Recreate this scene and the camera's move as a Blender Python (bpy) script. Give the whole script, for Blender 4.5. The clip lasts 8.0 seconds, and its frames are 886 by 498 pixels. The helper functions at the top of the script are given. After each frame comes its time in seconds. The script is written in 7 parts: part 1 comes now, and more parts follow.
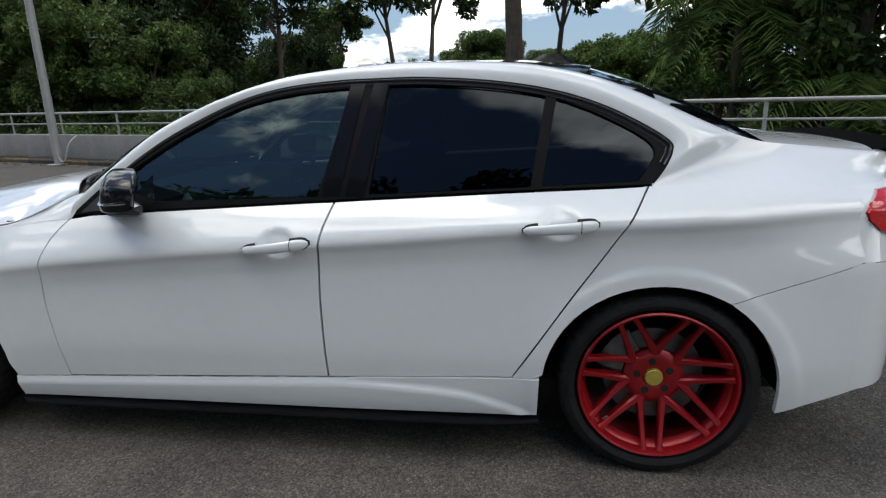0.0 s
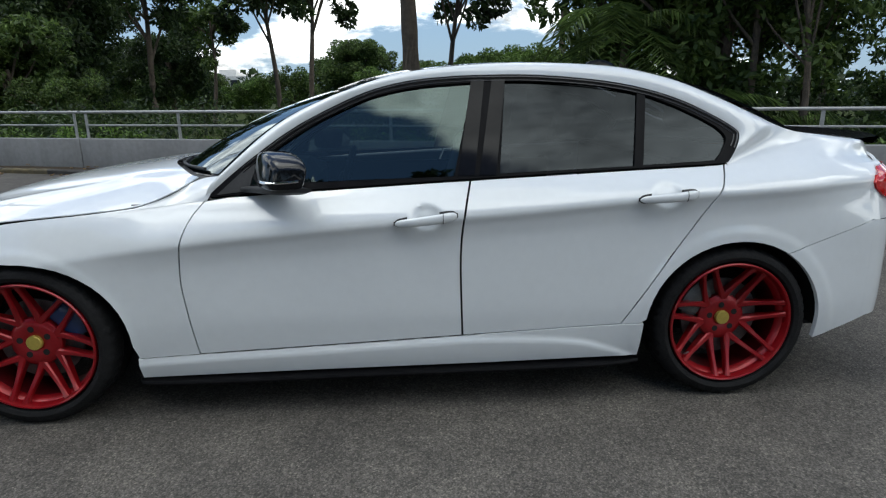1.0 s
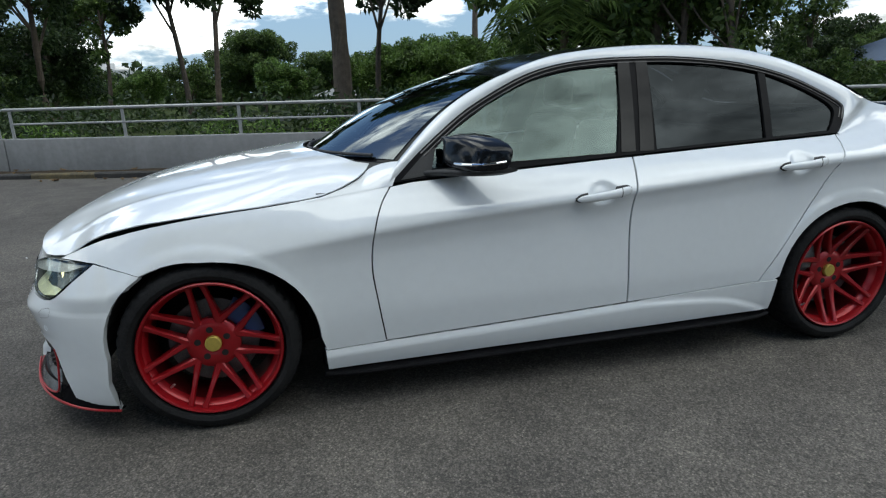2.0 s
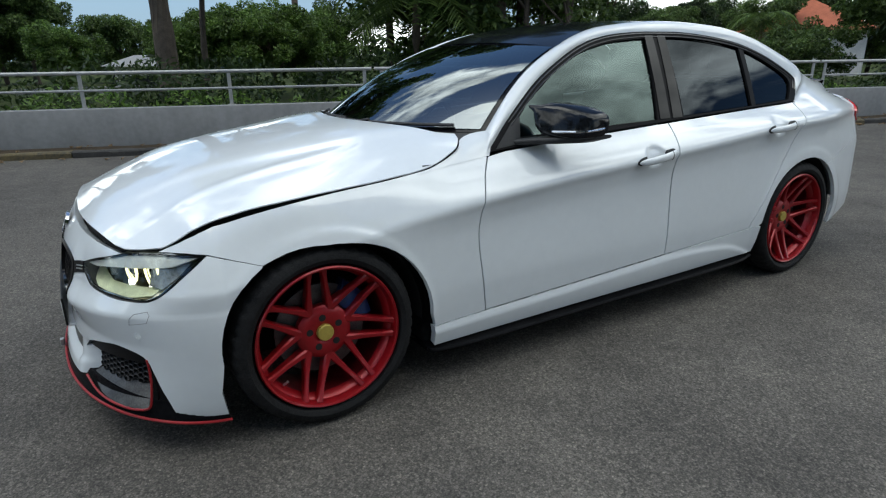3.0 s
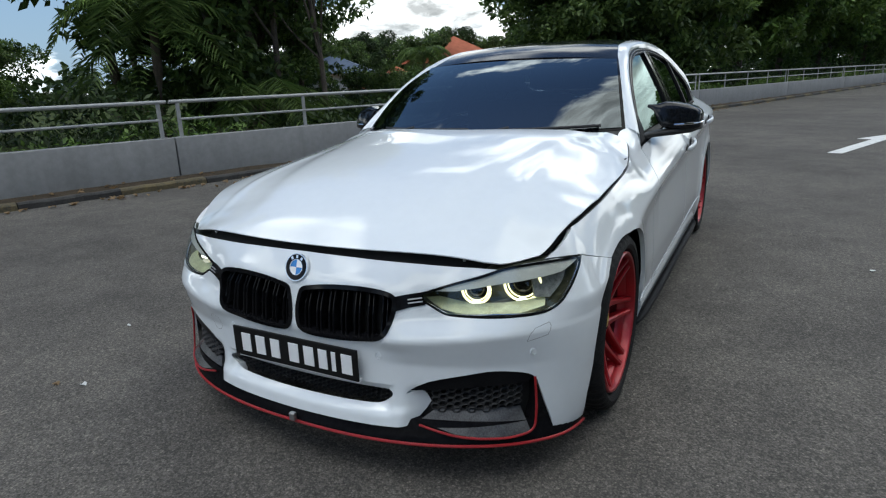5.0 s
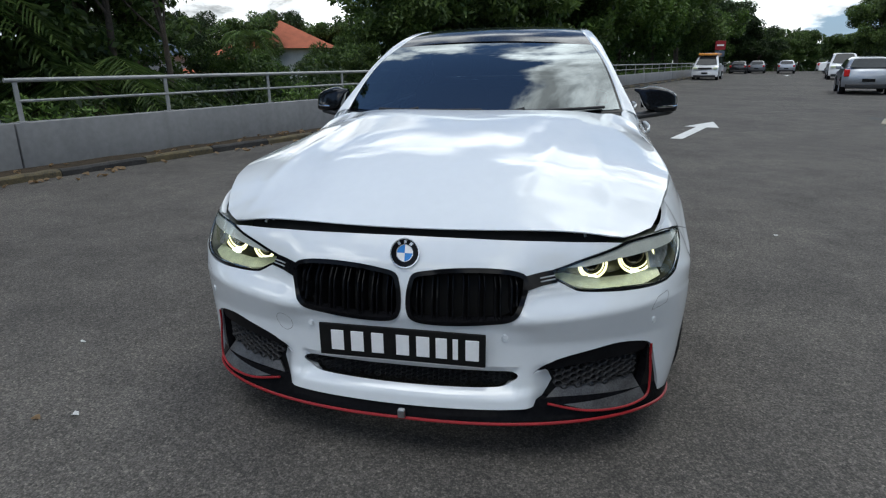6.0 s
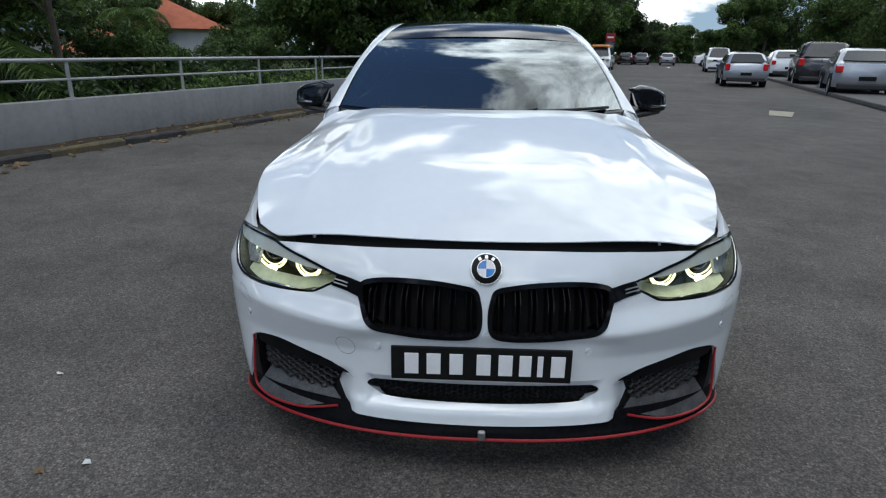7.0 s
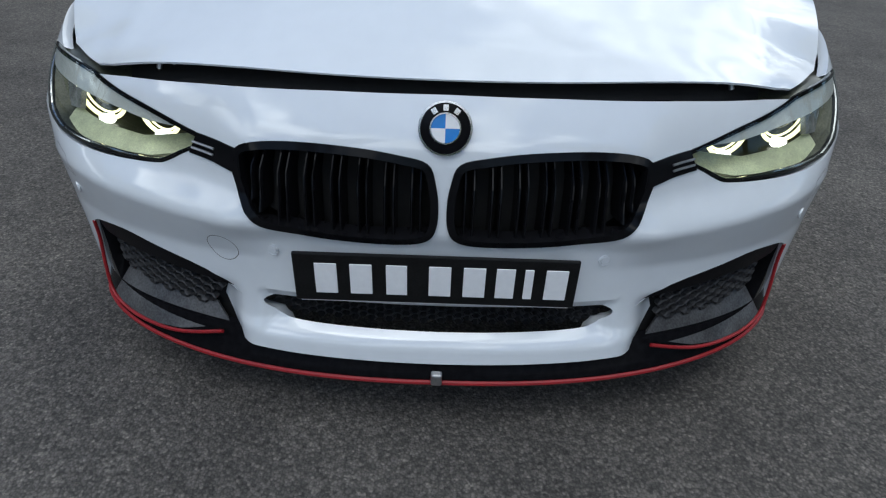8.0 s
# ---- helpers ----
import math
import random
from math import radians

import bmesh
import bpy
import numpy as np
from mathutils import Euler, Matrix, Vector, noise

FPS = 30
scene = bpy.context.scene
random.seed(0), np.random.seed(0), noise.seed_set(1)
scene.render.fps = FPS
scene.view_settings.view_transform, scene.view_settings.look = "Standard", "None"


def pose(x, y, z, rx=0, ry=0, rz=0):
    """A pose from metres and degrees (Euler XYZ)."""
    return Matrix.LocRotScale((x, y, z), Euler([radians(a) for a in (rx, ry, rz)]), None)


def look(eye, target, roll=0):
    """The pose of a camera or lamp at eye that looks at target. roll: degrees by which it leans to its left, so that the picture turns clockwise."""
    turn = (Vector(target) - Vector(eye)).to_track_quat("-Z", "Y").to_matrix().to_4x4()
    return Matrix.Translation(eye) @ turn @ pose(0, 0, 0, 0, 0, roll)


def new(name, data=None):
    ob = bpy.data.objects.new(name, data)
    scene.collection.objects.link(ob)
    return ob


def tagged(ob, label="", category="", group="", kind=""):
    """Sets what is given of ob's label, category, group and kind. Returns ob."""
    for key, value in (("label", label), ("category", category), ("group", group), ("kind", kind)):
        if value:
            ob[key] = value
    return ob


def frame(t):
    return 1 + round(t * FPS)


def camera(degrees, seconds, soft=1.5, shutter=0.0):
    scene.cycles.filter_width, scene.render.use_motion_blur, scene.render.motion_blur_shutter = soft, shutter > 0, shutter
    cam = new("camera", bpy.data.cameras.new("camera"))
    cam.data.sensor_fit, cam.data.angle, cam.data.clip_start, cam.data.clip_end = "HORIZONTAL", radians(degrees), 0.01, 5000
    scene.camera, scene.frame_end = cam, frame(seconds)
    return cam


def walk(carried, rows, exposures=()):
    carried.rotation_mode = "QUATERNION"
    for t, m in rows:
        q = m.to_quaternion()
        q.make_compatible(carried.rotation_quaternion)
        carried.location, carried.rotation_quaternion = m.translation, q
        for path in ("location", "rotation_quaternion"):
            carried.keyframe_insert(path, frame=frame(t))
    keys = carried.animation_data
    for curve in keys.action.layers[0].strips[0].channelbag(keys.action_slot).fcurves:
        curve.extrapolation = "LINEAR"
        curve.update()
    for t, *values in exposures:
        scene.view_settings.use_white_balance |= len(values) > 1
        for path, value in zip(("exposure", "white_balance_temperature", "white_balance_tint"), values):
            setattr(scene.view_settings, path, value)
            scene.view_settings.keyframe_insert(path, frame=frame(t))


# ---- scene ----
cam = camera(72.8, 8.0, soft=1.2)
PATH = [
    (0, (1.005, -2.729, 1.289), (0.702, -0.82, 0.776), -1.9),
    (0.5, (0.548, -2.951, 1.256), (0.462, -1.011, 0.778), 2.1),
    (0.9, (0.172, -3.087, 1.25), (0.282, -1.149, 0.768), 0.9),
    (1, (0.059, -3.121, 1.249), (0.188, -1.186, 0.758), -0.6),
    (1.5, (-0.478, -3.114, 1.232), (-0.174, -1.205, 0.718), -1.0),
    (2, (-1.032, -3.049, 1.239), (-0.591, -1.171, 0.713), -1.7),
    (2.2, (-1.238, -2.999, 1.257), (-0.693, -1.16, 0.69), -1.8),
    (3.3, (-2.316, -2.485, 1.221), (-1.179, -0.947, 0.635), -0.4),
    (3.5, (-2.484, -2.368, 1.204), (-1.263, -0.885, 0.648), -0.5),
    (4, (-2.893, -2.017, 1.21), (-1.534, -0.665, 0.638), -0.2),
    (4.5, (-3.251, -1.692, 1.214), (-1.704, -0.555, 0.657), -0.4),
    (4.7, (-3.357, -1.524, 1.199), (-1.754, -0.458, 0.657), -1.9),
    (5.8, (-3.726, -0.631, 1.205), (-1.871, -0.171, 0.615), 0.6),
    (6, (-3.744, -0.459, 1.176), (-1.874, -0.062, 0.588), -0.6),
    (6.5, (-3.748, -0.123, 1.211), (-1.852, 0.084, 0.609), 0.2),
    (7, (-3.695, 0.064, 1.224), (-1.797, 0.133, 0.595), 0.7),
    (7.3, (-3.528, 0.087, 1.137), (-1.683, 0.148, 0.367), 1.9),
    (7.5, (-3.395, 0.049, 1.095), (-1.635, 0.082, 0.145), 3.2),
    (8, (-3.044, 0.006, 1.031), (-1.384, -0.012, -0.085), 2.3),
]
walk(cam, [(t, look(eye, target, roll)) for t, eye, target, roll in PATH], exposures=[(0.0, 0.0, 6650, 8), (1.0, 0.04, 6350, 5), (2.0, 0.04, 6300, 3), (3.5, 0.05, 6250, 3), (6.5, -0.16, 6200, 6), (8.0, -0.18, 5980, 6)])
from mathutils.geometry import delaunay_2d_cdt

# ---- world and light ----
world = bpy.data.worlds.new("World")
scene.world = world
world.use_nodes = True
wn, wl = world.node_tree.nodes, world.node_tree.links
wn.clear()
SUN_EL, SUN_AZ = radians(68), radians(290)
CLOUD_FLAT, CLOUD_SHIFT, CLOUD_EDGE = 0.30, (-29.46, -19.06, 43.15), (0.50, 0.56)
SKY_TINT = (1.35, 1.5, 1.75)
sky = wn.new("ShaderNodeTexSky")
sky.sky_type, sky.sun_disc = "NISHITA", False
sky.sun_elevation, sky.sun_rotation = SUN_EL, SUN_AZ
sky.air_density, sky.dust_density = 1.0, 0.7
w_tc = wn.new("ShaderNodeTexCoord")
# clouds lie in a flat layer: directions are carried onto a plane overhead
w_sep = wn.new("ShaderNodeSeparateXYZ")
wl.new(w_tc.outputs["Generated"], w_sep.inputs[0])


def w_math(op, a, b=None, c=None, clamp=False):
    k = wn.new("ShaderNodeMath")
    k.operation, k.use_clamp = op, clamp
    for i, q in enumerate((a, b, c)):
        if q is None:
            continue
        if isinstance(q, (int, float)):
            k.inputs[i].default_value = q
        else:
            wl.new(q, k.inputs[i])
    return k.outputs[0]


w_up = w_math("ADD", w_math("MAXIMUM", w_sep.outputs["Z"], 0.0), CLOUD_FLAT)
w_lay = wn.new("ShaderNodeCombineXYZ")
wl.new(w_math("DIVIDE", w_sep.outputs["X"], w_up), w_lay.inputs[0])
wl.new(w_math("DIVIDE", w_sep.outputs["Y"], w_up), w_lay.inputs[1])
w_map = wn.new("ShaderNodeMapping")
w_map.inputs["Location"].default_value = CLOUD_SHIFT
wl.new(w_lay.outputs[0], w_map.inputs[0])


def w_noise(scale, detail, rough, distort=0.0):
    k = wn.new("ShaderNodeTexNoise")
    k.inputs["Scale"].default_value, k.inputs["Detail"].default_value = scale, detail
    k.inputs["Roughness"].default_value, k.inputs["Distortion"].default_value = rough, distort
    wl.new(w_map.outputs[0], k.inputs["Vector"])
    return k.outputs["Fac"]


w_thick = w_math("ADD", w_noise(1.0, 12.0, 0.58), w_math("MULTIPLY", w_sep.outputs["Z"], -0.02))
# towards the horizon the deck breaks up, but for a bank of cloud along +x
w_low = w_math("SUBTRACT", 0.30, w_sep.outputs["Z"], clamp=True)
w_thick = w_math("ADD", w_thick, w_math("MULTIPLY", w_low, w_math("SUBTRACT", w_math("MULTIPLY", w_math("SUBTRACT", w_sep.outputs["X"], 0.45, clamp=True), 0.85), 0.14)))
w_cover = wn.new("ShaderNodeMapRange")
w_cover.interpolation_type = "SMOOTHSTEP"
w_cover.inputs["From Min"].default_value, w_cover.inputs["From Max"].default_value = CLOUD_EDGE
wl.new(w_thick, w_cover.inputs["Value"])
# sunlit white edges and tops, grey in the thick of the cloud
w_deep = wn.new("ShaderNodeMapRange")
w_deep.inputs["From Min"].default_value, w_deep.inputs["From Max"].default_value = 0.0, 0.55
wl.new(w_math("ADD", w_math("SUBTRACT", w_thick, CLOUD_EDGE[1]), w_math("MULTIPLY", w_math("SUBTRACT", w_noise(7.0, 12.0, 0.64), 0.5), 1.4)), w_deep.inputs["Value"])
w_shade = wn.new("ShaderNodeValToRGB")
w_shade.color_ramp.elements[0].color = (34.0, 34.0, 34.0, 1)
w_shade.color_ramp.elements[1].color = (3.2, 3.8, 4.5, 1)
wl.new(w_deep.outputs[0], w_shade.inputs[0])
w_blue = wn.new("ShaderNodeVectorMath")
w_blue.operation = "MULTIPLY"
wl.new(sky.outputs[0], w_blue.inputs[0])
w_blue.inputs[1].default_value = SKY_TINT
w_mix = wn.new("ShaderNodeMix")
w_mix.data_type = "RGBA"
wl.new(w_cover.outputs[0], w_mix.inputs["Factor"])
w_haze = wn.new("ShaderNodeMapRange")
w_haze.inputs["From Min"].default_value, w_haze.inputs["From Max"].default_value = 0.0, 0.42
w_haze.inputs["To Min"].default_value, w_haze.inputs["To Max"].default_value = 0.65, 0.0
wl.new(w_sep.outputs["Z"], w_haze.inputs["Value"])
w_pale = wn.new("ShaderNodeMix")
w_pale.data_type = "RGBA"
wl.new(w_haze.outputs[0], w_pale.inputs["Factor"])
wl.new(w_blue.outputs[0], w_pale.inputs["A"])
w_pale.inputs["B"].default_value = (9.0, 12.5, 17.0, 1)
wl.new(w_pale.outputs["Result"], w_mix.inputs["A"])
# broad light and dark rolls in the deck
w_roll = wn.new("ShaderNodeMapRange")
w_roll.inputs["From Min"].default_value, w_roll.inputs["From Max"].default_value = 0.36, 0.64
w_roll.inputs["To Min"].default_value, w_roll.inputs["To Max"].default_value = 0.40, 1.55
wl.new(w_noise(2.8, 8.0, 0.6, 0.4), w_roll.inputs["Value"])
w_tone = wn.new("ShaderNodeVectorMath")
w_tone.operation = "SCALE"
wl.new(w_shade.outputs[0], w_tone.inputs[0])
wl.new(w_roll.outputs[0], w_tone.inputs["Scale"])
wl.new(w_tone.outputs[0], w_mix.inputs["B"])
w_bg = wn.new("ShaderNodeBackground")
w_bg.inputs["Strength"].default_value = 0.075
# an overcast sky is dimmer towards the horizon than overhead
w_el = wn.new("ShaderNodeMapRange")
w_el.inputs["From Min"].default_value, w_el.inputs["From Max"].default_value = 0.0, 0.75
w_el.inputs["To Min"].default_value, w_el.inputs["To Max"].default_value = 0.62, 1.12
wl.new(w_sep.outputs["Z"], w_el.inputs["Value"])
w_dim = wn.new("ShaderNodeVectorMath")
w_dim.operation = "SCALE"
wl.new(w_mix.outputs["Result"], w_dim.inputs[0])
wl.new(w_el.outputs[0], w_dim.inputs["Scale"])
wl.new(w_dim.outputs[0], w_bg.inputs["Color"])
w_out = wn.new("ShaderNodeOutputWorld")
wl.new(w_bg.outputs[0], w_out.inputs[0])

sun_data = bpy.data.lights.new("sun", "SUN")
sun_data.energy, sun_data.angle, sun_data.color = 0.6, radians(30), (1.0, 0.96, 0.90)
sun = new("sun", sun_data)
sun.matrix_world = look((math.sin(SUN_AZ) * math.cos(SUN_EL) * 30, math.cos(SUN_AZ) * math.cos(SUN_EL) * 30, math.sin(SUN_EL) * 30), (0, 0, 0))


# ---- materials ----
def material(name, base=(0.5, 0.5, 0.5), rough=0.5, metal=0.0, coat=0.0, vary=0.0, vscale=8.0, bump=0.0, bscale=60.0, spec=0.5, second=None, emit=None, island=0.0, objvary=0.0, coat_rough=0.03, coat_ior=1.5):
    """A principled material with two scales of noise in its colour, and a fine bump."""
    m = bpy.data.materials.new(name)
    m.use_nodes = True
    n, l = m.node_tree.nodes, m.node_tree.links
    b = n["Principled BSDF"]
    b.inputs["Roughness"].default_value = rough
    b.inputs["Metallic"].default_value = metal
    b.inputs["Coat Weight"].default_value = coat
    b.inputs["Coat Roughness"].default_value = coat_rough
    b.inputs["Coat IOR"].default_value = coat_ior
    b.inputs["Specular IOR Level"].default_value = spec
    b.inputs["Base Color"].default_value = (*base, 1)
    tc = n.new("ShaderNodeTexCoord")
    if vary > 0 or second:
        big, small = n.new("ShaderNodeTexNoise"), n.new("ShaderNodeTexNoise")
        big.inputs["Scale"].default_value, big.inputs["Detail"].default_value = vscale, 5
        small.inputs["Scale"].default_value, small.inputs["Detail"].default_value = vscale * 9, 3
        l.new(tc.outputs["Object"], big.inputs["Vector"])
        l.new(tc.outputs["Object"], small.inputs["Vector"])
        add = n.new("ShaderNodeMath")
        add.operation = "ADD"
        l.new(big.outputs["Fac"], add.inputs[0])
        l.new(small.outputs["Fac"], add.inputs[1])
        rng = n.new("ShaderNodeMapRange")
        rng.inputs["From Min"].default_value, rng.inputs["From Max"].default_value = 0.7, 1.3
        l.new(add.outputs[0], rng.inputs["Value"])
        mix = n.new("ShaderNodeMix")
        mix.data_type = "RGBA"
        lo = second or tuple(c * (1 - vary) for c in base)
        hi = base if second else tuple(min(1, c * (1 + vary)) for c in base)
        mix.inputs["A"].default_value, mix.inputs["B"].default_value = (*lo, 1), (*hi, 1)
        l.new(rng.outputs[0], mix.inputs["Factor"])
        colour = mix.outputs["Result"]
        if island > 0 or objvary > 0:
            hsv = n.new("ShaderNodeHueSaturation")
            if island > 0:
                src = n.new("ShaderNodeNewGeometry").outputs["Random Per Island"]
            else:
                src = n.new("ShaderNodeObjectInfo").outputs["Random"]
            r2 = n.new("ShaderNodeMapRange")
            k = max(island, objvary)
            r2.inputs["To Min"].default_value, r2.inputs["To Max"].default_value = 1 - k, 1 + k
            l.new(src, r2.inputs["Value"])
            l.new(r2.outputs[0], hsv.inputs["Value"])
            l.new(colour, hsv.inputs["Color"])
            colour = hsv.outputs[0]
        l.new(colour, b.inputs["Base Color"])
    if bump > 0:
        bn, bp = n.new("ShaderNodeTexNoise"), n.new("ShaderNodeBump")
        bn.inputs["Scale"].default_value, bn.inputs["Detail"].default_value = bscale, 4
        bp.inputs["Strength"].default_value, bp.inputs["Distance"].default_value = bump, 0.01
        l.new(tc.outputs["Object"], bn.inputs["Vector"])
        l.new(bn.outputs["Fac"], bp.inputs["Height"])
        l.new(bp.outputs[0], b.inputs["Normal"])
    if emit:
        b.inputs["Emission Color"].default_value = (*emit[0], 1)
        b.inputs["Emission Strength"].default_value = emit[1]
    return m


def glass_material(name, tint, ior=1.5, gloss=(0.84, 0.97, 1.0)):
    """A thin pane: tinted see-through, with a mirror reflection that grows at grazing angles."""
    m = bpy.data.materials.new(name)
    m.use_nodes = True
    n, l = m.node_tree.nodes, m.node_tree.links
    n.clear()
    out, mix = n.new("ShaderNodeOutputMaterial"), n.new("ShaderNodeMixShader")
    tr, gl, lw = n.new("ShaderNodeBsdfTransparent"), n.new("ShaderNodeBsdfGlossy"), n.new("ShaderNodeLayerWeight")
    lw.inputs["Blend"].default_value = 0.5
    edge, fr = n.new("ShaderNodeMath"), n.new("ShaderNodeMapRange")
    edge.operation = "POWER"
    edge.inputs[1].default_value = 5.0
    l.new(lw.outputs["Facing"], edge.inputs[0])
    l.new(edge.outputs[0], fr.inputs["Value"])
    fr.inputs["To Min"].default_value = ((ior - 1) / (ior + 1)) ** 2
    tr.inputs[0].default_value = (*tint, 1)
    gl.inputs["Roughness"].default_value = 0.004
    gl.inputs["Color"].default_value = (*gloss, 1)
    l.new(fr.outputs[0], mix.inputs[0])
    l.new(tr.outputs[0], mix.inputs[1])
    l.new(gl.outputs[0], mix.inputs[2])
    l.new(mix.outputs[0], out.inputs[0])
    return m


def asphalt_material():
    """Worn grey asphalt: aggregate specks, tyre-dulled patches, faint cracks and pits."""
    m = bpy.data.materials.new("asphalt")
    m.use_nodes = True
    n, l = m.node_tree.nodes, m.node_tree.links
    b = n["Principled BSDF"]
    tc = n.new("ShaderNodeTexCoord")

    def noise_node(scale, detail=4, rough=0.5):
        k = n.new("ShaderNodeTexNoise")
        k.inputs["Scale"].default_value, k.inputs["Detail"].default_value, k.inputs["Roughness"].default_value = scale, detail, rough
        l.new(tc.outputs["Object"], k.inputs["Vector"])
        return k

    def ramp(src, stops):
        r = n.new("ShaderNodeValToRGB")
        e = r.color_ramp.elements
        while len(e) < len(stops):
            e.new(0.5)
        for i, (p, c) in enumerate(stops):
            e[i].position, e[i].color = p, (*c, 1)
        l.new(src, r.inputs[0])
        return r

    def mixed(a, c, f, mode="MIX"):
        k = n.new("ShaderNodeMix")
        k.data_type, k.blend_type = "RGBA", mode
        l.new(a, k.inputs["A"])
        l.new(c, k.inputs["B"])
        if isinstance(f, float):
            k.inputs["Factor"].default_value = f
        else:
            l.new(f, k.inputs["Factor"])
        return k.outputs["Result"]

    large = ramp(noise_node(0.35, 6, 0.6).outputs["Fac"], [(0.28, (0.080, 0.075, 0.069)), (0.5, (0.112, 0.105, 0.096)), (0.72, (0.138, 0.129, 0.117))])
    mid = ramp(noise_node(4.0, 6, 0.7).outputs["Fac"], [(0.3, (0.70, 0.70, 0.70)), (0.7, (1.22, 1.21, 1.19))])
    col = mixed(large.outputs[0], mid.outputs[0], 0.7, "MULTIPLY")
    scuff = ramp(noise_node(1.3, 7, 0.65).outputs["Fac"], [(0.34, (0.74, 0.74, 0.75)), (0.52, (1.0, 1.0, 1.0)), (0.70, (1.22, 1.21, 1.19))])
    col = mixed(col, scuff.outputs[0], 0.75, "MULTIPLY")
    stone = n.new("ShaderNodeTexVoronoi")
    stone.inputs["Scale"].default_value = 170
    l.new(tc.outputs["Object"], stone.inputs["Vector"])
    grain = ramp(stone.outputs["Color"], [(0.10, (0.62, 0.62, 0.62)), (0.55, (0.98, 0.97, 0.95)), (0.80, (1.25, 1.23, 1.20)), (0.97, (1.9, 1.85, 1.78))])
    col = mixed(col, grain.outputs[0], 0.85, "MULTIPLY")
    pits = ramp(stone.outputs["Distance"], [(0.15, (1.12, 1.12, 1.12)), (0.5, (0.92, 0.92, 0.92)), (0.78, (0.5, 0.5, 0.5))])
    col = mixed(col, pits.outputs[0], 0.8, "MULTIPLY")
    coarse = n.new("ShaderNodeTexVoronoi")
    coarse.inputs["Scale"].default_value = 115
    l.new(tc.outputs["Object"], coarse.inputs["Vector"])
    chips = ramp(coarse.outputs["Color"], [(0.15, (0.42, 0.42, 0.42)), (0.5, (0.86, 0.86, 0.86)), (0.93, (1.9, 1.85, 1.8))])
    col = mixed(col, chips.outputs[0], 0.5, "MULTIPLY")
    l.new(col, b.inputs["Base Color"])
    b.inputs["Roughness"].default_value = 0.85
    b.inputs["Specular IOR Level"].default_value = 0.25
    bp = n.new("ShaderNodeBump")
    bp.inputs["Strength"].default_value, bp.inputs["Distance"].default_value = 0.5, 0.004
    l.new(stone.outputs["Distance"], bp.inputs["Height"])
    bp.invert = True
    b2 = n.new("ShaderNodeBump")
    b2.inputs["Strength"].default_value, b2.inputs["Distance"].default_value = 0.3, 0.02
    l.new(noise_node(30, 6, 0.7).outputs["Fac"], b2.inputs["Height"])
    l.new(bp.outputs[0], b2.inputs["Normal"])
    l.new(b2.outputs[0], b.inputs["Normal"])
    return m


def leaf_material(name, dark, light):
    """Leaves: green that differs leaf by leaf, some light passing through."""
    m = bpy.data.materials.new(name)
    m.use_nodes = True
    n, l = m.node_tree.nodes, m.node_tree.links
    b = n["Principled BSDF"]
    g = n.new("ShaderNodeNewGeometry")
    r = n.new("ShaderNodeValToRGB")
    r.color_ramp.elements[0].color, r.color_ramp.elements[1].color = (*dark, 1), (*light, 1)
    l.new(g.outputs["Random Per Island"], r.inputs[0])
    tc, k = n.new("ShaderNodeTexCoord"), n.new("ShaderNodeTexNoise")
    k.inputs["Scale"].default_value = 0.9
    l.new(tc.outputs["Object"], k.inputs["Vector"])
    hs, mr = n.new("ShaderNodeHueSaturation"), n.new("ShaderNodeMapRange")
    mr.inputs["From Min"].default_value, mr.inputs["From Max"].default_value = 0.3, 0.7
    mr.inputs["To Min"].default_value, mr.inputs["To Max"].default_value = 0.48, 1.35
    l.new(k.outputs["Fac"], mr.inputs["Value"])
    l.new(mr.outputs[0], hs.inputs["Value"])
    l.new(r.outputs[0], hs.inputs["Color"])
    l.new(hs.outputs[0], b.inputs["Base Color"])
    b.inputs["Roughness"].default_value = 0.5
    b.inputs["Specular IOR Level"].default_value = 0.3
    tl, mx = n.new("ShaderNodeBsdfTranslucent"), n.new("ShaderNodeMixShader")
    l.new(hs.outputs[0], tl.inputs[0])
    mx.inputs[0].default_value = 0.35
    out = n["Material Output"]
    l.new(b.outputs[0], mx.inputs[1])
    l.new(tl.outputs[0], mx.inputs[2])
    l.new(mx.outputs[0], out.inputs[0])
    return m


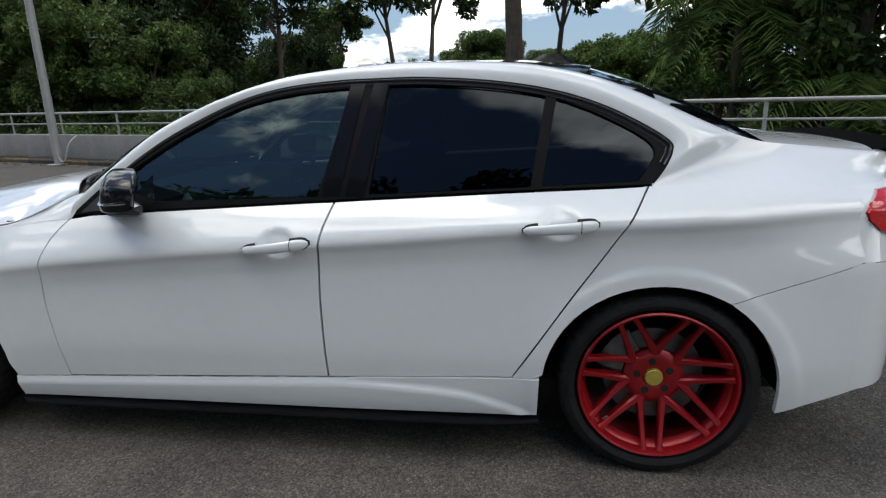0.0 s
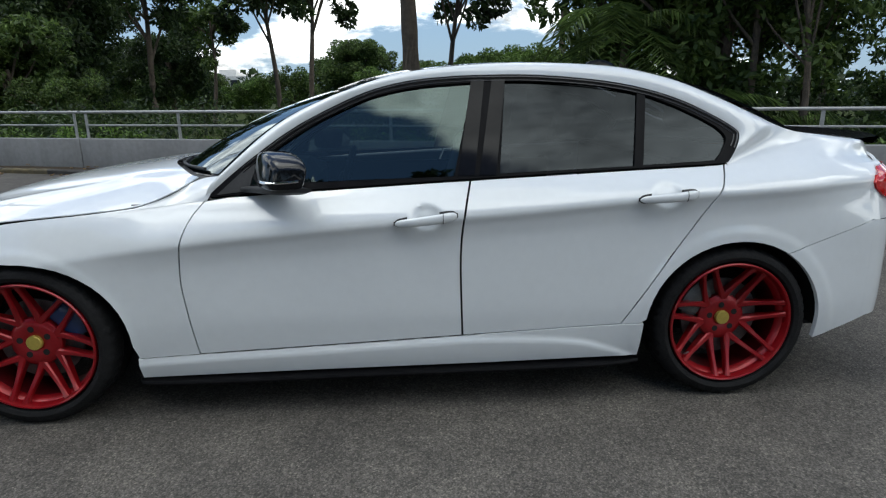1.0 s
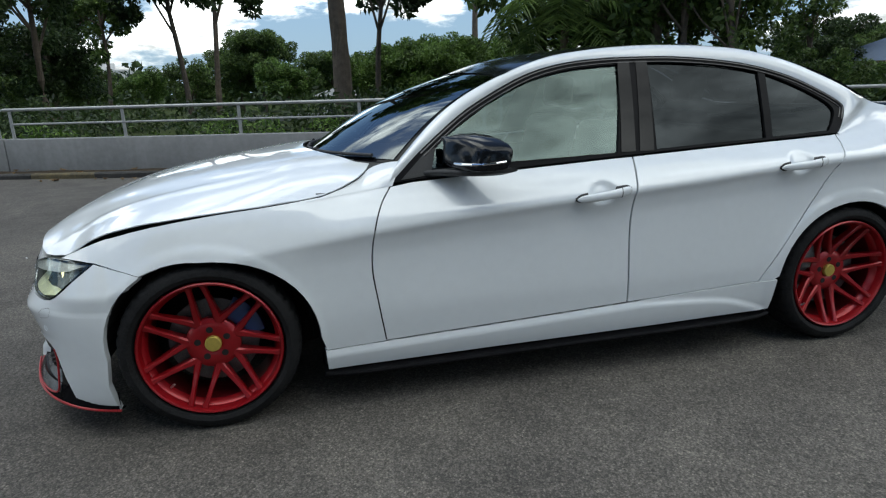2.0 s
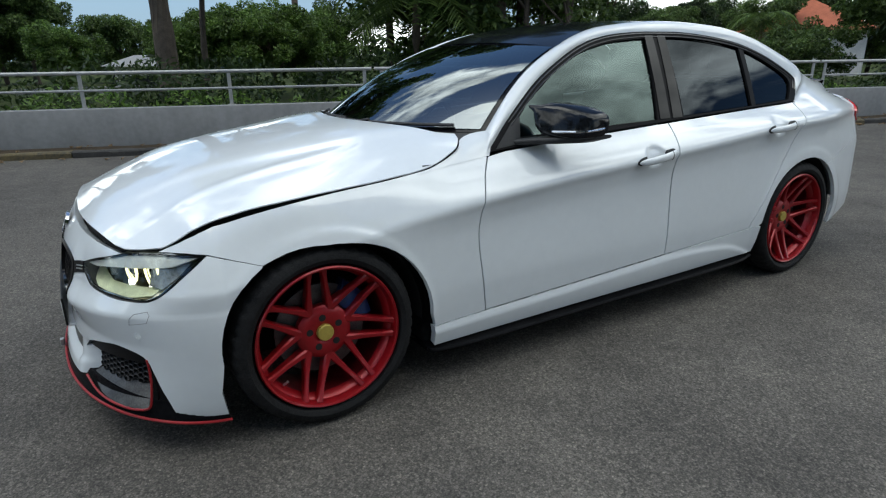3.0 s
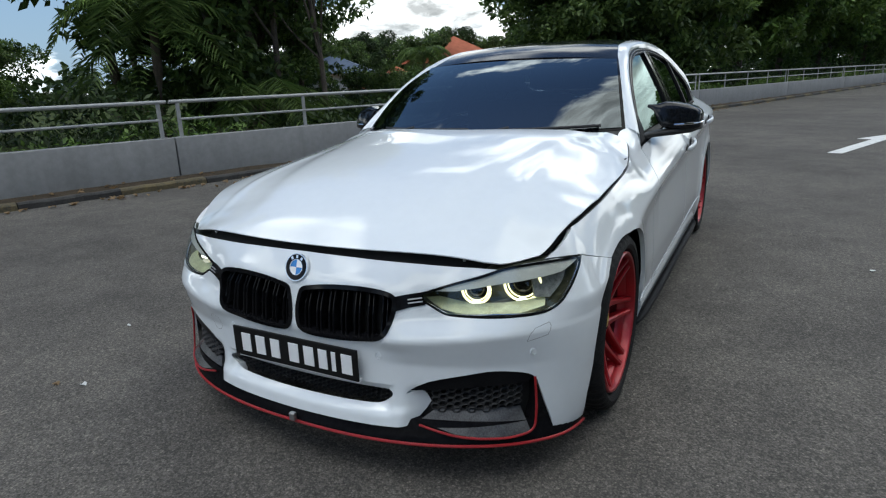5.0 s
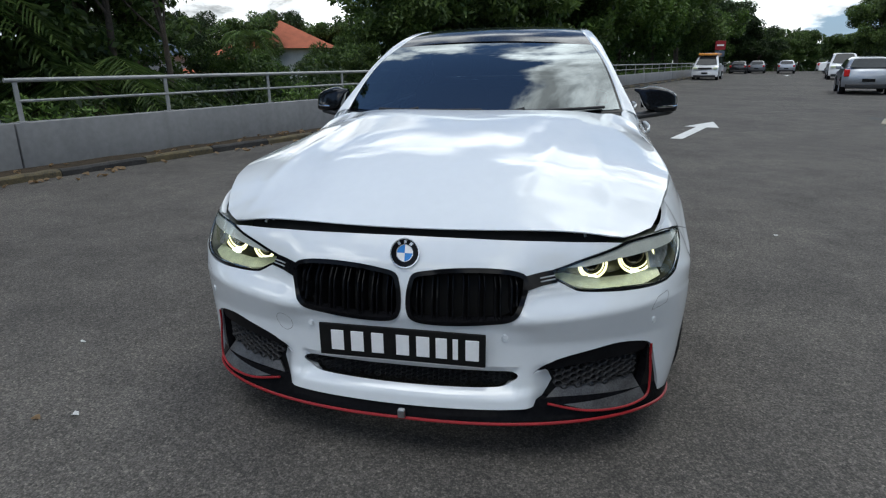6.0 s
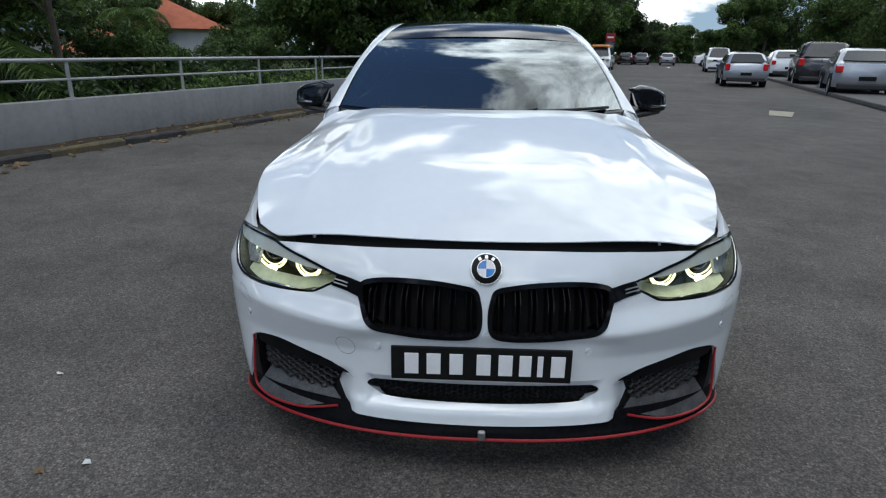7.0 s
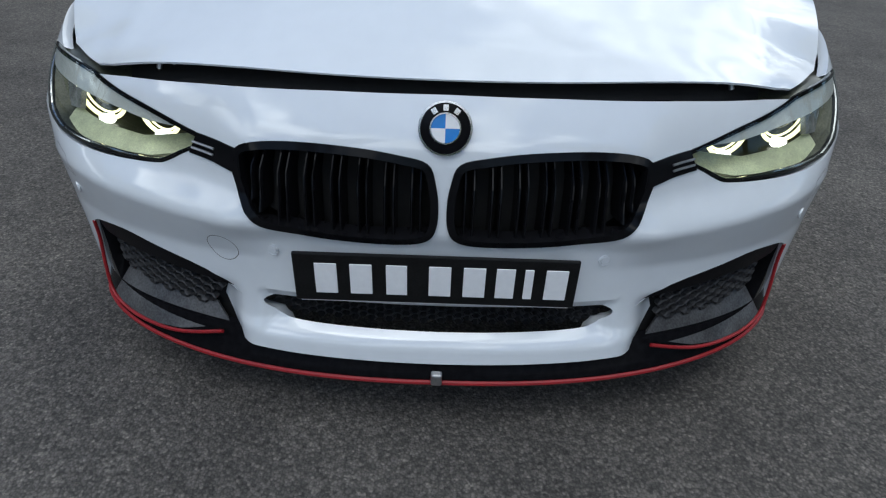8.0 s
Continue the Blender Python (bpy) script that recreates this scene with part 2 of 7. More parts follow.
def wall_paint_material():
    """Grey masonry paint with run-down streaks, mottling and a grimy foot of uneven height."""
    m = material("painted_concrete", (0.225, 0.225, 0.222), 0.8, vary=0.12, vscale=1.6, bump=0.12, bscale=45)
    n, l = m.node_tree.nodes, m.node_tree.links
    b = n["Principled BSDF"]
    src = b.inputs["Base Color"].links[0].from_socket
    tc, mp, k, r = n.new("ShaderNodeTexCoord"), n.new("ShaderNodeMapping"), n.new("ShaderNodeTexNoise"), n.new("ShaderNodeValToRGB")
    mp.inputs["Scale"].default_value = (3.2, 3.2, 0.22)
    k.inputs["Scale"].default_value, k.inputs["Detail"].default_value = 2.2, 7
    r.color_ramp.elements[0].position, r.color_ramp.elements[1].position = 0.36, 0.62
    r.color_ramp.elements[0].color, r.color_ramp.elements[1].color = (0.80, 0.79, 0.77, 1), (1.06, 1.06, 1.06, 1)
    l.new(tc.outputs["Object"], mp.inputs[0])
    l.new(mp.outputs[0], k.inputs["Vector"])
    l.new(k.outputs["Fac"], r.inputs[0])
    mix = n.new("ShaderNodeMix")
    mix.data_type, mix.blend_type = "RGBA", "MULTIPLY"
    mix.inputs["Factor"].default_value = 0.35
    l.new(src, mix.inputs["A"])
    l.new(r.outputs[0], mix.inputs["B"])
    l.new(mix.outputs["Result"], b.inputs["Base Color"])
    return m


ASPHALT = asphalt_material()
PAINT = material("white_pearl_paint", (0.70, 0.73, 0.75), 0.4, 0.0, 1.0, vary=0.02, vscale=3, spec=0.2, coat_rough=0.02, coat_ior=1.75)
GLOSS_BLACK = material("gloss_black_trim", (0.006, 0.006, 0.007), 0.07, vary=0.3, vscale=5, spec=0.15)
SATIN_BLACK = material("satin_black_trim", (0.009, 0.009, 0.010), 0.36, vary=0.25, vscale=20, bump=0.05, bscale=300, spec=0.05)
SEAL_BLACK = material("window_seal_rubber", (0.014, 0.014, 0.015), 0.22, vary=0.3, vscale=15, spec=0.6)
BLACK_PLASTIC = material("black_plastic", (0.018, 0.018, 0.019), 0.55, vary=0.3, vscale=15, bump=0.1, bscale=200)
# near-black that paints the shade inside gaps, recesses and cavities
DARK = material("cavity_shade_black", (0.006, 0.006, 0.006), 0.9, vary=0.4, vscale=9)
LIP_CARBON = material("matt_carbon", (0.006, 0.006, 0.007), 0.2, vary=0.5, vscale=70, spec=0.03)
CARBON = material("carbon_fibre", (0.007, 0.008, 0.010), 0.10, vary=0.4, vscale=70, spec=0.3)
# the rim's red darkened: shade inside the wheel put into the colour
BARREL = material("rim_red_shaded", (0.10, 0.003, 0.006), 0.45, 0.3, vary=0.3, vscale=20)
RED_RIM = material("red_wheel_paint", (0.29, 0.004, 0.009), 0.36, 0.35, 0.28, vary=0.15, vscale=12, coat_rough=0.10)
RED_LINE = material("red_pinstripe", (0.27, 0.008, 0.012), 0.4, vary=0.12, vscale=30)
TYRE = material("tyre_rubber", (0.013, 0.013, 0.0135), 0.62, vary=0.4, vscale=14, bump=0.25, bscale=160, spec=0.14)
GOLD = material("gold_cap", (0.45, 0.34, 0.07), 0.45, 0.3, vary=0.12, vscale=60)
DISC_STEEL = material("dull_disc_steel", (0.13, 0.13, 0.13), 0.45, 0.8, vary=0.3, vscale=30)
STEEL = material("brushed_steel", (0.42, 0.42, 0.42), 0.38, 0.9, vary=0.15, vscale=40)
CHROME = material("chrome", (0.75, 0.76, 0.78), 0.12, 1.0, vary=0.05, vscale=20)
BLUE_CALIPER = material("blue_caliper_paint", (0.008, 0.035, 0.13), 0.4, coat=0.3, vary=0.2, vscale=30)
BADGE_BLUE = material("badge_blue", (0.03, 0.22, 0.62), 0.25, coat=0.8, vary=0.05)
WHITE_ENAMEL = material("white_enamel", (0.82, 0.82, 0.82), 0.3, coat=0.4, vary=0.04)
PLATE_BLACK = material("plate_black", (0.010, 0.010, 0.010), 0.3, vary=0.3, vscale=30, spec=0.15)
RED_LENS = material("red_tail_lens", (0.55, 0.012, 0.012), 0.1, coat=1.0, vary=0.15, vscale=20)
FABRIC = material("dark_leather", (0.020, 0.020, 0.022), 0.7, vary=0.3, vscale=12, bump=0.01, bscale=90)
RING_LIGHT = material("ring_light", (0.9, 0.85, 0.6), 0.4, emit=((1.0, 0.95, 0.55), 2.0), vary=0.05)
REFLECTOR = material("lamp_reflector", (0.72, 0.76, 0.50), 0.3, 0.25, vary=0.2, vscale=30)
SILVER_TRIM = material("satin_silver_trim", (0.60, 0.62, 0.61), 0.28, 0.15, coat=0.3, vary=0.1, vscale=25)
BULB_WHITE = material("lit_bulb", (0.9, 0.9, 0.85), 0.4, emit=((1.0, 1.0, 0.86), 4.0), vary=0.05)
LAMP_GREY = material("lamp_housing", (0.062, 0.066, 0.046), 0.3, 0.4, vary=0.5, vscale=30)
SIGNAL_GREY = material("signal_reflector_grey", (0.42, 0.43, 0.43), 0.25, 0.5, vary=0.5, vscale=60)
FLAP_BLACK = material("gloss_grey_flap", (0.065, 0.065, 0.066), 0.22, vary=0.4, vscale=25, spec=0.22)
FILM_TINT = glass_material("tinted_side_glass", (0.05, 0.055, 0.06), 1.40, (0.84, 0.94, 1.0))
CLEAR_TINT = glass_material("front_side_glass", (0.30, 0.38, 0.38), 1.78, (0.78, 0.98, 0.93))
SCREEN_GLASS = glass_material("windscreen_glass", (0.10, 0.14, 0.17), 2.4, (0.90, 0.98, 1.0))
LENS_GLASS = glass_material("lamp_lens", (0.90, 0.90, 0.86), 1.60)
CONCRETE = wall_paint_material()
GALV = material("galvanised_steel", (0.36, 0.36, 0.35), 0.5, 0.35, vary=0.12, vscale=9, bump=0.05, bscale=90)
KERB_BLACK = material("kerb_black_paint", (0.045, 0.042, 0.038), 0.8, vary=0.5, vscale=7, bump=0.4, bscale=40, second=(0.014, 0.014, 0.013))
KERB_YELLOW = material("kerb_worn_yellow_paint", (0.13, 0.10, 0.042), 0.8, vary=0.5, vscale=6, bump=0.4, bscale=40, second=(0.04, 0.036, 0.026))
KERB_PLAIN = material("kerb_bare_concrete", (0.10, 0.094, 0.085), 0.85, vary=0.4, vscale=5, bump=0.3, bscale=40)
SOIL = material("leaf_litter_soil", (0.075, 0.055, 0.038), 0.95, vary=0.4, vscale=9, bump=0.8, bscale=35, spec=0.1, second=(0.026, 0.024, 0.018))
GRASS = material("rough_grass_ground", (0.055, 0.075, 0.025), 0.95, vary=0.4, vscale=0.6, bump=0.8, bscale=6, spec=0.03, second=(0.035, 0.04, 0.018))
BARK = material("grey_brown_bark", (0.15, 0.115, 0.085), 0.9, vary=0.4, vscale=6, bump=0.8, bscale=28, second=(0.07, 0.055, 0.042))
LEAF = leaf_material("leaf_green", (0.034, 0.066, 0.016), (0.155, 0.225, 0.058))
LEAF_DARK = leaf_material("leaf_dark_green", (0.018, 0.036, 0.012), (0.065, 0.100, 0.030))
LEAF_BRIGHT = leaf_material("leaf_bright_green", (0.045, 0.090, 0.015), (0.16, 0.25, 0.055))
DRY_LEAF = leaf_material("dry_leaf", (0.16, 0.09, 0.04), (0.34, 0.24, 0.13))
ROAD_WHITE = material("road_marking_white", (0.62, 0.62, 0.60), 0.75, vary=0.2, vscale=9, bump=0.2, bscale=90)
PALE_PATCH = material("pale_cement_patch", (0.30, 0.27, 0.20), 0.8, vary=0.25, vscale=6, bump=0.2, bscale=40)
WET = material("damp_asphalt", (0.012, 0.012, 0.012), 0.5, vary=0.4, vscale=5, bump=0.1, bscale=50, spec=0.08)
ROOF_TILE = material("terracotta_roof", (0.36, 0.10, 0.045), 0.8, vary=0.25, vscale=2, bump=0.4, bscale=12)
ROOF_BLUE = material("blue_metal_roof", (0.075, 0.10, 0.14), 0.5, vary=0.15, vscale=1)
HOUSE_WALL = material("pale_render", (0.62, 0.61, 0.58), 0.85, vary=0.1, vscale=1)
HOUSE_GLASS = material("dark_window_glass", (0.03, 0.035, 0.04), 0.08, vary=0.2, vscale=1, spec=0.2)


# ---- mesh helpers ----
def part(name, data, mat, parent, label=""):
    """One mesh object under a thing or part. data: a bmesh or a mesh."""
    if isinstance(data, bmesh.types.BMesh):
        me = bpy.data.meshes.new(name)
        data.to_mesh(me)
        data.free()
    else:
        me = data
    if mat is not None and not me.materials:
        me.materials.append(mat)
    ob = new(name, me)
    if parent is not None:
        ob.parent = parent
    if label:
        tagged(ob, label)
    return ob


def empty(name, m=None, **tags):
    ob = new(name)
    ob.empty_display_size = 0.2
    if m is not None:
        ob.matrix_basis = m
    return tagged(ob, **tags)


def smooth(bm, angle=40):
    for f in bm.faces:
        f.smooth = True
    lim = math.cos(radians(angle))
    for e in bm.edges:
        if len(e.link_faces) == 2:
            e.smooth = e.link_faces[0].normal.dot(e.link_faces[1].normal) > lim
    return bm


def box(bm, lo, hi, bevel=0.0, m=None, seg=2):
    """A bevelled box between two corners, turned by m."""
    lo, hi = Vector(lo), Vector(hi)
    made = bmesh.ops.create_cube(bm, size=1.0)["verts"]
    for v in made:
        v.co = Vector([lo[i] + (v.co[i] + 0.5) * (hi[i] - lo[i]) for i in range(3)])
    if bevel > 0:
        edges = list({e for v in made for e in v.link_edges})
        out = bmesh.ops.bevel(bm, geom=edges, offset=bevel, segments=seg, profile=0.5, affect="EDGES")
        made = list({v for f in out["faces"] for v in f.verts} | {v for v in made if v.is_valid})
    if m is not None:
        bmesh.ops.transform(bm, matrix=m, verts=made)
    return made


def lathe(bm, profile, n=48, axis="y", m=None, closed=False):
    """Turns a profile of (radius, offset along the axis) round the axis."""
    rings = []
    for r, o in profile:
        ring = []
        for i in range(n):
            a = 2 * math.pi * i / n
            c, s = r * math.cos(a), r * math.sin(a)
            p = Vector((c, o, s)) if axis == "y" else Vector((c, s, o)) if axis == "z" else Vector((o, c, s))
            ring.append(bm.verts.new(m @ p if m is not None else p))
        rings.append(ring)
    pairs = list(zip(rings, rings[1:]))
    if closed:
        pairs.append((rings[-1], rings[0]))
    for a, b in pairs:
        for i in range(n):
            j = (i + 1) % n
            bm.faces.new((a[i], a[j], b[j], b[i]))
    if not closed:
        for ring in (rings[0], rings[-1]):
            bm.faces.new(ring)
    bmesh.ops.recalc_face_normals(bm, faces=bm.faces)


def tube(bm, points, radius, n=8, taper=None, caps=True):
    """A round tube along points; taper: the radius at the end."""
    pts = [Vector(p) for p in points]
    rings = []
    up = Vector((0, 0, 1))
    for i, p in enumerate(pts):
        d = (pts[min(i + 1, len(pts) - 1)] - pts[max(i - 1, 0)]).normalized()
        a = d.cross(up)
        if a.length < 0.05:
            a = d.cross(Vector((1, 0, 0)))
        a.normalize()
        b = d.cross(a)
        k = i / max(1, len(pts) - 1)
        r = radius if taper is None else radius + (taper - radius) * k
        rings.append([bm.verts.new(p + r * (math.cos(t) * a + math.sin(t) * b)) for t in [2 * math.pi * j / n for j in range(n)]])
    for a, b in zip(rings, rings[1:]):
        for j in range(n):
            bm.faces.new((a[j], a[(j + 1) % n], b[(j + 1) % n], b[j]))
    if caps:
        bm.faces.new(rings[0][::-1])
        bm.faces.new(rings[-1])
    return bm


def curve(keys):
    """A smooth monotone interpolation through (x, value) keys."""
    xs, vs = [k[0] for k in keys], [k[1] for k in keys]
    n = len(xs)
    d = [(vs[i + 1] - vs[i]) / (xs[i + 1] - xs[i]) for i in range(n - 1)]
    t = [d[0]] + [0 if d[i - 1] * d[i] <= 0 else 2 * d[i - 1] * d[i] / (d[i - 1] + d[i]) for i in range(1, n - 1)] + [d[-1]]

    def f(x):
        if x <= xs[0]:
            return vs[0]
        if x >= xs[-1]:
            return vs[-1]
        i = 0
        while x > xs[i + 1]:
            i += 1
        h = xs[i + 1] - xs[i]
        u = (x - xs[i]) / h
        return ((1 + 2 * u) * (1 - u) ** 2 * vs[i] + u * (1 - u) ** 2 * h * t[i] + u * u * (3 - 2 * u) * vs[i + 1] + u * u * (u - 1) * h * t[i + 1])

    return f


def spline(points, per=8, closed=False):
    """Catmull-Rom through 2D or 3D points."""
    p = [Vector(q) for q in points]
    n = len(p)
    out = []
    for i in range(n if closed else n - 1):
        a, b, c, d = (p[(i - 1) % n], p[i], p[(i + 1) % n], p[(i + 2) % n]) if closed else (p[max(i - 1, 0)], p[i], p[i + 1], p[min(i + 2, n - 1)])
        for k in range(per):
            u = k / per
            out.append(0.5 * (2 * b + (c - a) * u + (2 * a - 5 * b + 4 * c - d) * u * u + (3 * b - a - 3 * c + d) * u ** 3))
    if not closed:
        out.append(p[-1])
    return out


def inside(pts, poly):
    """Which 2D points (array) lie in the polygon (array)."""
    x, y = pts[:, 0], pts[:, 1]
    res = np.zeros(len(pts), bool)
    j = len(poly) - 1
    for i in range(len(poly)):
        xi, yi, xj, yj = *poly[i], *poly[j]
        if yi != yj:
            res ^= ((yi > y) != (yj > y)) & (x < (xj - xi) * (y - yi) / (yj - yi) + xi)
        j = i
    return res


def dense(poly, step):
    out = []
    for i in range(len(poly)):
        a, b = Vector(poly[i]), Vector(poly[(i + 1) % len(poly)])
        k = max(1, math.ceil((b - a).length / step))
        out += [a + (b - a) * j / k for j in range(k)]
    return out


def inset(poly, d):
    """Moves the outline of a 2D polygon inwards by d."""
    p = [Vector(q) for q in poly]
    area = sum(p[i].x * p[(i + 1) % len(p)].y - p[(i + 1) % len(p)].x * p[i].y for i in range(len(p)))
    sg = 1 if area > 0 else -1
    out = []
    for i in range(len(p)):
        a, b = p[i] - p[i - 1], p[(i + 1) % len(p)] - p[i]
        if a.length < 1e-9 or b.length < 1e-9:
            out.append(p[i])
            continue
        a.normalize()
        b.normalize()
        n1, n2 = Vector((-a.y, a.x)) * sg, Vector((-b.y, b.x)) * sg
        m = n1 + n2
        out.append(p[i] + m * (d / max(0.5, m.dot(n1)) if m.length > 0.1 else 0))
    return out


def panel(outline, fmap, step=0.03, holes=(), gap=0.0, flange=0.012, outward=None, lift=0.0):
    """A skin over a 2D outline with holes, carried onto a surface by fmap, with turned-in edges. outward: a direction, or the car's axis."""
    outline = dense(inset(outline, gap) if gap else [Vector(p) for p in outline], step)
    holes = [dense(h, step) for h in holes]
    rings = [outline] + holes
    verts, edges = [], []
    for ring in rings:
        k = len(verts)
        verts += ring
        edges += [(k + i, k + (i + 1) % len(ring)) for i in range(len(ring))]
    arrs = [np.array([tuple(v) for v in r]) for r in rings]
    lo, hi = arrs[0].min(0), arrs[0].max(0)
    gx, gy = np.meshgrid(np.arange(math.floor(lo[0] / step), hi[0] / step) * step, np.arange(math.floor(lo[1] / step), hi[1] / step) * step)
    g = np.stack([gx.ravel(), gy.ravel()], 1)
    if len(g):
        ok = inside(g, arrs[0])
        for h in arrs[1:]:
            ok &= ~inside(g, h)
        g = g[ok]
        if len(g):
            allb = np.concatenate(arrs)
            d2 = ((g[:, None, :] - allb[None, :, :]) ** 2).sum(2).min(1)
            g = g[d2 > (0.55 * step) ** 2]
        verts += [Vector(q) for q in g]
    cut = delaunay_2d_cdt(verts, edges, [], 0, 1e-7)
    pv, pf = cut[0], cut[2]
    c = np.array([[sum(pv[i].x for i in f) / 3, sum(pv[i].y for i in f) / 3] for f in pf])
    ok = inside(c, arrs[0])
    for h in arrs[1:]:
        ok &= ~inside(c, h)
    bm = bmesh.new()
    vs = [bm.verts.new(fmap(v.x, v.y)) for v in pv]
    for f, keep in zip(pf, ok):
        if keep:
            try:
                bm.faces.new([vs[i] for i in f])
            except ValueError:
                pass
    for v in [v for v in bm.verts if not v.link_faces]:
        bm.verts.remove(v)
    bmesh.ops.recalc_face_normals(bm, faces=bm.faces)
    bm.normal_update()
    s = 0.0
    for f in bm.faces:
        q = f.calc_center_median()
        way = Vector(outward) if outward is not None else Vector((q.x * 0.25, q.y, q.z - 0.55))
        s += f.normal.dot(way) * f.calc_area()
    if s < 0:
        bmesh.ops.reverse_faces(bm, faces=bm.faces)
        bm.normal_update()
    if lift:
        for v, nn in [(v, v.normal.copy()) for v in bm.verts]:
            v.co += nn * lift
    if flange:
        bd = [e for e in bm.edges if e.is_boundary]
        nrm = {v: v.normal.copy() for e in bd for v in e.verts}
        low = {v: bm.verts.new(v.co - nn * flange) for v, nn in nrm.items()}
        for e in bd:
            f = e.link_faces[0]
            a, b = e.verts
            for l in f.loops:
                if l.edge == e:
                    a, b = l.vert, l.link_loop_next.vert
            try:
                bm.faces.new((b, a, low[a], low[b]))
            except ValueError:
                pass
    bm.normal_update()
    return smooth(bm, 32)


def flipped(bm):
    """The mirror image of a bmesh across the car's middle."""
    out = bm.copy()
    for v in out.verts:
        v.co.y = -v.co.y
    bmesh.ops.reverse_faces(out, faces=out.faces)
    out.normal_update()
    return out

# ---- the setting: car park, boundary wall with rail, kerbs ----
WALL_TURN = -18.28
WALL = pose(0.0, 6.06, 0.0, 0, 0, WALL_TURN)   # local x along the wall, local y away from the car park


def wp(x, y, z=0.0):
    return WALL @ Vector((x, y, z))


def sheet(name, corners, nx, ny, mat, height=None, parent=None):
    """A ground sheet between four corners, with a height function."""
    a, b, c, d = [Vector(q) for q in corners]
    verts, faces = [], []
    for j in range(ny + 1):
        for i in range(nx + 1):
            u, v = i / nx, j / ny
            p = a.lerp(b, u).lerp(d.lerp(c, u), v)
            if height:
                p.z += height(p)
            verts.append(p)
    for j in range(ny):
        for i in range(nx):
            k = j * (nx + 1) + i
            faces.append((k, k + 1, k + nx + 2, k + nx + 1))
    me = bpy.data.meshes.new(name)
    me.from_pydata(verts, [], faces)
    me.materials.append(mat)
    me.polygons.foreach_set("use_smooth", [True] * len(faces))
    return part(name, me, mat, parent)


tagged(sheet("ground", [(-700, -700, -0.9), (700, -700, -0.9), (700, 700, -0.9), (-700, 700, -0.9)], 20, 20, GRASS), "rough grassy ground running to the horizon", kind="structure")
RISE = curve([(-5.0, 0.0), (-3.0, 0.018), (-0.5, 0.058)])
bm = bmesh.new()
rows = []
for y in (-60, -45, -32, -22, -16, -12, -9, -7, -6, -5, -4, -3.5, -3, -2.5, -2, -1.5, -1, -0.52):
    rows.append([bm.verts.new(wp(x, y, RISE(y))) for x in np.linspace(-60, 80, 71)])
for a, b in zip(rows, rows[1:]):
    for i in range(70):
        bm.faces.new((a[i], a[i + 1], b[i + 1], b[i]))
road = tagged(part("road", smooth(bm), ASPHALT, None), "worn grey asphalt of the car park", kind="structure")
# verge behind the wall and the bank falling away from it
tagged(sheet("verge", [wp(-60, 0.1, 0.30), wp(75, 0.1, 0.30), wp(75, 14, 0.1), wp(-60, 14, 0.1)], 90, 12, GRASS, lambda p: 0.12 * noise.noise(p * 0.6)), "weedy verge behind the boundary wall", kind="structure")

# wall in sections with open joints between them
SECT = 7.588
JOINT0 = -5.727
wall_joints = [JOINT0 + SECT * k for k in range(-7, 11)]


def wall_section(x0, x1):
    bm = bmesh.new()
    box(bm, (x0 + 0.008, -0.09, -0.2), (x1 - 0.008, 0.09, 0.612), 0.012)
    bmesh.ops.subdivide_edges(bm, edges=[e for e in bm.edges if abs(e.verts[0].co.x - e.verts[1].co.x) > 2], cuts=10)
    bmesh.ops.transform(bm, matrix=WALL, verts=bm.verts)
    return smooth(bm, 30)


boundary_wall = empty("wall_boundary", label="low grey painted concrete boundary wall in sections", kind="structure")
for x0, x1 in zip(wall_joints, wall_joints[1:]):
    part("wall_section", wall_section(x0, x1), CONCRETE, boundary_wall)

# rail: posts on the wall with two tubes, a bay of rail to each wall section
POST_H = 0.43


def rail_bay(x0, x1):
    bay = empty("metal_railing", WALL @ pose(x0, 0, 0.612), label="galvanised steel railing with two tubes on the wall", category="railing", group="railing bays")
    length = x1 - x0
    for k in range(5):
        x = 0.121 + (length - 0.242) * k / 4
        bm = bmesh.new()
        box(bm, (x - 0.024, -0.010, 0.004), (x + 0.024, 0.010, POST_H), 0.003)
        box(bm, (x - 0.05, -0.045, 0.0), (x + 0.05, 0.045, 0.010), 0.002)
        part("post", bm, GALV, bay)
    bm = bmesh.new()
    tube(bm, [(0.02 + (length - 0.04) * i / 8, 0, POST_H + 0.015) for i in range(9)], 0.0235, 12)
    part("top_tube", smooth(bm), GALV, bay)
    bm = bmesh.new()
    tube(bm, [(0.121 + (length - 0.242) * i / 8, 0, 0.225) for i in range(9)], 0.016, 10)
    part("lower_tube", smooth(bm), GALV, bay)
    return bay


for x0, x1 in zip(wall_joints, wall_joints[1:]):
    rail_bay(x0, x1)

# gutter with soil and dead leaves, and the painted kerb in front of it
tagged(sheet("gutter", [wp(-60, -0.47, 0.118), wp(75, -0.47, 0.118), wp(75, -0.085, 0.128), wp(-60, -0.085, 0.128)], 260, 4, SOIL, lambda p: 0.02 * noise.noise(p * 4.0)), "gutter filled with soil and dead leaves", kind="structure")
kerb = empty("kerb", label="worn kerb painted in black and yellow lengths", kind="structure")


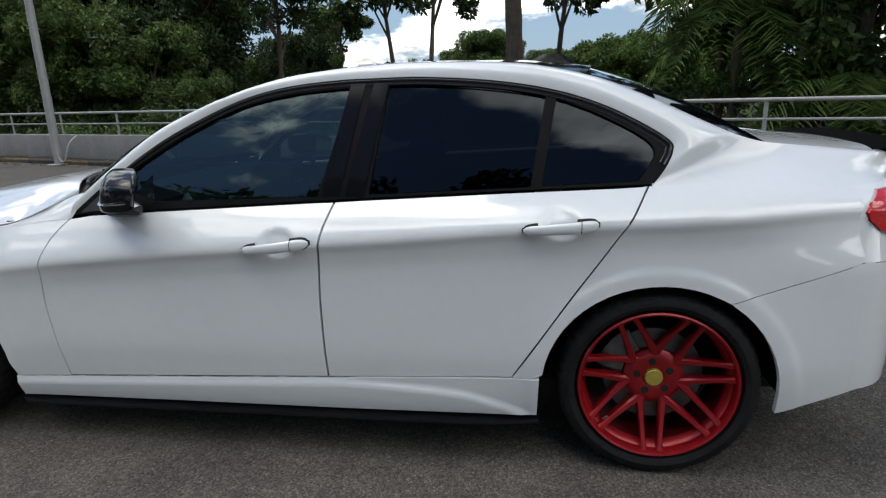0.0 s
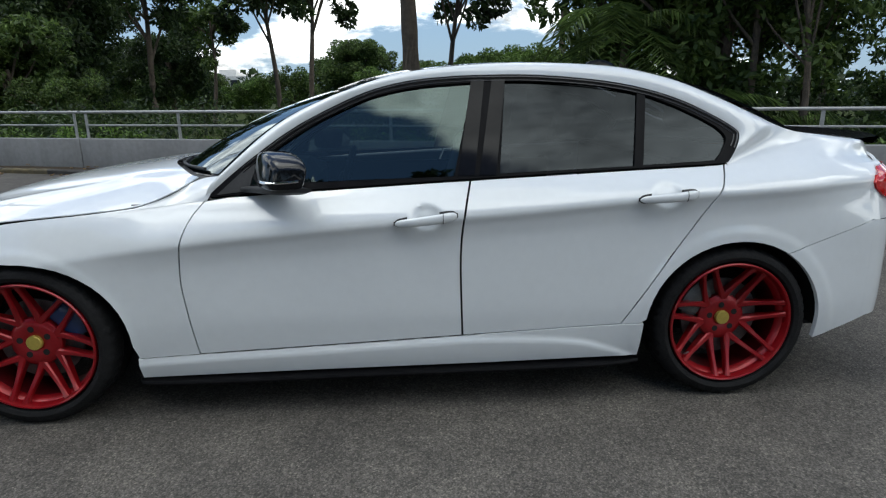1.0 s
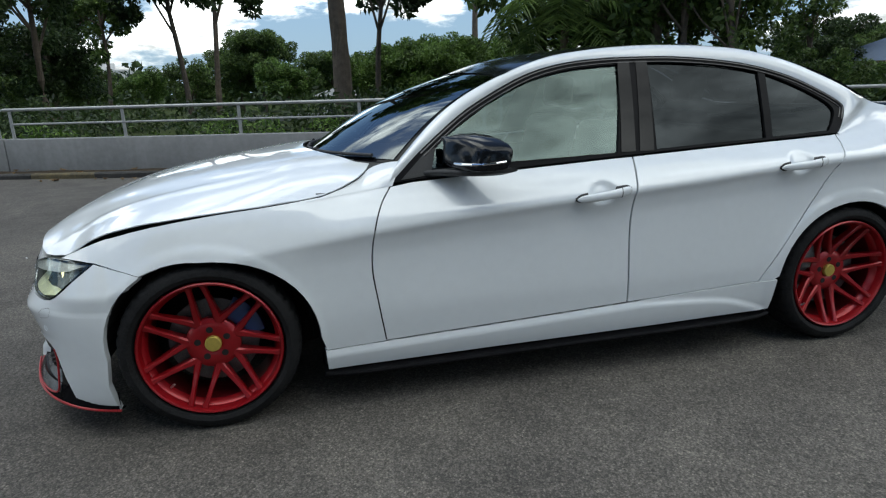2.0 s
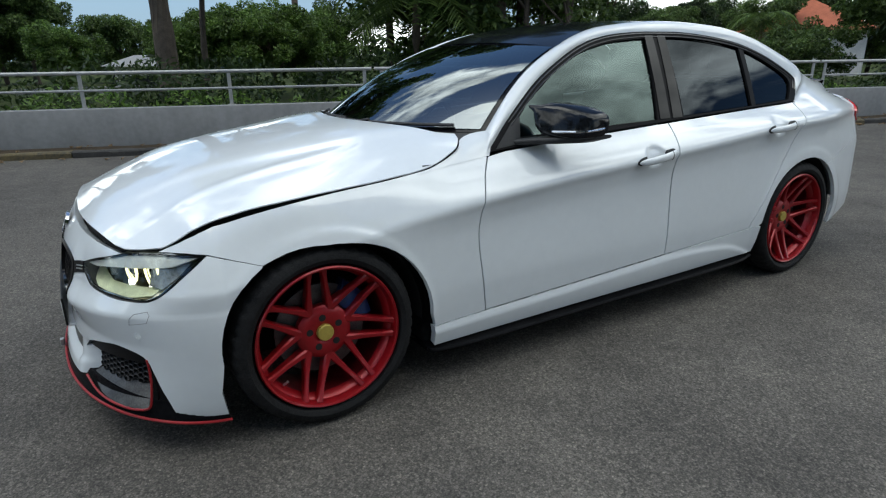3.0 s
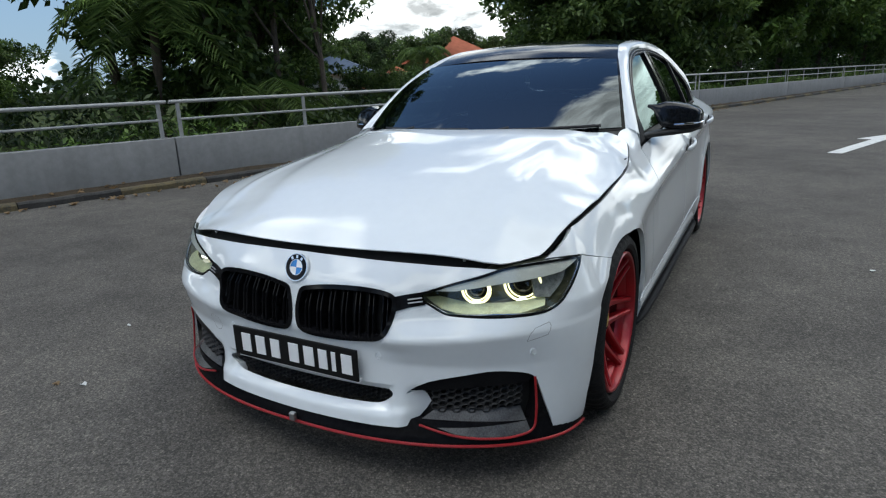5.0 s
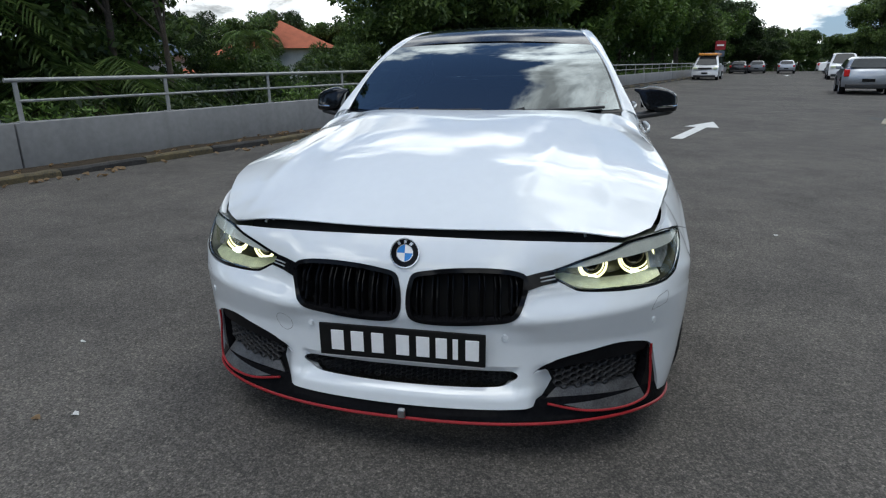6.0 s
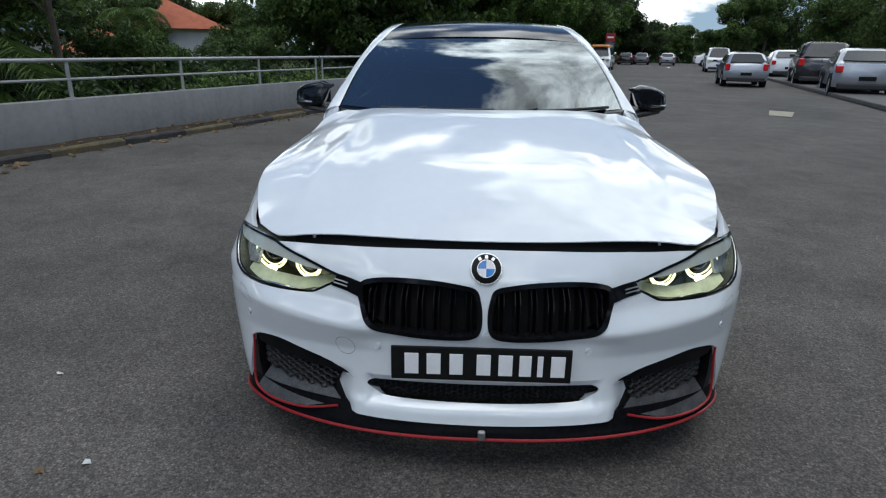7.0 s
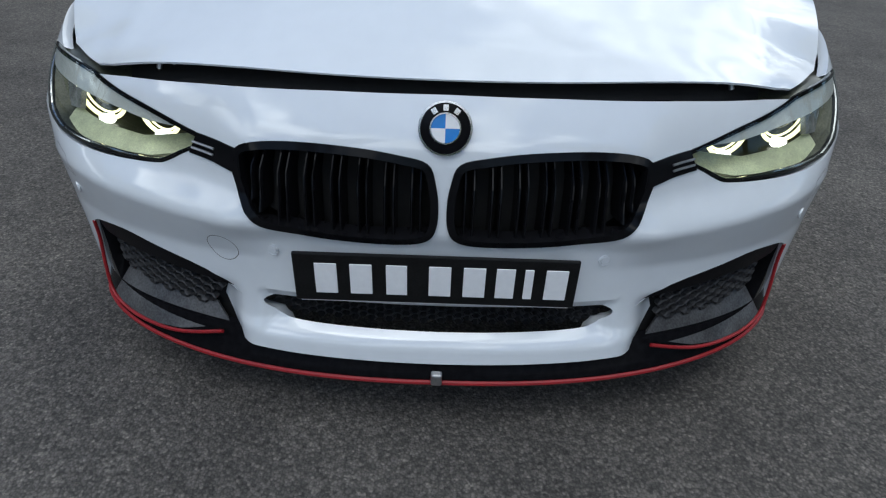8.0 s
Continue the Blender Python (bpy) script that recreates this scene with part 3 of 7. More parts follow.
def kerb_mesh(seed):
    rnd = random.Random(seed)
    bm = bmesh.new()
    rows = []
    for i in range(9):
        x = i / 8 * 0.992
        w = [rnd.uniform(-0.006, 0.006) for _ in range(3)]
        rows.append([bm.verts.new(v) for v in ((x, 0, -0.02), (x, 0.004 + w[0], 0.065 + w[1]), (x, 0.02 + w[0], 0.085 + w[1]), (x, 0.10, 0.088 + w[2]), (x, 0.115, 0.02))])
    for a, b in zip(rows, rows[1:]):
        for i in range(4):
            bm.faces.new((a[i], b[i], b[i + 1], a[i + 1]))
    bm.faces.new(rows[0])
    bm.faces.new(rows[-1][::-1])
    bmesh.ops.recalc_face_normals(bm, faces=bm.faces)
    me = bpy.data.meshes.new("kerb_stone")
    smooth(bm, 30).to_mesh(me)
    bm.free()
    return me


kerb_meshes = []
for mat in (KERB_BLACK, KERB_YELLOW, KERB_BLACK):
    for k in range(3):
        me = kerb_mesh(len(kerb_meshes))
        me.materials.append(mat)
        kerb_meshes.append(me)
rnd = random.Random(4)
for k in range(-22, 62):
    me = kerb_meshes[(k % 2) * 3 + rnd.randrange(3)]
    ob = part("kerb_stone", me, None, kerb)
    ob.matrix_basis = WALL @ pose(k * 1.0 + rnd.uniform(-0.004, 0.004), -0.575, 0.050 + rnd.uniform(-0.006, 0.004), 0, 0, rnd.uniform(-0.4, 0.4))

# far kerb of the parking bays, and the paved strip beyond it
BAY = pose(0.0, 5.98, 0.0, 0, 0, -17.0)
tagged(sheet("bay_kerb_top", [BAY @ Vector(q) for q in ((-2, -13.2, 0.12), (60, -13.2, 0.12), (60, -11.78, 0.12), (-2, -11.78, 0.12))], 60, 3, KERB_PLAIN, lambda p: 0.01 * noise.noise(p * 2)), "bare concrete strip of the parking bays", kind="structure")
bay_kerb = empty("kerb_bays", label="grey concrete kerb along the parking bays", kind="structure")
plain = kerb_mesh(77)
plain.materials.append(KERB_PLAIN)
for k in range(0, 60):
    ob = part("kerb_stone", plain, None, bay_kerb)
    ob.matrix_basis = BAY @ pose(-1 + k + 1.0, -11.68, 0.04, 0, 0, 180)


# painted arrows on the asphalt
def road_arrow(m):
    bm = bmesh.new()
    pts = [(-1.5, -0.09), (0.55, -0.09), (0.55, -0.30), (1.75, 0.0), (0.55, 0.30), (0.55, 0.09), (-1.5, 0.09)]
    top = [bm.verts.new((x, y, 0.004)) for x, y in pts]
    low = [bm.verts.new((x, y, 0.0)) for x, y in pts]
    bm.faces.new(top)
    for i in range(len(pts)):
        j = (i + 1) % len(pts)
        bm.faces.new((top[i], low[i], low[j], top[j]))
    ob = part("road_arrow", bm, ROAD_WHITE, None)
    ob.matrix_basis = m
    return tagged(ob, "white painted arrow on the asphalt", "road marking")


road_arrow(pose(7.9, -2.65, 0.002, 0, 0, -21))
road_arrow(pose(52, -17.5, 0.002, 0, 0, -17))

# lamp post beside the wall
lamp = empty("lamp_post", WALL @ pose(-8.8, -0.64, 0.06), label="grey steel lamp post leaning beside the wall", category="lamp post")
bm = bmesh.new()
tube(bm, [(0, 0, 0.0), (0.02, 0, 3.0), (0.05, 0, 6.5)], 0.085, 14, 0.06)
part("pole", smooth(bm), GALV, lamp)
bm = bmesh.new()
box(bm, (-0.16, -0.16, 0.0), (0.16, 0.16, 0.02), 0.004)
part("base_plate", bm, GALV, lamp)
bm = bmesh.new()
tube(bm, spline([(0.06, -0.03, 0.34), (0.09, -0.04, 0.16), (0.17, -0.04, 0.07), (0.26, -0.02, 0.12), (0.28, 0.10, 0.42), (0.20, 0.34, 0.56)], 4), 0.017, 8)
part("cable_conduit", smooth(bm), GALV, lamp)

# ---- the white saloon car: its surfaces ----
AXLE = 1.405
TOP = curve([(-1.80, 0.720), (-1.70, 0.753), (-1.55, 0.787), (-1.35, 0.813), (-1.15, 0.830), (-0.95, 0.851), (-0.69, 0.879), (-0.2, 0.906), (0.33, 0.932), (0.9, 0.956), (1.39, 0.975), (1.8, 1.000), (2.0, 0.988), (2.1, 0.976), (2.3, 0.94)])
CREASE = curve([(-1.80, 0.545), (-1.3, 0.655), (-0.81, 0.715), (-0.5, 0.745), (0.0, 0.782), (0.5, 0.815), (1.1, 0.860), (1.6, 0.885), (1.9, 0.900), (2.3, 0.905)])
WIDE = curve([(-1.80, 0.847), (-1.6, 0.865), (-1.4, 0.876), (-1.0, 0.879), (0.0, 0.887), (1.0, 0.892), (1.4, 0.896), (1.7, 0.886), (1.9, 0.868), (2.0, 0.851), (2.08, 0.820), (2.18, 0.74), (2.3, 0.60)])
TOP_IN = curve([(-1.80, 0.112), (-1.67, 0.080), (-1.53, 0.066), (-1.3, 0.070), (-1.15, 0.074), (-1.0, 0.088), (-0.88, 0.108), (-0.7, 0.110), (0.4, 0.112), (1.0, 0.125), (1.39, 0.132), (1.8, 0.130), (2.3, 0.14)])


def side_y(x, z):
    """Half the body's width at x and height z, from the sill up to the belt line."""
    zc, zt = CREASE(x), TOP(x)
    up = TOP_IN(x)
    low = [(0.10, 0.085), (0.17, 0.050), (0.26, 0.026), (0.34, 0.017), (0.42, 0.012)]
    hollow = 0.014 * min(1.0, max(0.0, (x + 1.15) / 0.5))
    keys = low + [(zc - 0.10, 0.006 + hollow), (zc - 0.03, 0.002 + hollow * 0.6), (zc, 0.0), (zc + 0.02, 0.006)]
    zt = max(zt, keys[-1][0] + 0.03)
    keys += [((keys[-1][0] + zt) / 2, 0.008 + (up - 0.008) * 0.40), (zt, up), (zt + 0.10, up + 0.12)]
    if x < -1.3 and z < 0.50:
        k = min(1.0, (-1.3 - x) / 0.3)
        keys = [(a, b * (1 - (0.60 if a < 0.40 else 0.85) * k)) if a < 0.48 else (a, b) for a, b in keys]
    y = WIDE(x) - curve(keys)(z)
    if x > 1.5 and z > 0.70:
        u, w = min(1.0, (x - 1.5) / 0.62), min(1.0, (z - 0.70) / 0.28)
        y -= 0.085 * u * u * (3 - 2 * u) * w * w * (3 - 2 * w)
    for ax, r0 in ((-AXLE, 0.36), (AXLE, 0.38)):
        dx, dz = x - ax, z - 0.30
        if dz > -0.2 and abs(dx) < 0.7:
            r = math.hypot(dx, dz)
            fade = min(1, max(0, (dz + 0.2) / 0.25))
            u = max(0.0, min(1.0, (r - r0 - 0.035) / 0.030))
            y += 0.009 * math.exp(-(((r - r0) / 0.11) ** 2)) * fade + 0.0045 * (1 - u * u * (3 - 2 * u)) * fade
    return y


NOSE = curve([(0.06, -2.185), (0.14, -2.190), (0.22, -2.175), (0.30, -2.160), (0.44, -2.150), (0.52, -2.140), (0.60, -2.122), (0.65, -2.105), (0.69, -2.082), (0.73, -2.040)])
FRONT_X, PLAN_M, PLAN_N = -1.72, 2.35, 2.0


def plan_point(a, half, depth):
    return math.sin(a) ** (2 / PLAN_M) * half, math.cos(a) ** (2 / PLAN_N) * depth


# arc length along the nominal front curve
ARC = [(0.0, 0.0)]
for i in range(1, 401):
    p0, p1 = plan_point((i - 1) / 400 * math.pi / 2, 0.87, 0.43), plan_point(i / 400 * math.pi / 2 * 0.9999999, 0.87, 0.43)
    ARC.append((ARC[-1][0] + math.hypot(p1[0] - p0[0], p1[1] - p0[1]), i / 400 * math.pi / 2))
ARC_S, ARC_A = np.array([q[0] for q in ARC]), np.array([q[1] for q in ARC])
ARC_END = float(ARC_S[-1])


def nose(s, z, out=0.0):
    """The front's skin: s is the way round the bumper from the middle (left side negative), z the height; past the corner it runs on along the side."""
    k = abs(s)
    sg = -1 if s < 0 else 1
    if k > ARC_END:
        x = FRONT_X + (k - ARC_END)
        return Vector((x, sg * (side_y(x, z) + out), z))
    a = float(np.interp(k, ARC_S, ARC_A))
    y, d = plan_point(min(a, math.pi / 2 - 1e-6), side_y(FRONT_X, z), FRONT_X - NOSE(z))
    return Vector((FRONT_X - d - out * math.cos(a), sg * (y + out * math.sin(a)), z))


def s_of_y(y):
    return float(np.interp(abs(y), [plan_point(min(a, 1.5707), 0.87, 0.43)[0] for a in ARC_A], ARC_S)) * (-1 if y < 0 else 1)


def s_of_x(x):
    """The way round the bumper, on the left side, to a place x along the car."""
    if x > FRONT_X:
        return -(ARC_END + x - FRONT_X)
    return -float(np.interp(FRONT_X - x, [plan_point(min(a, 1.5707), 0.87, 0.43)[1] for a in ARC_A][::-1], ARC_S[::-1]))


HANDLES = ((0.147, 0.802), (1.085, 0.870))


def left(x, z):
    if x < FRONT_X:
        return nose(s_of_x(x), z)
    y = side_y(x, z)
    for hx, hz in HANDLES:
        dx, dz = (x - hx) / 0.056, (z - hz - 0.002) / 0.040
        d = dx * dx + dz * dz
        if d < 4:
            y -= 0.017 * math.exp(-(d ** 3))
    return Vector((x, -y, z))


def by_crease(points):
    """Outline points with their heights told from the crease line."""
    return [Vector((p[0], p[1] - CREASE(p[0]))) for p in dense([Vector(q) for q in points], 0.03)]


def left_c(x, v):
    return left(x, v + CREASE(x))


def house_y(x, z):
    """Half the width of the cabin at x and height z."""
    k = z - TOP(x)
    tail_in = max(0.0, min(1.0, (x - 1.5) / 0.62))
    return WIDE(x) - TOP_IN(x) + 0.004 - 0.085 * tail_in * tail_in * (3 - 2 * tail_in) - 0.47 * k - 0.20 * max(0, k) ** 2


def cabin(x, z):
    return Vector((x, -house_y(x, z), z))


def arch(ax, r_top, r_front, r_back, z_front, z_back, swell=0.0, n=26):
    """The outline of a wheel arch, from its front foot over the top to its back foot."""
    out = [Vector((ax - r_front, z_front))]
    for i in range(n + 1):
        a = math.pi * (1 - i / n)
        side = r_front if i < n / 2 else r_back
        r = r_top + (side - r_top) * abs(math.cos(a)) ** 1.6
        if i < n / 2:
            r += swell * 2 * abs(math.cos(a)) * math.sin(a)
        out.append(Vector((ax + r * math.cos(a), 0.318 + r * math.sin(a))))
    out.append(Vector((ax + r_back, z_back)))
    return out


ARCH_F = arch(-AXLE, 0.343, 0.352, 0.400, 0.17, 0.285, 0.021)
ARCH_F[-1].x += 0.010
ARCH_R = arch(AXLE, 0.360, 0.376, 0.364, 0.33, 0.25)
ARCH_R[0].x -= 0.01


def sill_z(x):
    return 0.262 + 0.043 * (x + 0.99)


BONNET_EDGE = curve([(-2.07, 0.60), (-1.965, 0.634), (-1.872, 0.716), (-1.80, 0.747), (-1.67, 0.783), (-1.53, 0.804), (-1.3, 0.805), (-1.1, 0.800), (-0.95, 0.779), (-0.89, 0.765), (-0.84, 0.753), (-0.80, 0.736), (-0.77, 0.722)])
SHUT_F = [(-0.700, 0.872), (-0.748, 0.808), (-0.783, 0.712), (-0.797, 0.58), (-0.782, 0.443), (-0.757, sill_z(-0.757))]
SHUT_B = [(0.326, 0.931), (0.294, 0.814), (0.279, 0.659), (0.279, 0.499), (0.284, sill_z(0.284))]
SHUT_R = [(1.362, 0.975), (1.305, 0.902), (1.219, 0.769), (1.092, 0.589), (0.930, sill_z(0.93))]
shut_f, shut_b, shut_r = spline(SHUT_F, 6), spline(SHUT_B, 6), spline(SHUT_R, 6)
BELT = lambda x0, x1, n=12: [Vector((x0 + (x1 - x0) * i / n, TOP(x0 + (x1 - x0) * i / n))) for i in range(n + 1)]

car = empty("car", label="white saloon car with red wheels, black trim, bonnet ajar", category="car")


def both(name, bm, mat, label=""):
    """The part on the left side, and its mirror image on the right."""
    other = flipped(bm)
    return part(name, bm, mat, car, label), part(name, other, mat, car, label)


# doors
fd_l, fd_r = both("front_door", panel(by_crease(shut_f[::-1] + BELT(-0.70, 0.326)[1:-1] + shut_b + [Vector((x, sill_z(x))) for x in (0.0, -0.35, -0.6)]), left_c, 0.011, gap=0.004, flange=0.02), PAINT)
rd_l, rd_r = both("rear_door", panel(by_crease(shut_b[::-1] + BELT(0.326, 1.362)[1:-1] + shut_r + [Vector((x, sill_z(x))) for x in (0.75, 0.5)]), left_c, 0.011, gap=0.004, flange=0.02), PAINT)

# front wing: from the arch out to the bonnet line and the door
def x_of_s(s):
    """The nominal place along the car of a way round the bumper (left side)."""
    k = -s
    if k > ARC_END:
        return FRONT_X + k - ARC_END
    return FRONT_X - plan_point(float(np.interp(k, ARC_S, ARC_A)), 0.87, 0.43)[1]


wing = [Vector((-1.608, 0.626)), Vector((x_of_s(-1.10), 0.648)), Vector((x_of_s(-1.021), 0.6730)), Vector((x_of_s(-0.95), 0.6815)), Vector((x_of_s(-0.90), 0.6840)), Vector((x_of_s(-0.852), 0.6855)), Vector((x_of_s(-0.868), 0.6920)), Vector((x_of_s(-0.885), 0.6985)), Vector((x_of_s(-0.92), 0.7095)), Vector((x_of_s(-0.95), 0.7205)), Vector((x_of_s(-1.0), 0.7350)), Vector((-1.74, 0.7445))] + BELT(-1.70, -0.70, 14) + shut_f[1:] + [Vector((-0.9, sill_z(-0.9))), Vector((-0.99, sill_z(-0.99)))]
wing_arch = [p for p in ARCH_F if p.y > sill_z(p.x) + 0.002 or p.x < -1.2]
wing_arch = [p for p in wing_arch if p.x > -1.603]
both("front_wing", panel(by_crease(wing + wing_arch[::-1]), left_c, 0.0125, gap=0.0015, flange=0.018), PAINT)

# rear wing, from the back door over the arch to the tail
RB_TOP = [(1.600, 0.624), (1.65, 0.640), (1.74, 0.668), (1.86, 0.705), (2.02, 0.756)]
qa = [p for p in ARCH_R if p.y > sill_z(1.02) - 0.01]
qa = [p for p in qa if p.x < 1.597]
quarter = shut_r[::-1] + BELT(1.362, 2.20, 14)[1:] + [Vector((2.20, 0.945)), Vector((2.03, 0.932)), Vector((2.03, 0.86))] + [Vector(p) for p in RB_TOP[::-1]] + qa[::-1] + [Vector((1.0, sill_z(1.0)))]
both("rear_wing", panel(by_crease(quarter), left_c, 0.0125, gap=0.0015, flange=0.018), PAINT)

# side skirt
skirt = [Vector((-0.99, 0.175)), Vector((-0.995, sill_z(-0.99)))] + [Vector((x, sill_z(x))) for x in np.linspace(-0.8, 0.95, 12)] + [Vector((1.022, sill_z(1.02))), Vector((1.015, 0.20)), Vector((0.4, 0.19)), Vector((-0.3, 0.185))]


SWOOP = curve([(0.30, 0.315), (0.55, 0.305), (0.75, 0.288), (0.90, 0.245), (1.00, 0.205)])


def swoop_z(x):
    return min(SWOOP(x), sill_z(x) - 0.006)


def skirt_map(x, v):
    """v is the height told from the skirt's crease."""
    z = v + swoop_z(x)
    u = max(0.0, min(1.0, -v / 0.022))
    return Vector((x, -(side_y(x, z) + 0.004 + 0.010 * u * u * (3 - 2 * u)), z))


sk_l, sk_r = both("side_skirt", panel([Vector((q.x, q.y - swoop_z(q.x))) for q in dense(skirt, 0.02)], skirt_map, 0.011, gap=0.0015, flange=0.03), PAINT)
for sk, sg in ((sk_l, -1), (sk_r, 1)):
    bm = bmesh.new()
    pts = [(-1.0, 0.80, 0.155), (-0.9, 0.868, 0.157), (0.0, 0.882, 0.165), (0.8, 0.888, 0.172), (1.02, 0.86, 0.176)]
    rows = []
    for x, y, z in spline(pts, 8):
        rows.append([bm.verts.new((x, sg * yy, zz)) for yy, zz in ((y - 0.16, z + 0.012), (y, z + 0.008), (y + 0.004, z), (y - 0.002, z - 0.010), (y - 0.16, z - 0.012))])
    for a, b in zip(rows, rows[1:]):
        for i in range(4):
            bm.faces.new((a[i], a[i + 1], b[i + 1], b[i]))
    bmesh.ops.recalc_face_normals(bm, faces=bm.faces)
    part("skirt_splitter", smooth(bm), SATIN_BLACK, sk, "black splitter blade under the skirt")

# the windscreen's surface
def screen(a, b):
    """a: across, -1 to 1; b: up, 0 to 1."""
    lo = Vector((-0.985 + 0.330 * abs(a) ** 2.2, 0.708 * a, 0.950 + 0.003 * a * a))
    hi = Vector((-0.240 + 0.070 * abs(a) ** 2.2, 0.560 * a, 1.292 - 0.017 * a * a))
    p = lo.lerp(hi, b)
    k = 0.035 * math.sin(math.pi * b)
    return p + Vector((-k * 0.5, 0, k))


# roof rails with the A and C pillars: a strip from the window frame up to the roof edge
RAIL_LOW = [(-0.82, 0.838), (-0.76, 0.862), (-0.70, 0.882), (-0.572, 0.990), (-0.404, 1.113), (-0.267, 1.190), (-0.080, 1.272), (0.089, 1.314), (0.274, 1.332), (0.438, 1.336), (0.626, 1.334), (0.862, 1.314), (1.05, 1.281), (1.21, 1.231), (1.343, 1.166), (1.428, 1.110), (1.436, 1.075), (1.408, 1.020), (1.372, 0.976), (1.50, 0.984), (1.75, 0.998), (2.20, 0.955)]
RAIL_TOP = [(-0.780, 0.880), (-0.720, 0.914), (-0.656, 0.953), (-0.560, 1.012), (-0.450, 1.092), (-0.318, 1.186), (-0.160, 1.278), (0.040, 1.342), (0.230, 1.370), (0.430, 1.385), (0.640, 1.387), (0.870, 1.377), (1.036, 1.357), (1.223, 1.309), (1.380, 1.243), (1.500, 1.185), (1.570, 1.152), (1.640, 1.121), (1.710, 1.098), (1.78, 1.085), (1.94, 1.066), (2.22, 1.030)]


def screen_edge(x):
    """The point on the left edge of the windscreen at a place x along the car."""
    lo, hi = 0.0, 1.0
    for _ in range(24):
        mid = (lo + hi) / 2
        lo, hi = (mid, hi) if screen(-1, mid).x < x else (lo, mid)
    return screen(-1, lo)


RAIL_IN = curve([(-0.80, 0.050), (-0.66, 0.036), (-0.535, 0.030), (-0.38, 0.016), (-0.17, 0.020), (0.1, 0.035)])


def rail_top_point(x, z):
    if x < -0.172:
        return screen_edge(x) + Vector((0, -0.003, 0.002))
    u = max(0.0, min(1.0, (x - 1.40) / 0.38))
    y = house_y(x, z) - RAIL_IN(x)
    w = max(0.0, min(1.0, (x - 1.70) / 0.35))
    return Vector((x, -(y + (min(y, 0.615 - 0.085 * w * w * (3 - 2 * w)) - y) * u), z))


def rail_mesh():
    bm = bmesh.new()
    lo, hi = spline([(*p, 0) for p in RAIL_LOW], 5), spline([(*p, 0) for p in RAIL_TOP], 5)
    rows = []
    for i, (a, b) in list(enumerate(zip(lo, hi)))[10:]:
        p, q = cabin(a.x, a.y), rail_top_point(b.x, b.y)
        # behind the window the skin leaves the rear wing along the wing's own slope
        w = max(0.0, min(1.0, (i - 84) / 6))
        zt = TOP(a.x)
        slope = left(a.x, zt - 0.002) - left(a.x, zt - 0.014)
        slope = slope.normalized() if w > 0 else Vector((0, 0, 1))
        p = p.lerp(left(a.x, zt - 0.002) - slope * 0.004 + Vector((0, 0.0012, -0.0008)), w if i >= 90 else 0.0)
        start = p + Vector((0, 0.02, -0.004))
        row = [start.lerp(p - slope * 0.014, w)]
        chord = (q - p).length
        lean = max(0.0, min(1.0, (a.x - 1.40) / 0.35)) if i >= 90 else 0.0
        lean = lean * lean * (3 - 2 * lean)
        slope = ((q - p).normalized() * (1 - lean) + slope * lean).normalized()
        t0, t1 = slope * chord, Vector((q.x - p.x, (q.y - p.y) * (1 + 0.1 * lean), (q.z - p.z) * (1 - 0.25 * lean)))
        for k in range(7):
            u = k / 6
            r = p.lerp(q, u)
            bulge = 0.022 * math.sin(math.pi * u) * min(1, chord / 0.12) * (1 - w)
            r = r + Vector((0, -bulge, bulge * 0.75))
            flow = (2 * u ** 3 - 3 * u * u + 1) * p + (u ** 3 - 2 * u * u + u) * t0 + (3 * u * u - 2 * u ** 3) * q + (u ** 3 - u * u) * t1
            row.append(r.lerp(flow, w))
        row += [q + Vector((0, 0.012, -0.001)), q + Vector((0, 0.02, -0.012))]
        rows.append([bm.verts.new(v) for v in row])
    for a, b in zip(rows, rows[1:]):
        for i in range(len(a) - 1):
            bm.faces.new((a[i], b[i], b[i + 1], a[i + 1]))
    bmesh.ops.recalc_face_normals(bm, faces=bm.faces)
    bm.normal_update()
    if sum(f.normal.y * f.calc_area() for f in bm.faces) > 0:
        bmesh.ops.reverse_faces(bm, faces=bm.faces)
    return smooth(bm, 50)


both("roof_rail", rail_mesh(), PAINT, "white roof rail running into the pillars")

# side windows: black frames and tinted panes
FRAME = spline(RAIL_LOW[2:19], 5)
belt_edge = [Vector((x, TOP(x) + 0.004)) for x in np.linspace(1.36, -0.68, 24)]
G_F = spline([(-0.565, 0.925), (-0.50, 1.005), (-0.403, 1.078), (-0.184, 1.205), (-0.049, 1.253), (0.134, 1.290), (0.357, 1.306)], 5) + [Vector((0.263, 0.946))]
G_R = [Vector((0.443, 0.952)), Vector((0.49, 1.311))] + spline([(0.49, 1.311), (0.72, 1.306), (0.90, 1.288), (1.037, 1.260)], 4)[1:] + [Vector((0.988, 0.972))]
G_Q = [Vector((1.024, 0.974)), Vector((1.071, 1.250))] + spline([(1.071, 1.250), (1.205, 1.197), (1.335, 1.128), (1.380, 1.080), (1.360, 1.030), (1.325, 0.988)], 5)[1:]


def pane_map(x, z):
    return cabin(x, z) + Vector((0, 0.012, 0))


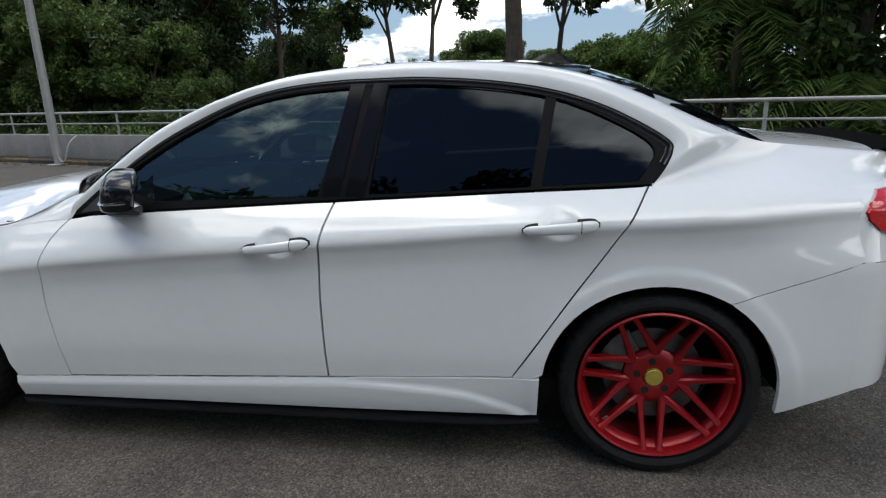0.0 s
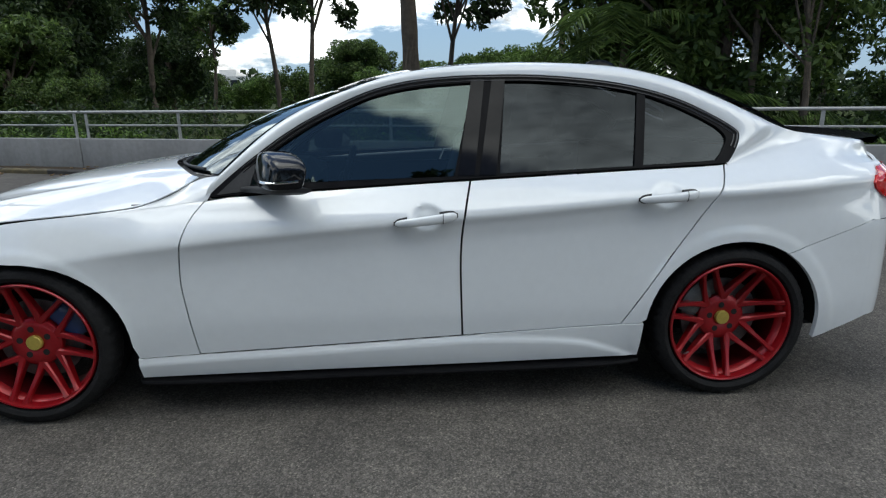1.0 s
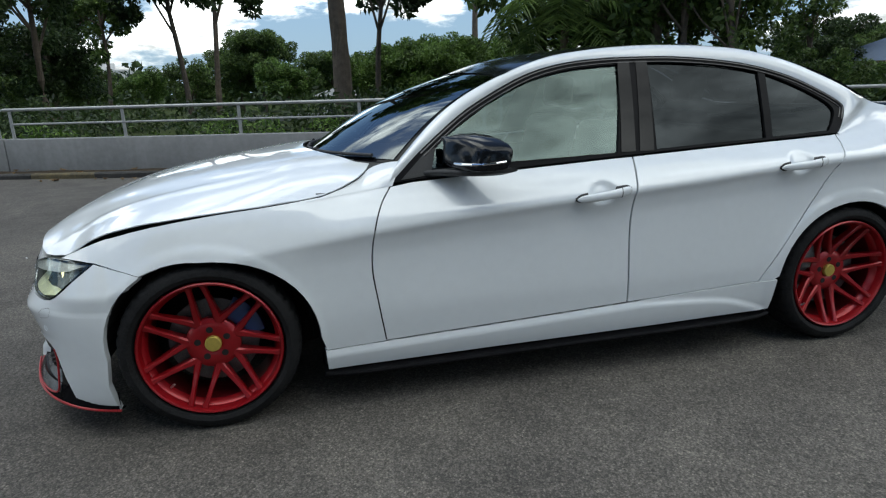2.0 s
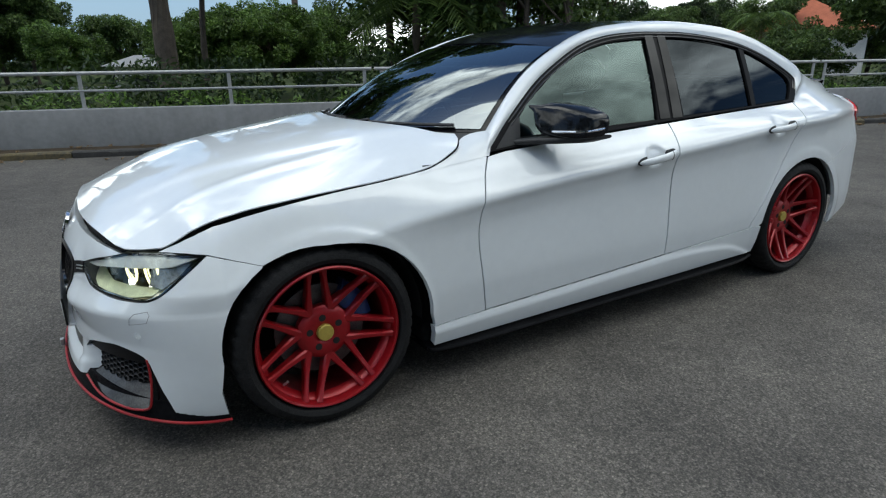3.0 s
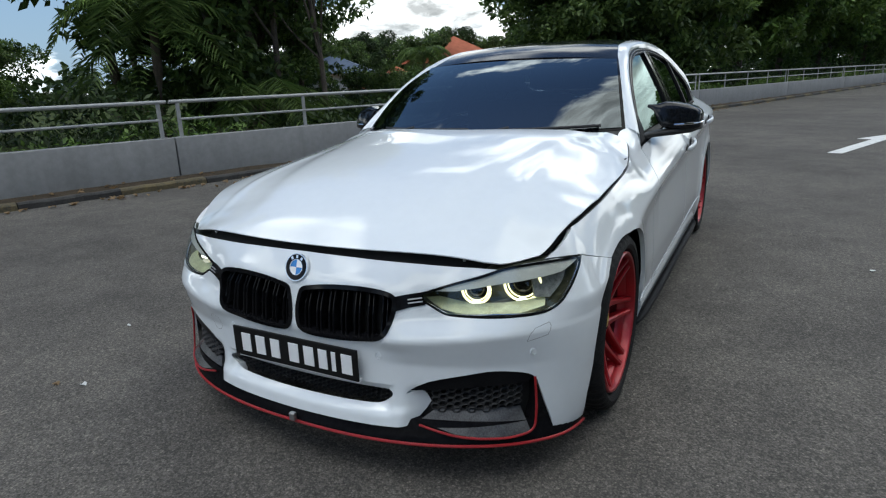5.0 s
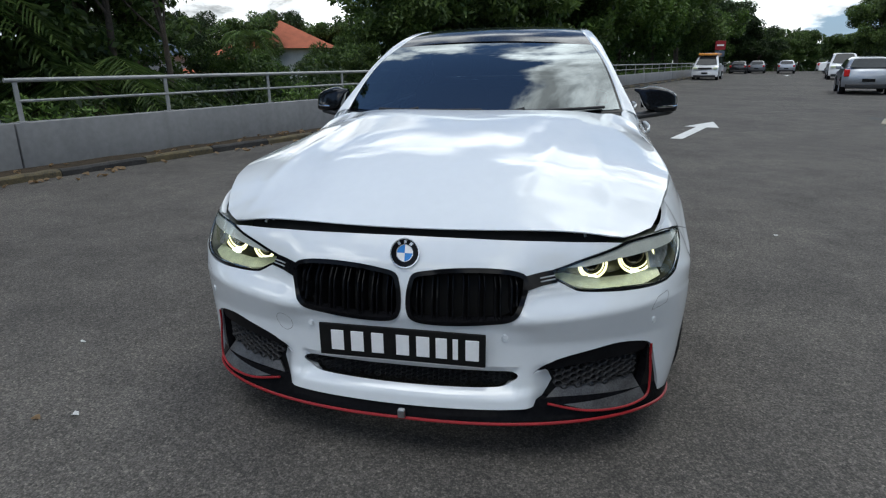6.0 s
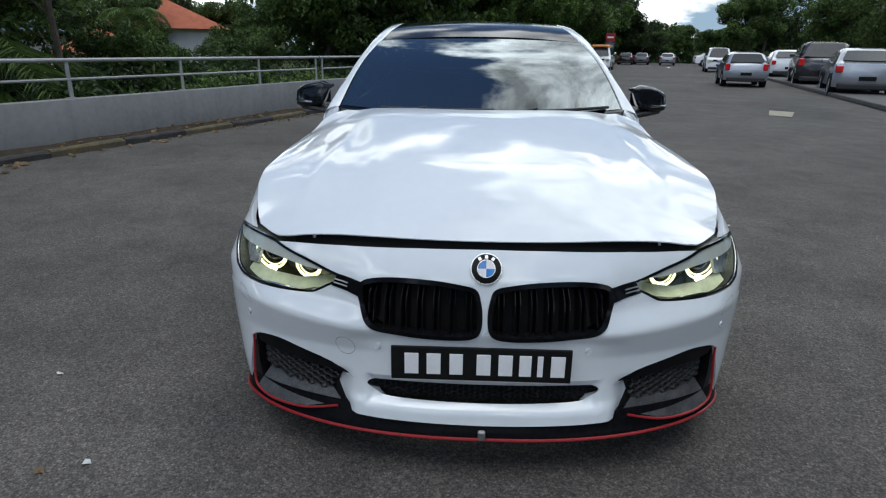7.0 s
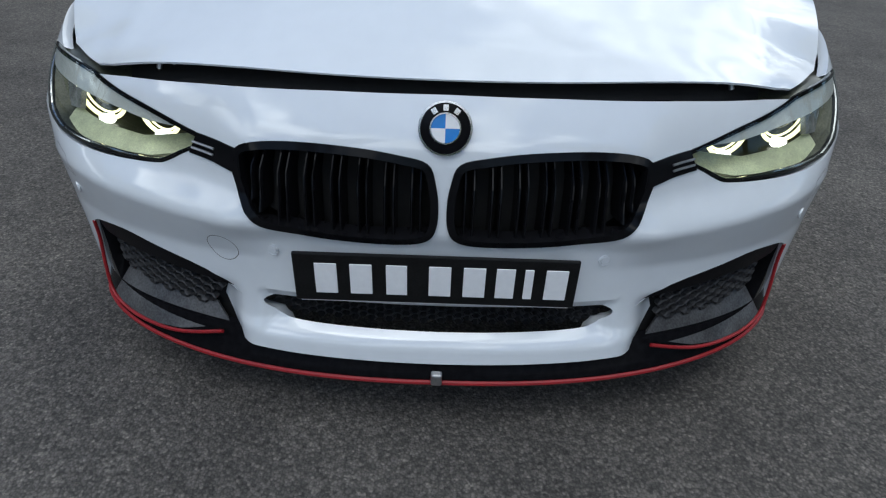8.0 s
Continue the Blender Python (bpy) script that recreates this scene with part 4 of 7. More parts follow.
both("window_frame", panel(FRAME + belt_edge, cabin, 0.03, holes=[G_F, G_R, G_Q], gap=0.001, flange=0.016), SATIN_BLACK, "satin black window frame")
for d, r in ((0.010, 0.0042), (0.024, 0.0030)):
    bm = bmesh.new()
    rim = inset(FRAME + belt_edge, d)[5:len(FRAME) - 6]
    tube(bm, [cabin(q.x, q.y) + Vector((0, -0.001, 0)) for q in rim], r, 8)
    both("window_seal", smooth(bm, 60), SEAL_BLACK)
both("front_side_window", panel(G_F, pane_map, 0.05, flange=0), CLEAR_TINT)
both("rear_side_window", panel(G_R, pane_map, 0.05, flange=0), FILM_TINT)
both("quarter_window", panel(G_Q, pane_map, 0.05, flange=0), FILM_TINT)
# the split between the two door frames, and gloss pillar covers
for x0 in (0.30, 0.385):
    cover = [Vector((x0 - 0.028, 0.945)), Vector((x0 + 0.048, 1.322)), Vector((x0 + 0.110, 1.322)), Vector((x0 + 0.046, 0.945))]
    both("pillar_cover", panel(inset(cover, 0.004), lambda x, z: cabin(x, z) + Vector((0, -0.004, 0)), 0.04, flange=0.006), GLOSS_BLACK, "gloss black pillar cover")


# bonnet, standing a little open
BON_MID = curve([(-2.12, 0.686), (-2.07, 0.710), (-2.00, 0.754), (-1.9, 0.799), (-1.75, 0.846), (-1.58, 0.885), (-1.24, 0.940), (-0.95, 0.968), (-0.7, 0.972)])


EDGE_Z = curve([(-2.07, 0.676), (-1.965, 0.680), (-1.872, 0.690), (-1.82, 0.716), (-1.78, 0.741), (-1.67, 0.779), (-1.53, 0.802), (-1.315, 0.821), (-1.196, 0.830), (-1.045, 0.841), (-0.97, 0.850), (-0.93, 0.859), (-0.89, 0.873), (-0.84, 0.895), (-0.80, 0.914), (-0.77, 0.928), (-0.70, 0.945)])


def bonnet(x, y):
    edge = EDGE_Z(x)
    u = min(1.1, abs(y) / BONNET_EDGE(x))
    k = max(0.0, min(1.0, (x + 1.35) / 0.5))
    z = edge + (BON_MID(x) - edge) * (1 - u ** (2.6 + 1.4 * k * k * (3 - 2 * k)))
    line = 0.34 + 0.20 * (x + 2.05) / 1.2
    z += 0.011 / (1 + math.exp((abs(y) - line) / 0.018)) * min(1, max(0, (x + 2.06) / 0.35))
    ridge = 0.60 - 0.09 * (x + 2.0)
    z += 0.005 * math.exp(-(((abs(y) - ridge) / 0.028) ** 2)) * min(1, max(0, (x + 2.0) / 0.2)) * min(1, max(0, (-1.0 - x) / 0.4))
    return Vector((x, y, z))


def bonnet_front(y):
    return nose(s_of_y(y), 0.71).x - 0.006 + 0.012 * abs(y) ** 2



def bonnet_rear(y):
    return -1.005 + 0.305 * abs(y / 0.708) ** 2.2


edge_r = [(-1.872, 0.714), (-1.83, 0.733), (-1.78, 0.750), (-1.67, 0.780), (-1.53, 0.800), (-1.315, 0.801), (-1.196, 0.801), (-1.045, 0.790), (-0.948, 0.774), (-0.89, 0.761), (-0.84, 0.748), (-0.815, 0.737), (-0.795, 0.716), (-0.777, 0.690)]
bon = [Vector((-1.918, -0.673)), Vector((-1.964, -0.628))] + [Vector((bonnet_front(y), y)) for y in np.linspace(-0.59, 0.59, 27)] + [Vector((-1.964, 0.628)), Vector((-1.918, 0.673))]
bon += [Vector(p) for p in edge_r] + [Vector((bonnet_rear(y), y)) for y in np.linspace(0.64, -0.64, 21)] + [Vector((p[0], -p[1])) for p in edge_r[::-1]]
part("bonnet", panel(bon, bonnet, 0.0165, outward=(0, 0, 1), flange=0.004), PAINT, car, "white bonnet standing slightly open")
# tops of the wings behind the bonnet, rising to the feet of the windscreen pillars
def step_up(u):
    u = max(0.0, min(1.0, u))
    return u * u * (3 - 2 * u)


def wing_foot():
    """A lofted skin that leaves the wing's side along its own slope and runs up to the bonnet line and the pillar."""
    rows, skins = [], []
    for x in np.linspace(-1.02, -0.692, 17):
        zt = TOP(x) - 0.008
        a, b = Vector((x, -side_y(x, zt - 0.012), zt - 0.012)), Vector((x, -side_y(x, zt), zt))
        skins.append((b + Vector((0, -0.0012, 0.0004)), (b - a).normalized()))
    foot = cabin(-0.672, 0.906)
    skins.append((foot + Vector((0, 0.003, -0.002)), Vector((0.25, 0.35, 0.9)).normalized()))
    inner = [Vector((x, -y, bonnet(x, y).z - 0.005)) for x, y in ((-1.025, 0.791), (-0.952, 0.779), (-0.889, 0.766), (-0.838, 0.753), (-0.811, 0.741), (-0.790, 0.719), (-0.771, 0.694))]
    inner = spline(inner + [Vector((-0.735, -0.688, 0.944)), Vector((-0.690, -0.696, 0.953)), Vector((-0.652, -0.709, 0.956))], 6)
    bm = bmesh.new()
    for i, (o, slope) in enumerate(skins):
        q = inner[round(min(1.0, i / 16) * (len(inner) - 1))]
        if i == 17:
            q = screen_edge(-0.628) + Vector((0, 0.002, -0.002))
        chord = (q - o).length
        swell = 0.009 * step_up((i - 9) / 7)
        row = []
        for k in range(9):
            u = k / 8
            r = (2 * u ** 3 - 3 * u * u + 1) * o + (u ** 3 - 2 * u * u + u) * slope * chord * 0.8 + (3 * u * u - 2 * u ** 3) * q + (u ** 3 - u * u) * (q - o)
            r += Vector((0, -1.0, 0.75)) * swell * math.sin(math.pi * u)
            row.append(bm.verts.new(r))
        rows.append(row + [bm.verts.new(q + Vector((0, 0.006, -0.02)))])
    for a, b in zip(rows, rows[1:]):
        for i in range(9):
            bm.faces.new((a[i], b[i], b[i + 1], a[i + 1]))
    bm.normal_update()
    if sum(f.normal.z for f in bm.faces) < 0:
        bmesh.ops.reverse_faces(bm, faces=bm.faces)
    return smooth(bm, 50)


both("wing_corner", wing_foot(), PAINT)
# near-black sheet paints the shade in the gap and inner edge under the bonnet
part("bonnet_gap_shade", panel(inset(bon, 0.014), lambda x, y: bonnet(x, y) - Vector((0, 0, 0.045)), 0.06, outward=(0, 0, 1), flange=0), DARK, car, "near-black sheet painting the shade under the bonnet edge")


# windscreen and rear window
SQ = [Vector((-1, 0)), Vector((1, 0)), Vector((1, 1)), Vector((-1, 1))]
INSQ = [Vector((-0.97, 0.02)), Vector((0.97, 0.02)), Vector((0.965, 0.965)), Vector((-0.965, 0.965))]
part("windscreen", panel(INSQ, screen, 0.06, outward=(-1, 0, 1), flange=0), SCREEN_GLASS, car)
part("windscreen_border", panel(SQ, lambda a, b: screen(a, b) - Vector((-0.002, 0, 0.004)), 0.06, holes=[inset(INSQ, 0.01)], outward=(-1, 0, 1), flange=0.01), GLOSS_BLACK, car, "black border of the windscreen")


def rear_screen(a, b):
    lo = Vector((1.80 - 0.05 * a * a, 0.60 * a, 1.088))
    hi = Vector((1.22 - 0.05 * a * a, 0.52 * a, 1.358 - 0.03 * a * a))
    p = lo.lerp(hi, b)
    return p + Vector((0, 0, 0.03 * math.sin(math.pi * b)))


part("rear_window", panel(SQ, rear_screen, 0.08, outward=(1, 0, 1), flange=0.01), FILM_TINT, car)

# roof of carbon
ROOF_MID = curve([(-0.25, 1.290), (-0.1, 1.338), (0.1, 1.376), (0.5, 1.404), (0.9, 1.398), (1.25, 1.362)])
ROOF_SIDE = curve([(q[0], q[1]) for q in RAIL_TOP[5:15]])


def roof(x, y):
    half = house_y(x, ROOF_SIDE(x)) - 0.035
    u = min(1.0, abs(y) / half)
    return Vector((x, y, ROOF_SIDE(x) - 0.004 + (ROOF_MID(x) - ROOF_SIDE(x) + 0.004) * (1 - u ** 2.4)))


def roof_half(x):
    return house_y(x, ROOF_SIDE(x)) - 0.036


rf = [Vector((-0.236 + 0.070 * abs(a) ** 2.2, a * 0.560)) for a in np.linspace(-1, 1, 15)]
rf += [Vector((x, roof_half(x))) for x in np.linspace(-0.10, 1.14, 20)] + [Vector((1.225 - 0.05 * a * a, a * 0.50)) for a in np.linspace(1, -1, 9)] + [Vector((x, -roof_half(x))) for x in np.linspace(1.14, -0.10, 20)]
part("roof_panel", panel(rf, roof, 0.04, outward=(0, 0, 1), flange=0.01), CARBON, car, "gloss black carbon roof")


# boot lid, tail and rear bumper
def boot(x, y):
    return Vector((x, y, 1.084 - 0.04 * (x - 1.78) / 0.45 - 0.022 * (abs(y) / 0.6) ** 3))


part("boot_lid", panel([Vector((1.76, -0.605)), Vector((1.81, 0)), Vector((1.76, 0.605)), Vector((1.90, 0.575)), Vector((2.05, 0.535)), Vector((2.15, 0.47)), Vector((2.22, 0.3)), Vector((2.24, 0)), Vector((2.22, -0.3)), Vector((2.15, -0.47)), Vector((2.05, -0.535)), Vector((1.90, -0.575))], boot, 0.04, outward=(0, 0, 1), flange=0.006), PAINT, car)


def tail(s, z):
    """The rear's skin, round the corner from x = 2.0 on the side to the middle."""
    a = max(0.0, min(1.0, abs(s))) * math.pi / 2
    sg = -1 if s < 0 else 1
    half = side_y(1.95, z)
    depth = 0.34 - 0.05 * max(0, z - 0.7) - 0.15 * max(0, 0.35 - z)
    return Vector((1.95 + math.cos(a) ** 0.9 * depth, sg * math.sin(a) ** 0.9 * (half - 0.004), z))


TAIL_LAMP = [Vector((-0.955, 0.893)), Vector((-0.93, 0.925)), Vector((-0.86, 0.952)), Vector((-0.70, 0.955)), Vector((-0.42, 0.95)), Vector((-0.42, 0.83)), Vector((-0.75, 0.815)), Vector((-0.87, 0.838)), Vector((-0.935, 0.868))]
tail_out = [Vector((s, 0.745)) for s in np.linspace(-1, 1, 21)] + [Vector((1, 0.962)), Vector((0.8, 0.965)), Vector((0.5, 0.985)), Vector((0, 1.03)), Vector((-0.5, 0.985)), Vector((-0.8, 0.965)), Vector((-1, 0.962))]
part("tail_panel", panel(tail_out, tail, 0.05, holes=[TAIL_LAMP, [Vector((-p.x, p.y)) for p in TAIL_LAMP]], outward=(1, 0, 0)), PAINT, car)
for sg in (-1, 1):
    part("tail_lamp", panel([Vector((-sg * p.x, p.y)) for p in TAIL_LAMP], lambda s, z: tail(s, z) + Vector((0.006, 0.009 * s, 0)), 0.012, outward=(1, 0, 0), flange=0.02), RED_LENS, car, "red tail lamp lens")
RB = [p for p in ARCH_R if p.x > 1.603]
rb_side = [Vector(p) for p in RB_TOP] + [Vector((2.02, 0.33)), Vector((1.769, 0.245))] + RB[::-1][1:]
both("rear_bumper_corner", panel(by_crease(rb_side), left_c, 0.0125, gap=0.0015, flange=0.02), PAINT)
part("rear_bumper", panel([Vector((s, 0.33)) for s in np.linspace(-1, 1, 21)] + [Vector((s, 0.742)) for s in np.linspace(1, -1, 21)], tail, 0.05, outward=(1, 0, 0)), PAINT, car)
bm = bmesh.new()
rows = []
for y in np.linspace(-0.45, 0.45, 31):
    k = 1 - (abs(y) / 0.50) ** 4
    x0 = 2.15 + 0.07 * (1 - (y / 0.50) ** 2)
    rows.append([bm.verts.new(v) for v in ((x0 - 0.03, y, 1.040), (x0 + 0.04, y, 1.046 + 0.008 * k), (x0 + 0.09, y, 1.048 + 0.020 * k), (x0 + 0.095, y, 1.042 + 0.016 * k), (x0 + 0.07, y, 1.020))])
for a, b in zip(rows, rows[1:]):
    for i in range(4):
        bm.faces.new((a[i], b[i], b[i + 1], a[i + 1]))
bmesh.ops.recalc_face_normals(bm, faces=bm.faces)
part("boot_spoiler", smooth(bm), LIP_CARBON, car, "gloss carbon lip spoiler")

# under the skin: floor, wheel housings, inner walls; near-black stands in for shade
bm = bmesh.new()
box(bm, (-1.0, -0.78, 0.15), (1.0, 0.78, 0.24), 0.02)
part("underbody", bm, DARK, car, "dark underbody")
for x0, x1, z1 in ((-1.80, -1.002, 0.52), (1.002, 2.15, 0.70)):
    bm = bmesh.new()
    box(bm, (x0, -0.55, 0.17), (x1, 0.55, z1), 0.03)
    part("bay_wall", bm, DARK, car, "near-black block painting the shade behind the skin")
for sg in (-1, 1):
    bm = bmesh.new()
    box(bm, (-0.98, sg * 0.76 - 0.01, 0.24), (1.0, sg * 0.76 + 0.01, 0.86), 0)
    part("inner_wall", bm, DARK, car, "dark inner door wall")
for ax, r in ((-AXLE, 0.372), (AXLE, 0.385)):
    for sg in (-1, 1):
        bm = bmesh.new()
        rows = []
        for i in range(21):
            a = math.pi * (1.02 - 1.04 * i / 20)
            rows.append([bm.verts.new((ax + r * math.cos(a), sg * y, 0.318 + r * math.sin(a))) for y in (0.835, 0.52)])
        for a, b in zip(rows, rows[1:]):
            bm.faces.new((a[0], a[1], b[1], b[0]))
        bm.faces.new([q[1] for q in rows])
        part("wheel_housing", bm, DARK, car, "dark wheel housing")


# ---- wheels ----
def wheel(ax, sg, caliper, turn, sunk=0.0):
    hub = empty("wheel")
    hub.parent = car
    hub.matrix_basis = pose(ax, sg * 0.750, 0.3245)
    o = sg

    def lay(profile, n=64, closed=False):
        bm = bmesh.new()
        lathe(bm, [(r, o * y) for r, y in profile], n, closed=closed)
        return smooth(bm, 35)

    bm = lay([(0.262, 0.100), (0.270, 0.117), (0.285, 0.124), (0.305, 0.120), (0.318, 0.107), (0.3245, 0.088), (0.3265, 0.045), (0.3265, 0.040), (0.3215, 0.039), (0.3215, 0.033), (0.3265, 0.032), (0.3265, -0.03), (0.3215, -0.031), (0.3215, -0.037), (0.3265, -0.038), (0.324, -0.088), (0.314, -0.108), (0.285, -0.118), (0.258, -0.10)], 192, True)
    # cross grooves in the shoulder of the tread
    for v in bm.verts:
        r, along = math.hypot(v.co.x, v.co.z), v.co.y * o
        if r > 0.313 and 0.044 < along < 0.112 and round(math.atan2(v.co.z, v.co.x) / (2 * math.pi) * 192) % 4 == 0:
            v.co.x, v.co.z = v.co.x * 0.982, v.co.z * 0.982
    part("tyre", bm, TYRE, hub)
    # barrel with a lip
    part("rim", lay([(0.259, 0.104), (0.2585, 0.113), (0.254, 0.117), (0.248, 0.114), (0.2445, 0.105), (0.242, 0.082), (0.234, 0.074), (0.227, 0.052), (0.232, 0.045), (0.255, 0.06)], 72, True), RED_RIM, hub)
    # inner barrel takes the darkened red in place of shade
    part("barrel", lay([(0.228, 0.050), (0.226, -0.09), (0.25, -0.11), (0.259, -0.10), (0.255, 0.05)], 64, True), BARREL, hub, "inner barrel of the rim, red darkened as shade")
    # seven pairs of spokes, sunk towards the hub
    for k in range(7):
        bm = bmesh.new()
        for side in (-1, 1):
            rows = []
            for i in range(9):
                u = i / 8
                r = 0.058 + 0.184 * u
                half_gap = 0.0405 - 0.0150 * u
                w = 0.0094 - 0.0012 * u + 0.010 * (1 - u) ** 3 + 0.004 * max(0, u - 0.85) / 0.15
                y = 0.052 + 0.052 * u ** 1.6 - sunk * (1 - u)
                deep = 0.046 - 0.018 * u
                c = side * half_gap
                rows.append([bm.verts.new((r, o * yy, c + dz)) for dz, yy in ((-w, y - deep), (-w, y - 0.006), (-w * 0.6, y), (w * 0.6, y), (w, y - 0.006), (w, y - deep))])
            for a, b in zip(rows, rows[1:]):
                for i in range(5):
                    bm.faces.new((a[i], a[i + 1], b[i + 1], b[i]))
                bm.faces.new((a[5], a[0], b[0], b[5]))
            bm.faces.new(rows[0])
            bm.faces.new(rows[-1])
        bmesh.ops.recalc_face_normals(bm, faces=bm.faces)
        bmesh.ops.transform(bm, matrix=Matrix.Rotation(2 * math.pi * (k + turn) / 7, 4, "Y"), verts=bm.verts)
        part("spoke", smooth(bm, 30), RED_RIM, hub)
    part("hub_face", lay([(r, y - sunk) for r, y in ((0.030, 0.050), (0.040, 0.056), (0.070, 0.0565), (0.086, 0.053), (0.098, 0.045), (0.101, 0.034), (0.095, 0.010), (0.030, 0.010))], 56, True), RED_RIM, hub)
    # near-black discs paint the shade of the lug holes
    for k in range(5):
        a = 2 * math.pi * (k + 0.35) / 5
        bm = bmesh.new()
        lathe(bm, [(0.0125, o * (0.040 - sunk)), (0.0125, o * (0.0575 - sunk)), (0.006, o * (0.0577 - sunk))], 14, m=pose(0.056 * math.cos(a), 0, 0.056 * math.sin(a)))
        part("lug_recess", bm, DARK, hub)
    part("hub_cap", lay([(0.0305, 0.045 - sunk), (0.030, 0.062 - sunk), (0.027, 0.0655 - sunk), (0.001, 0.0665 - sunk)], 32), GOLD, hub, "gold centre cap")
    bm = bmesh.new()
    a = radians(222)
    tube(bm, [(0.224 * math.cos(a), o * 0.070, 0.224 * math.sin(a)), (0.204 * math.cos(a), o * 0.078, 0.204 * math.sin(a))], 0.0045, 8)
    part("valve_stem", smooth(bm), STEEL, hub, "small metal tyre valve")
    part("brake_disc", lay([(0.165, -0.005), (0.165, 0.008), (0.08, 0.010), (0.075, 0.02), (0.05, 0.02), (0.05, -0.005)], 48), DISC_STEEL, hub, "dull steel brake disc")
    if caliper:
        bm = bmesh.new()
        rows = []
        for i in range(9):
            a = radians(caliper[0] + (caliper[1] - caliper[0]) * i / 8)
            rows.append([bm.verts.new((r * math.cos(a), o * y, r * math.sin(a))) for r, y in ((0.105, -0.02), (0.105, 0.030), (0.125, 0.040), (0.165, 0.040), (0.19, 0.028), (0.19, -0.02))])
        for a, b in zip(rows, rows[1:]):
            for i in range(5):
                bm.faces.new((a[i], a[i + 1], b[i + 1], b[i]))
        bm.faces.new(rows[0])
        bm.faces.new(rows[-1])
        bmesh.ops.recalc_face_normals(bm, faces=bm.faces)
        part("brake_caliper", smooth(bm), BLUE_CALIPER if ax < 0 else DISC_STEEL, hub, "blue brake caliper" if ax < 0 else "dull grey brake caliper")
    return hub


for sg in (-1, 1):
    wheel(-AXLE, sg, (8, 62), 0.113)
    wheel(AXLE, sg, (118, 168), 0.768, 0.016)

# ---- the front: bumper, lamps, grilles ----
KIDNEY = spline([(-0.017, 0.560), (-0.030, 0.588), (-0.075, 0.599), (-0.150, 0.608), (-0.252, 0.611), (-0.330, 0.604), (-0.360, 0.586), (-0.354, 0.540), (-0.334, 0.492), (-0.300, 0.464), (-0.230, 0.451), (-0.150, 0.445), (-0.070, 0.445), (-0.030, 0.454), (-0.014, 0.478), (-0.011, 0.520)], 4, True)
LOW_GRILLE = spline([(0.0, 0.294), (-0.15, 0.294), (-0.30, 0.293), (-0.340, 0.291), (-0.350, 0.283), (-0.340, 0.266), (-0.318, 0.251), (-0.28, 0.244), (-0.15, 0.241), (0.0, 0.240)], 3)
LOW_GRILLE = LOW_GRILLE + [Vector((-p.x, p.y)) for p in LOW_GRILLE[::-1][1:-1]]
LAMP_TOP = spline([(-0.690, 0.668), (-0.632, 0.654), (-0.55, 0.636), (-0.48, 0.617), (-0.405, 0.595)], 3)
LAMP_LOW = spline([(-0.405, 0.590), (-0.450, 0.575), (-0.497, 0.550), (-0.525, 0.542), (-0.60, 0.538), (-0.70, 0.537), (-0.79, 0.540), (-0.828, 0.548), (-0.875, 0.573), (-0.945, 0.622), (-1.018, 0.671)], 3)
LAMP_BACK = spline([(-1.018, 0.673), (-0.95, 0.679), (-0.86, 0.682), (-0.76, 0.678), (-0.690, 0.670)], 3)
arch_front = [Vector((s_of_x(p.x), p.y)) for p in ARCH_F if p.x < -1.608 and p.y > 0.2]
VENT = spline([(-0.893, 0.118), (-0.860, 0.190), (-0.828, 0.250), (-0.803, 0.305), (-0.785, 0.343), (-0.745, 0.364), (-0.66, 0.374), (-0.58, 0.363), (-0.46, 0.335), (-0.392, 0.291)], 3)
STRUT = [Vector((-0.440, 0.297)), Vector((-0.460, 0.280)), Vector((-0.478, 0.252)), Vector((-0.464, 0.230)), Vector((-0.440, 0.207)), Vector((-0.410, 0.191))]
half = [Vector((0.0, 0.690)), Vector((-0.21, 0.688)), Vector((-0.446, 0.682)), Vector((-0.62, 0.674))] + LAMP_TOP + LAMP_LOW + [Vector((s_of_x(-1.608), 0.626))]
half += arch_front[::-1] + [Vector((-1.012, 0.22)), Vector((-1.030, 0.108))] + VENT + STRUT + [Vector((-0.30, 0.188)), Vector((-0.15, 0.187)), Vector((0.0, 0.186))]
bumper_out = half + [Vector((-p.x, p.y)) for p in half[::-1][1:-1]]


def step01(x, a, b):
    u = max(0.0, min(1.0, (x - a) / (b - a)))
    return u * u * (3 - 2 * u)


def face(s, z, out=0.0):
    """The bumper's skin with its ledge below the lamps, the raised kidney surround and the sunken lower bar."""
    k = abs(s)
    ledge_z = 0.462 + 0.03 * step01(k, 0.3, 0.8)
    ledge = max(0.0, min(1.0, (z - 0.385) / (ledge_z - 0.385))) ** 1.1 * (1 - step01(z, ledge_z, ledge_z + 0.075))
    o = 0.030 * ledge * step01(k, 0.24, 0.42) * (1 - step01(k, 0.60, 0.98))
    o += 0.012 * step01(z, 0.42, 0.47) * (1 - step01(z, 0.60, 0.68)) * (1 - step01(k, 0.33, 0.44))
    o += 0.010 * (1 - step01(z, 0.225, 0.25)) * (1 - step01(k, 0.36, 0.46))
    # bevelled recess round the lower grille
    d = max(k - 0.335, z - 0.294, 0.241 - z)
    o -= 0.016 * max(0.0, min(1.0, 1 - d / 0.020))
    return nose(s, z, o + out)


def skin(s, z):
    """The bumper's skin, with the feet of its lower bar turned back into the corner intakes."""
    k = abs(s)
    return face(s, z, -0.050 * step01(k, 0.375, 0.490) * (1 - step01(k, 0.53, 0.62)) * (1 - step01(z, 0.280, 0.330)))


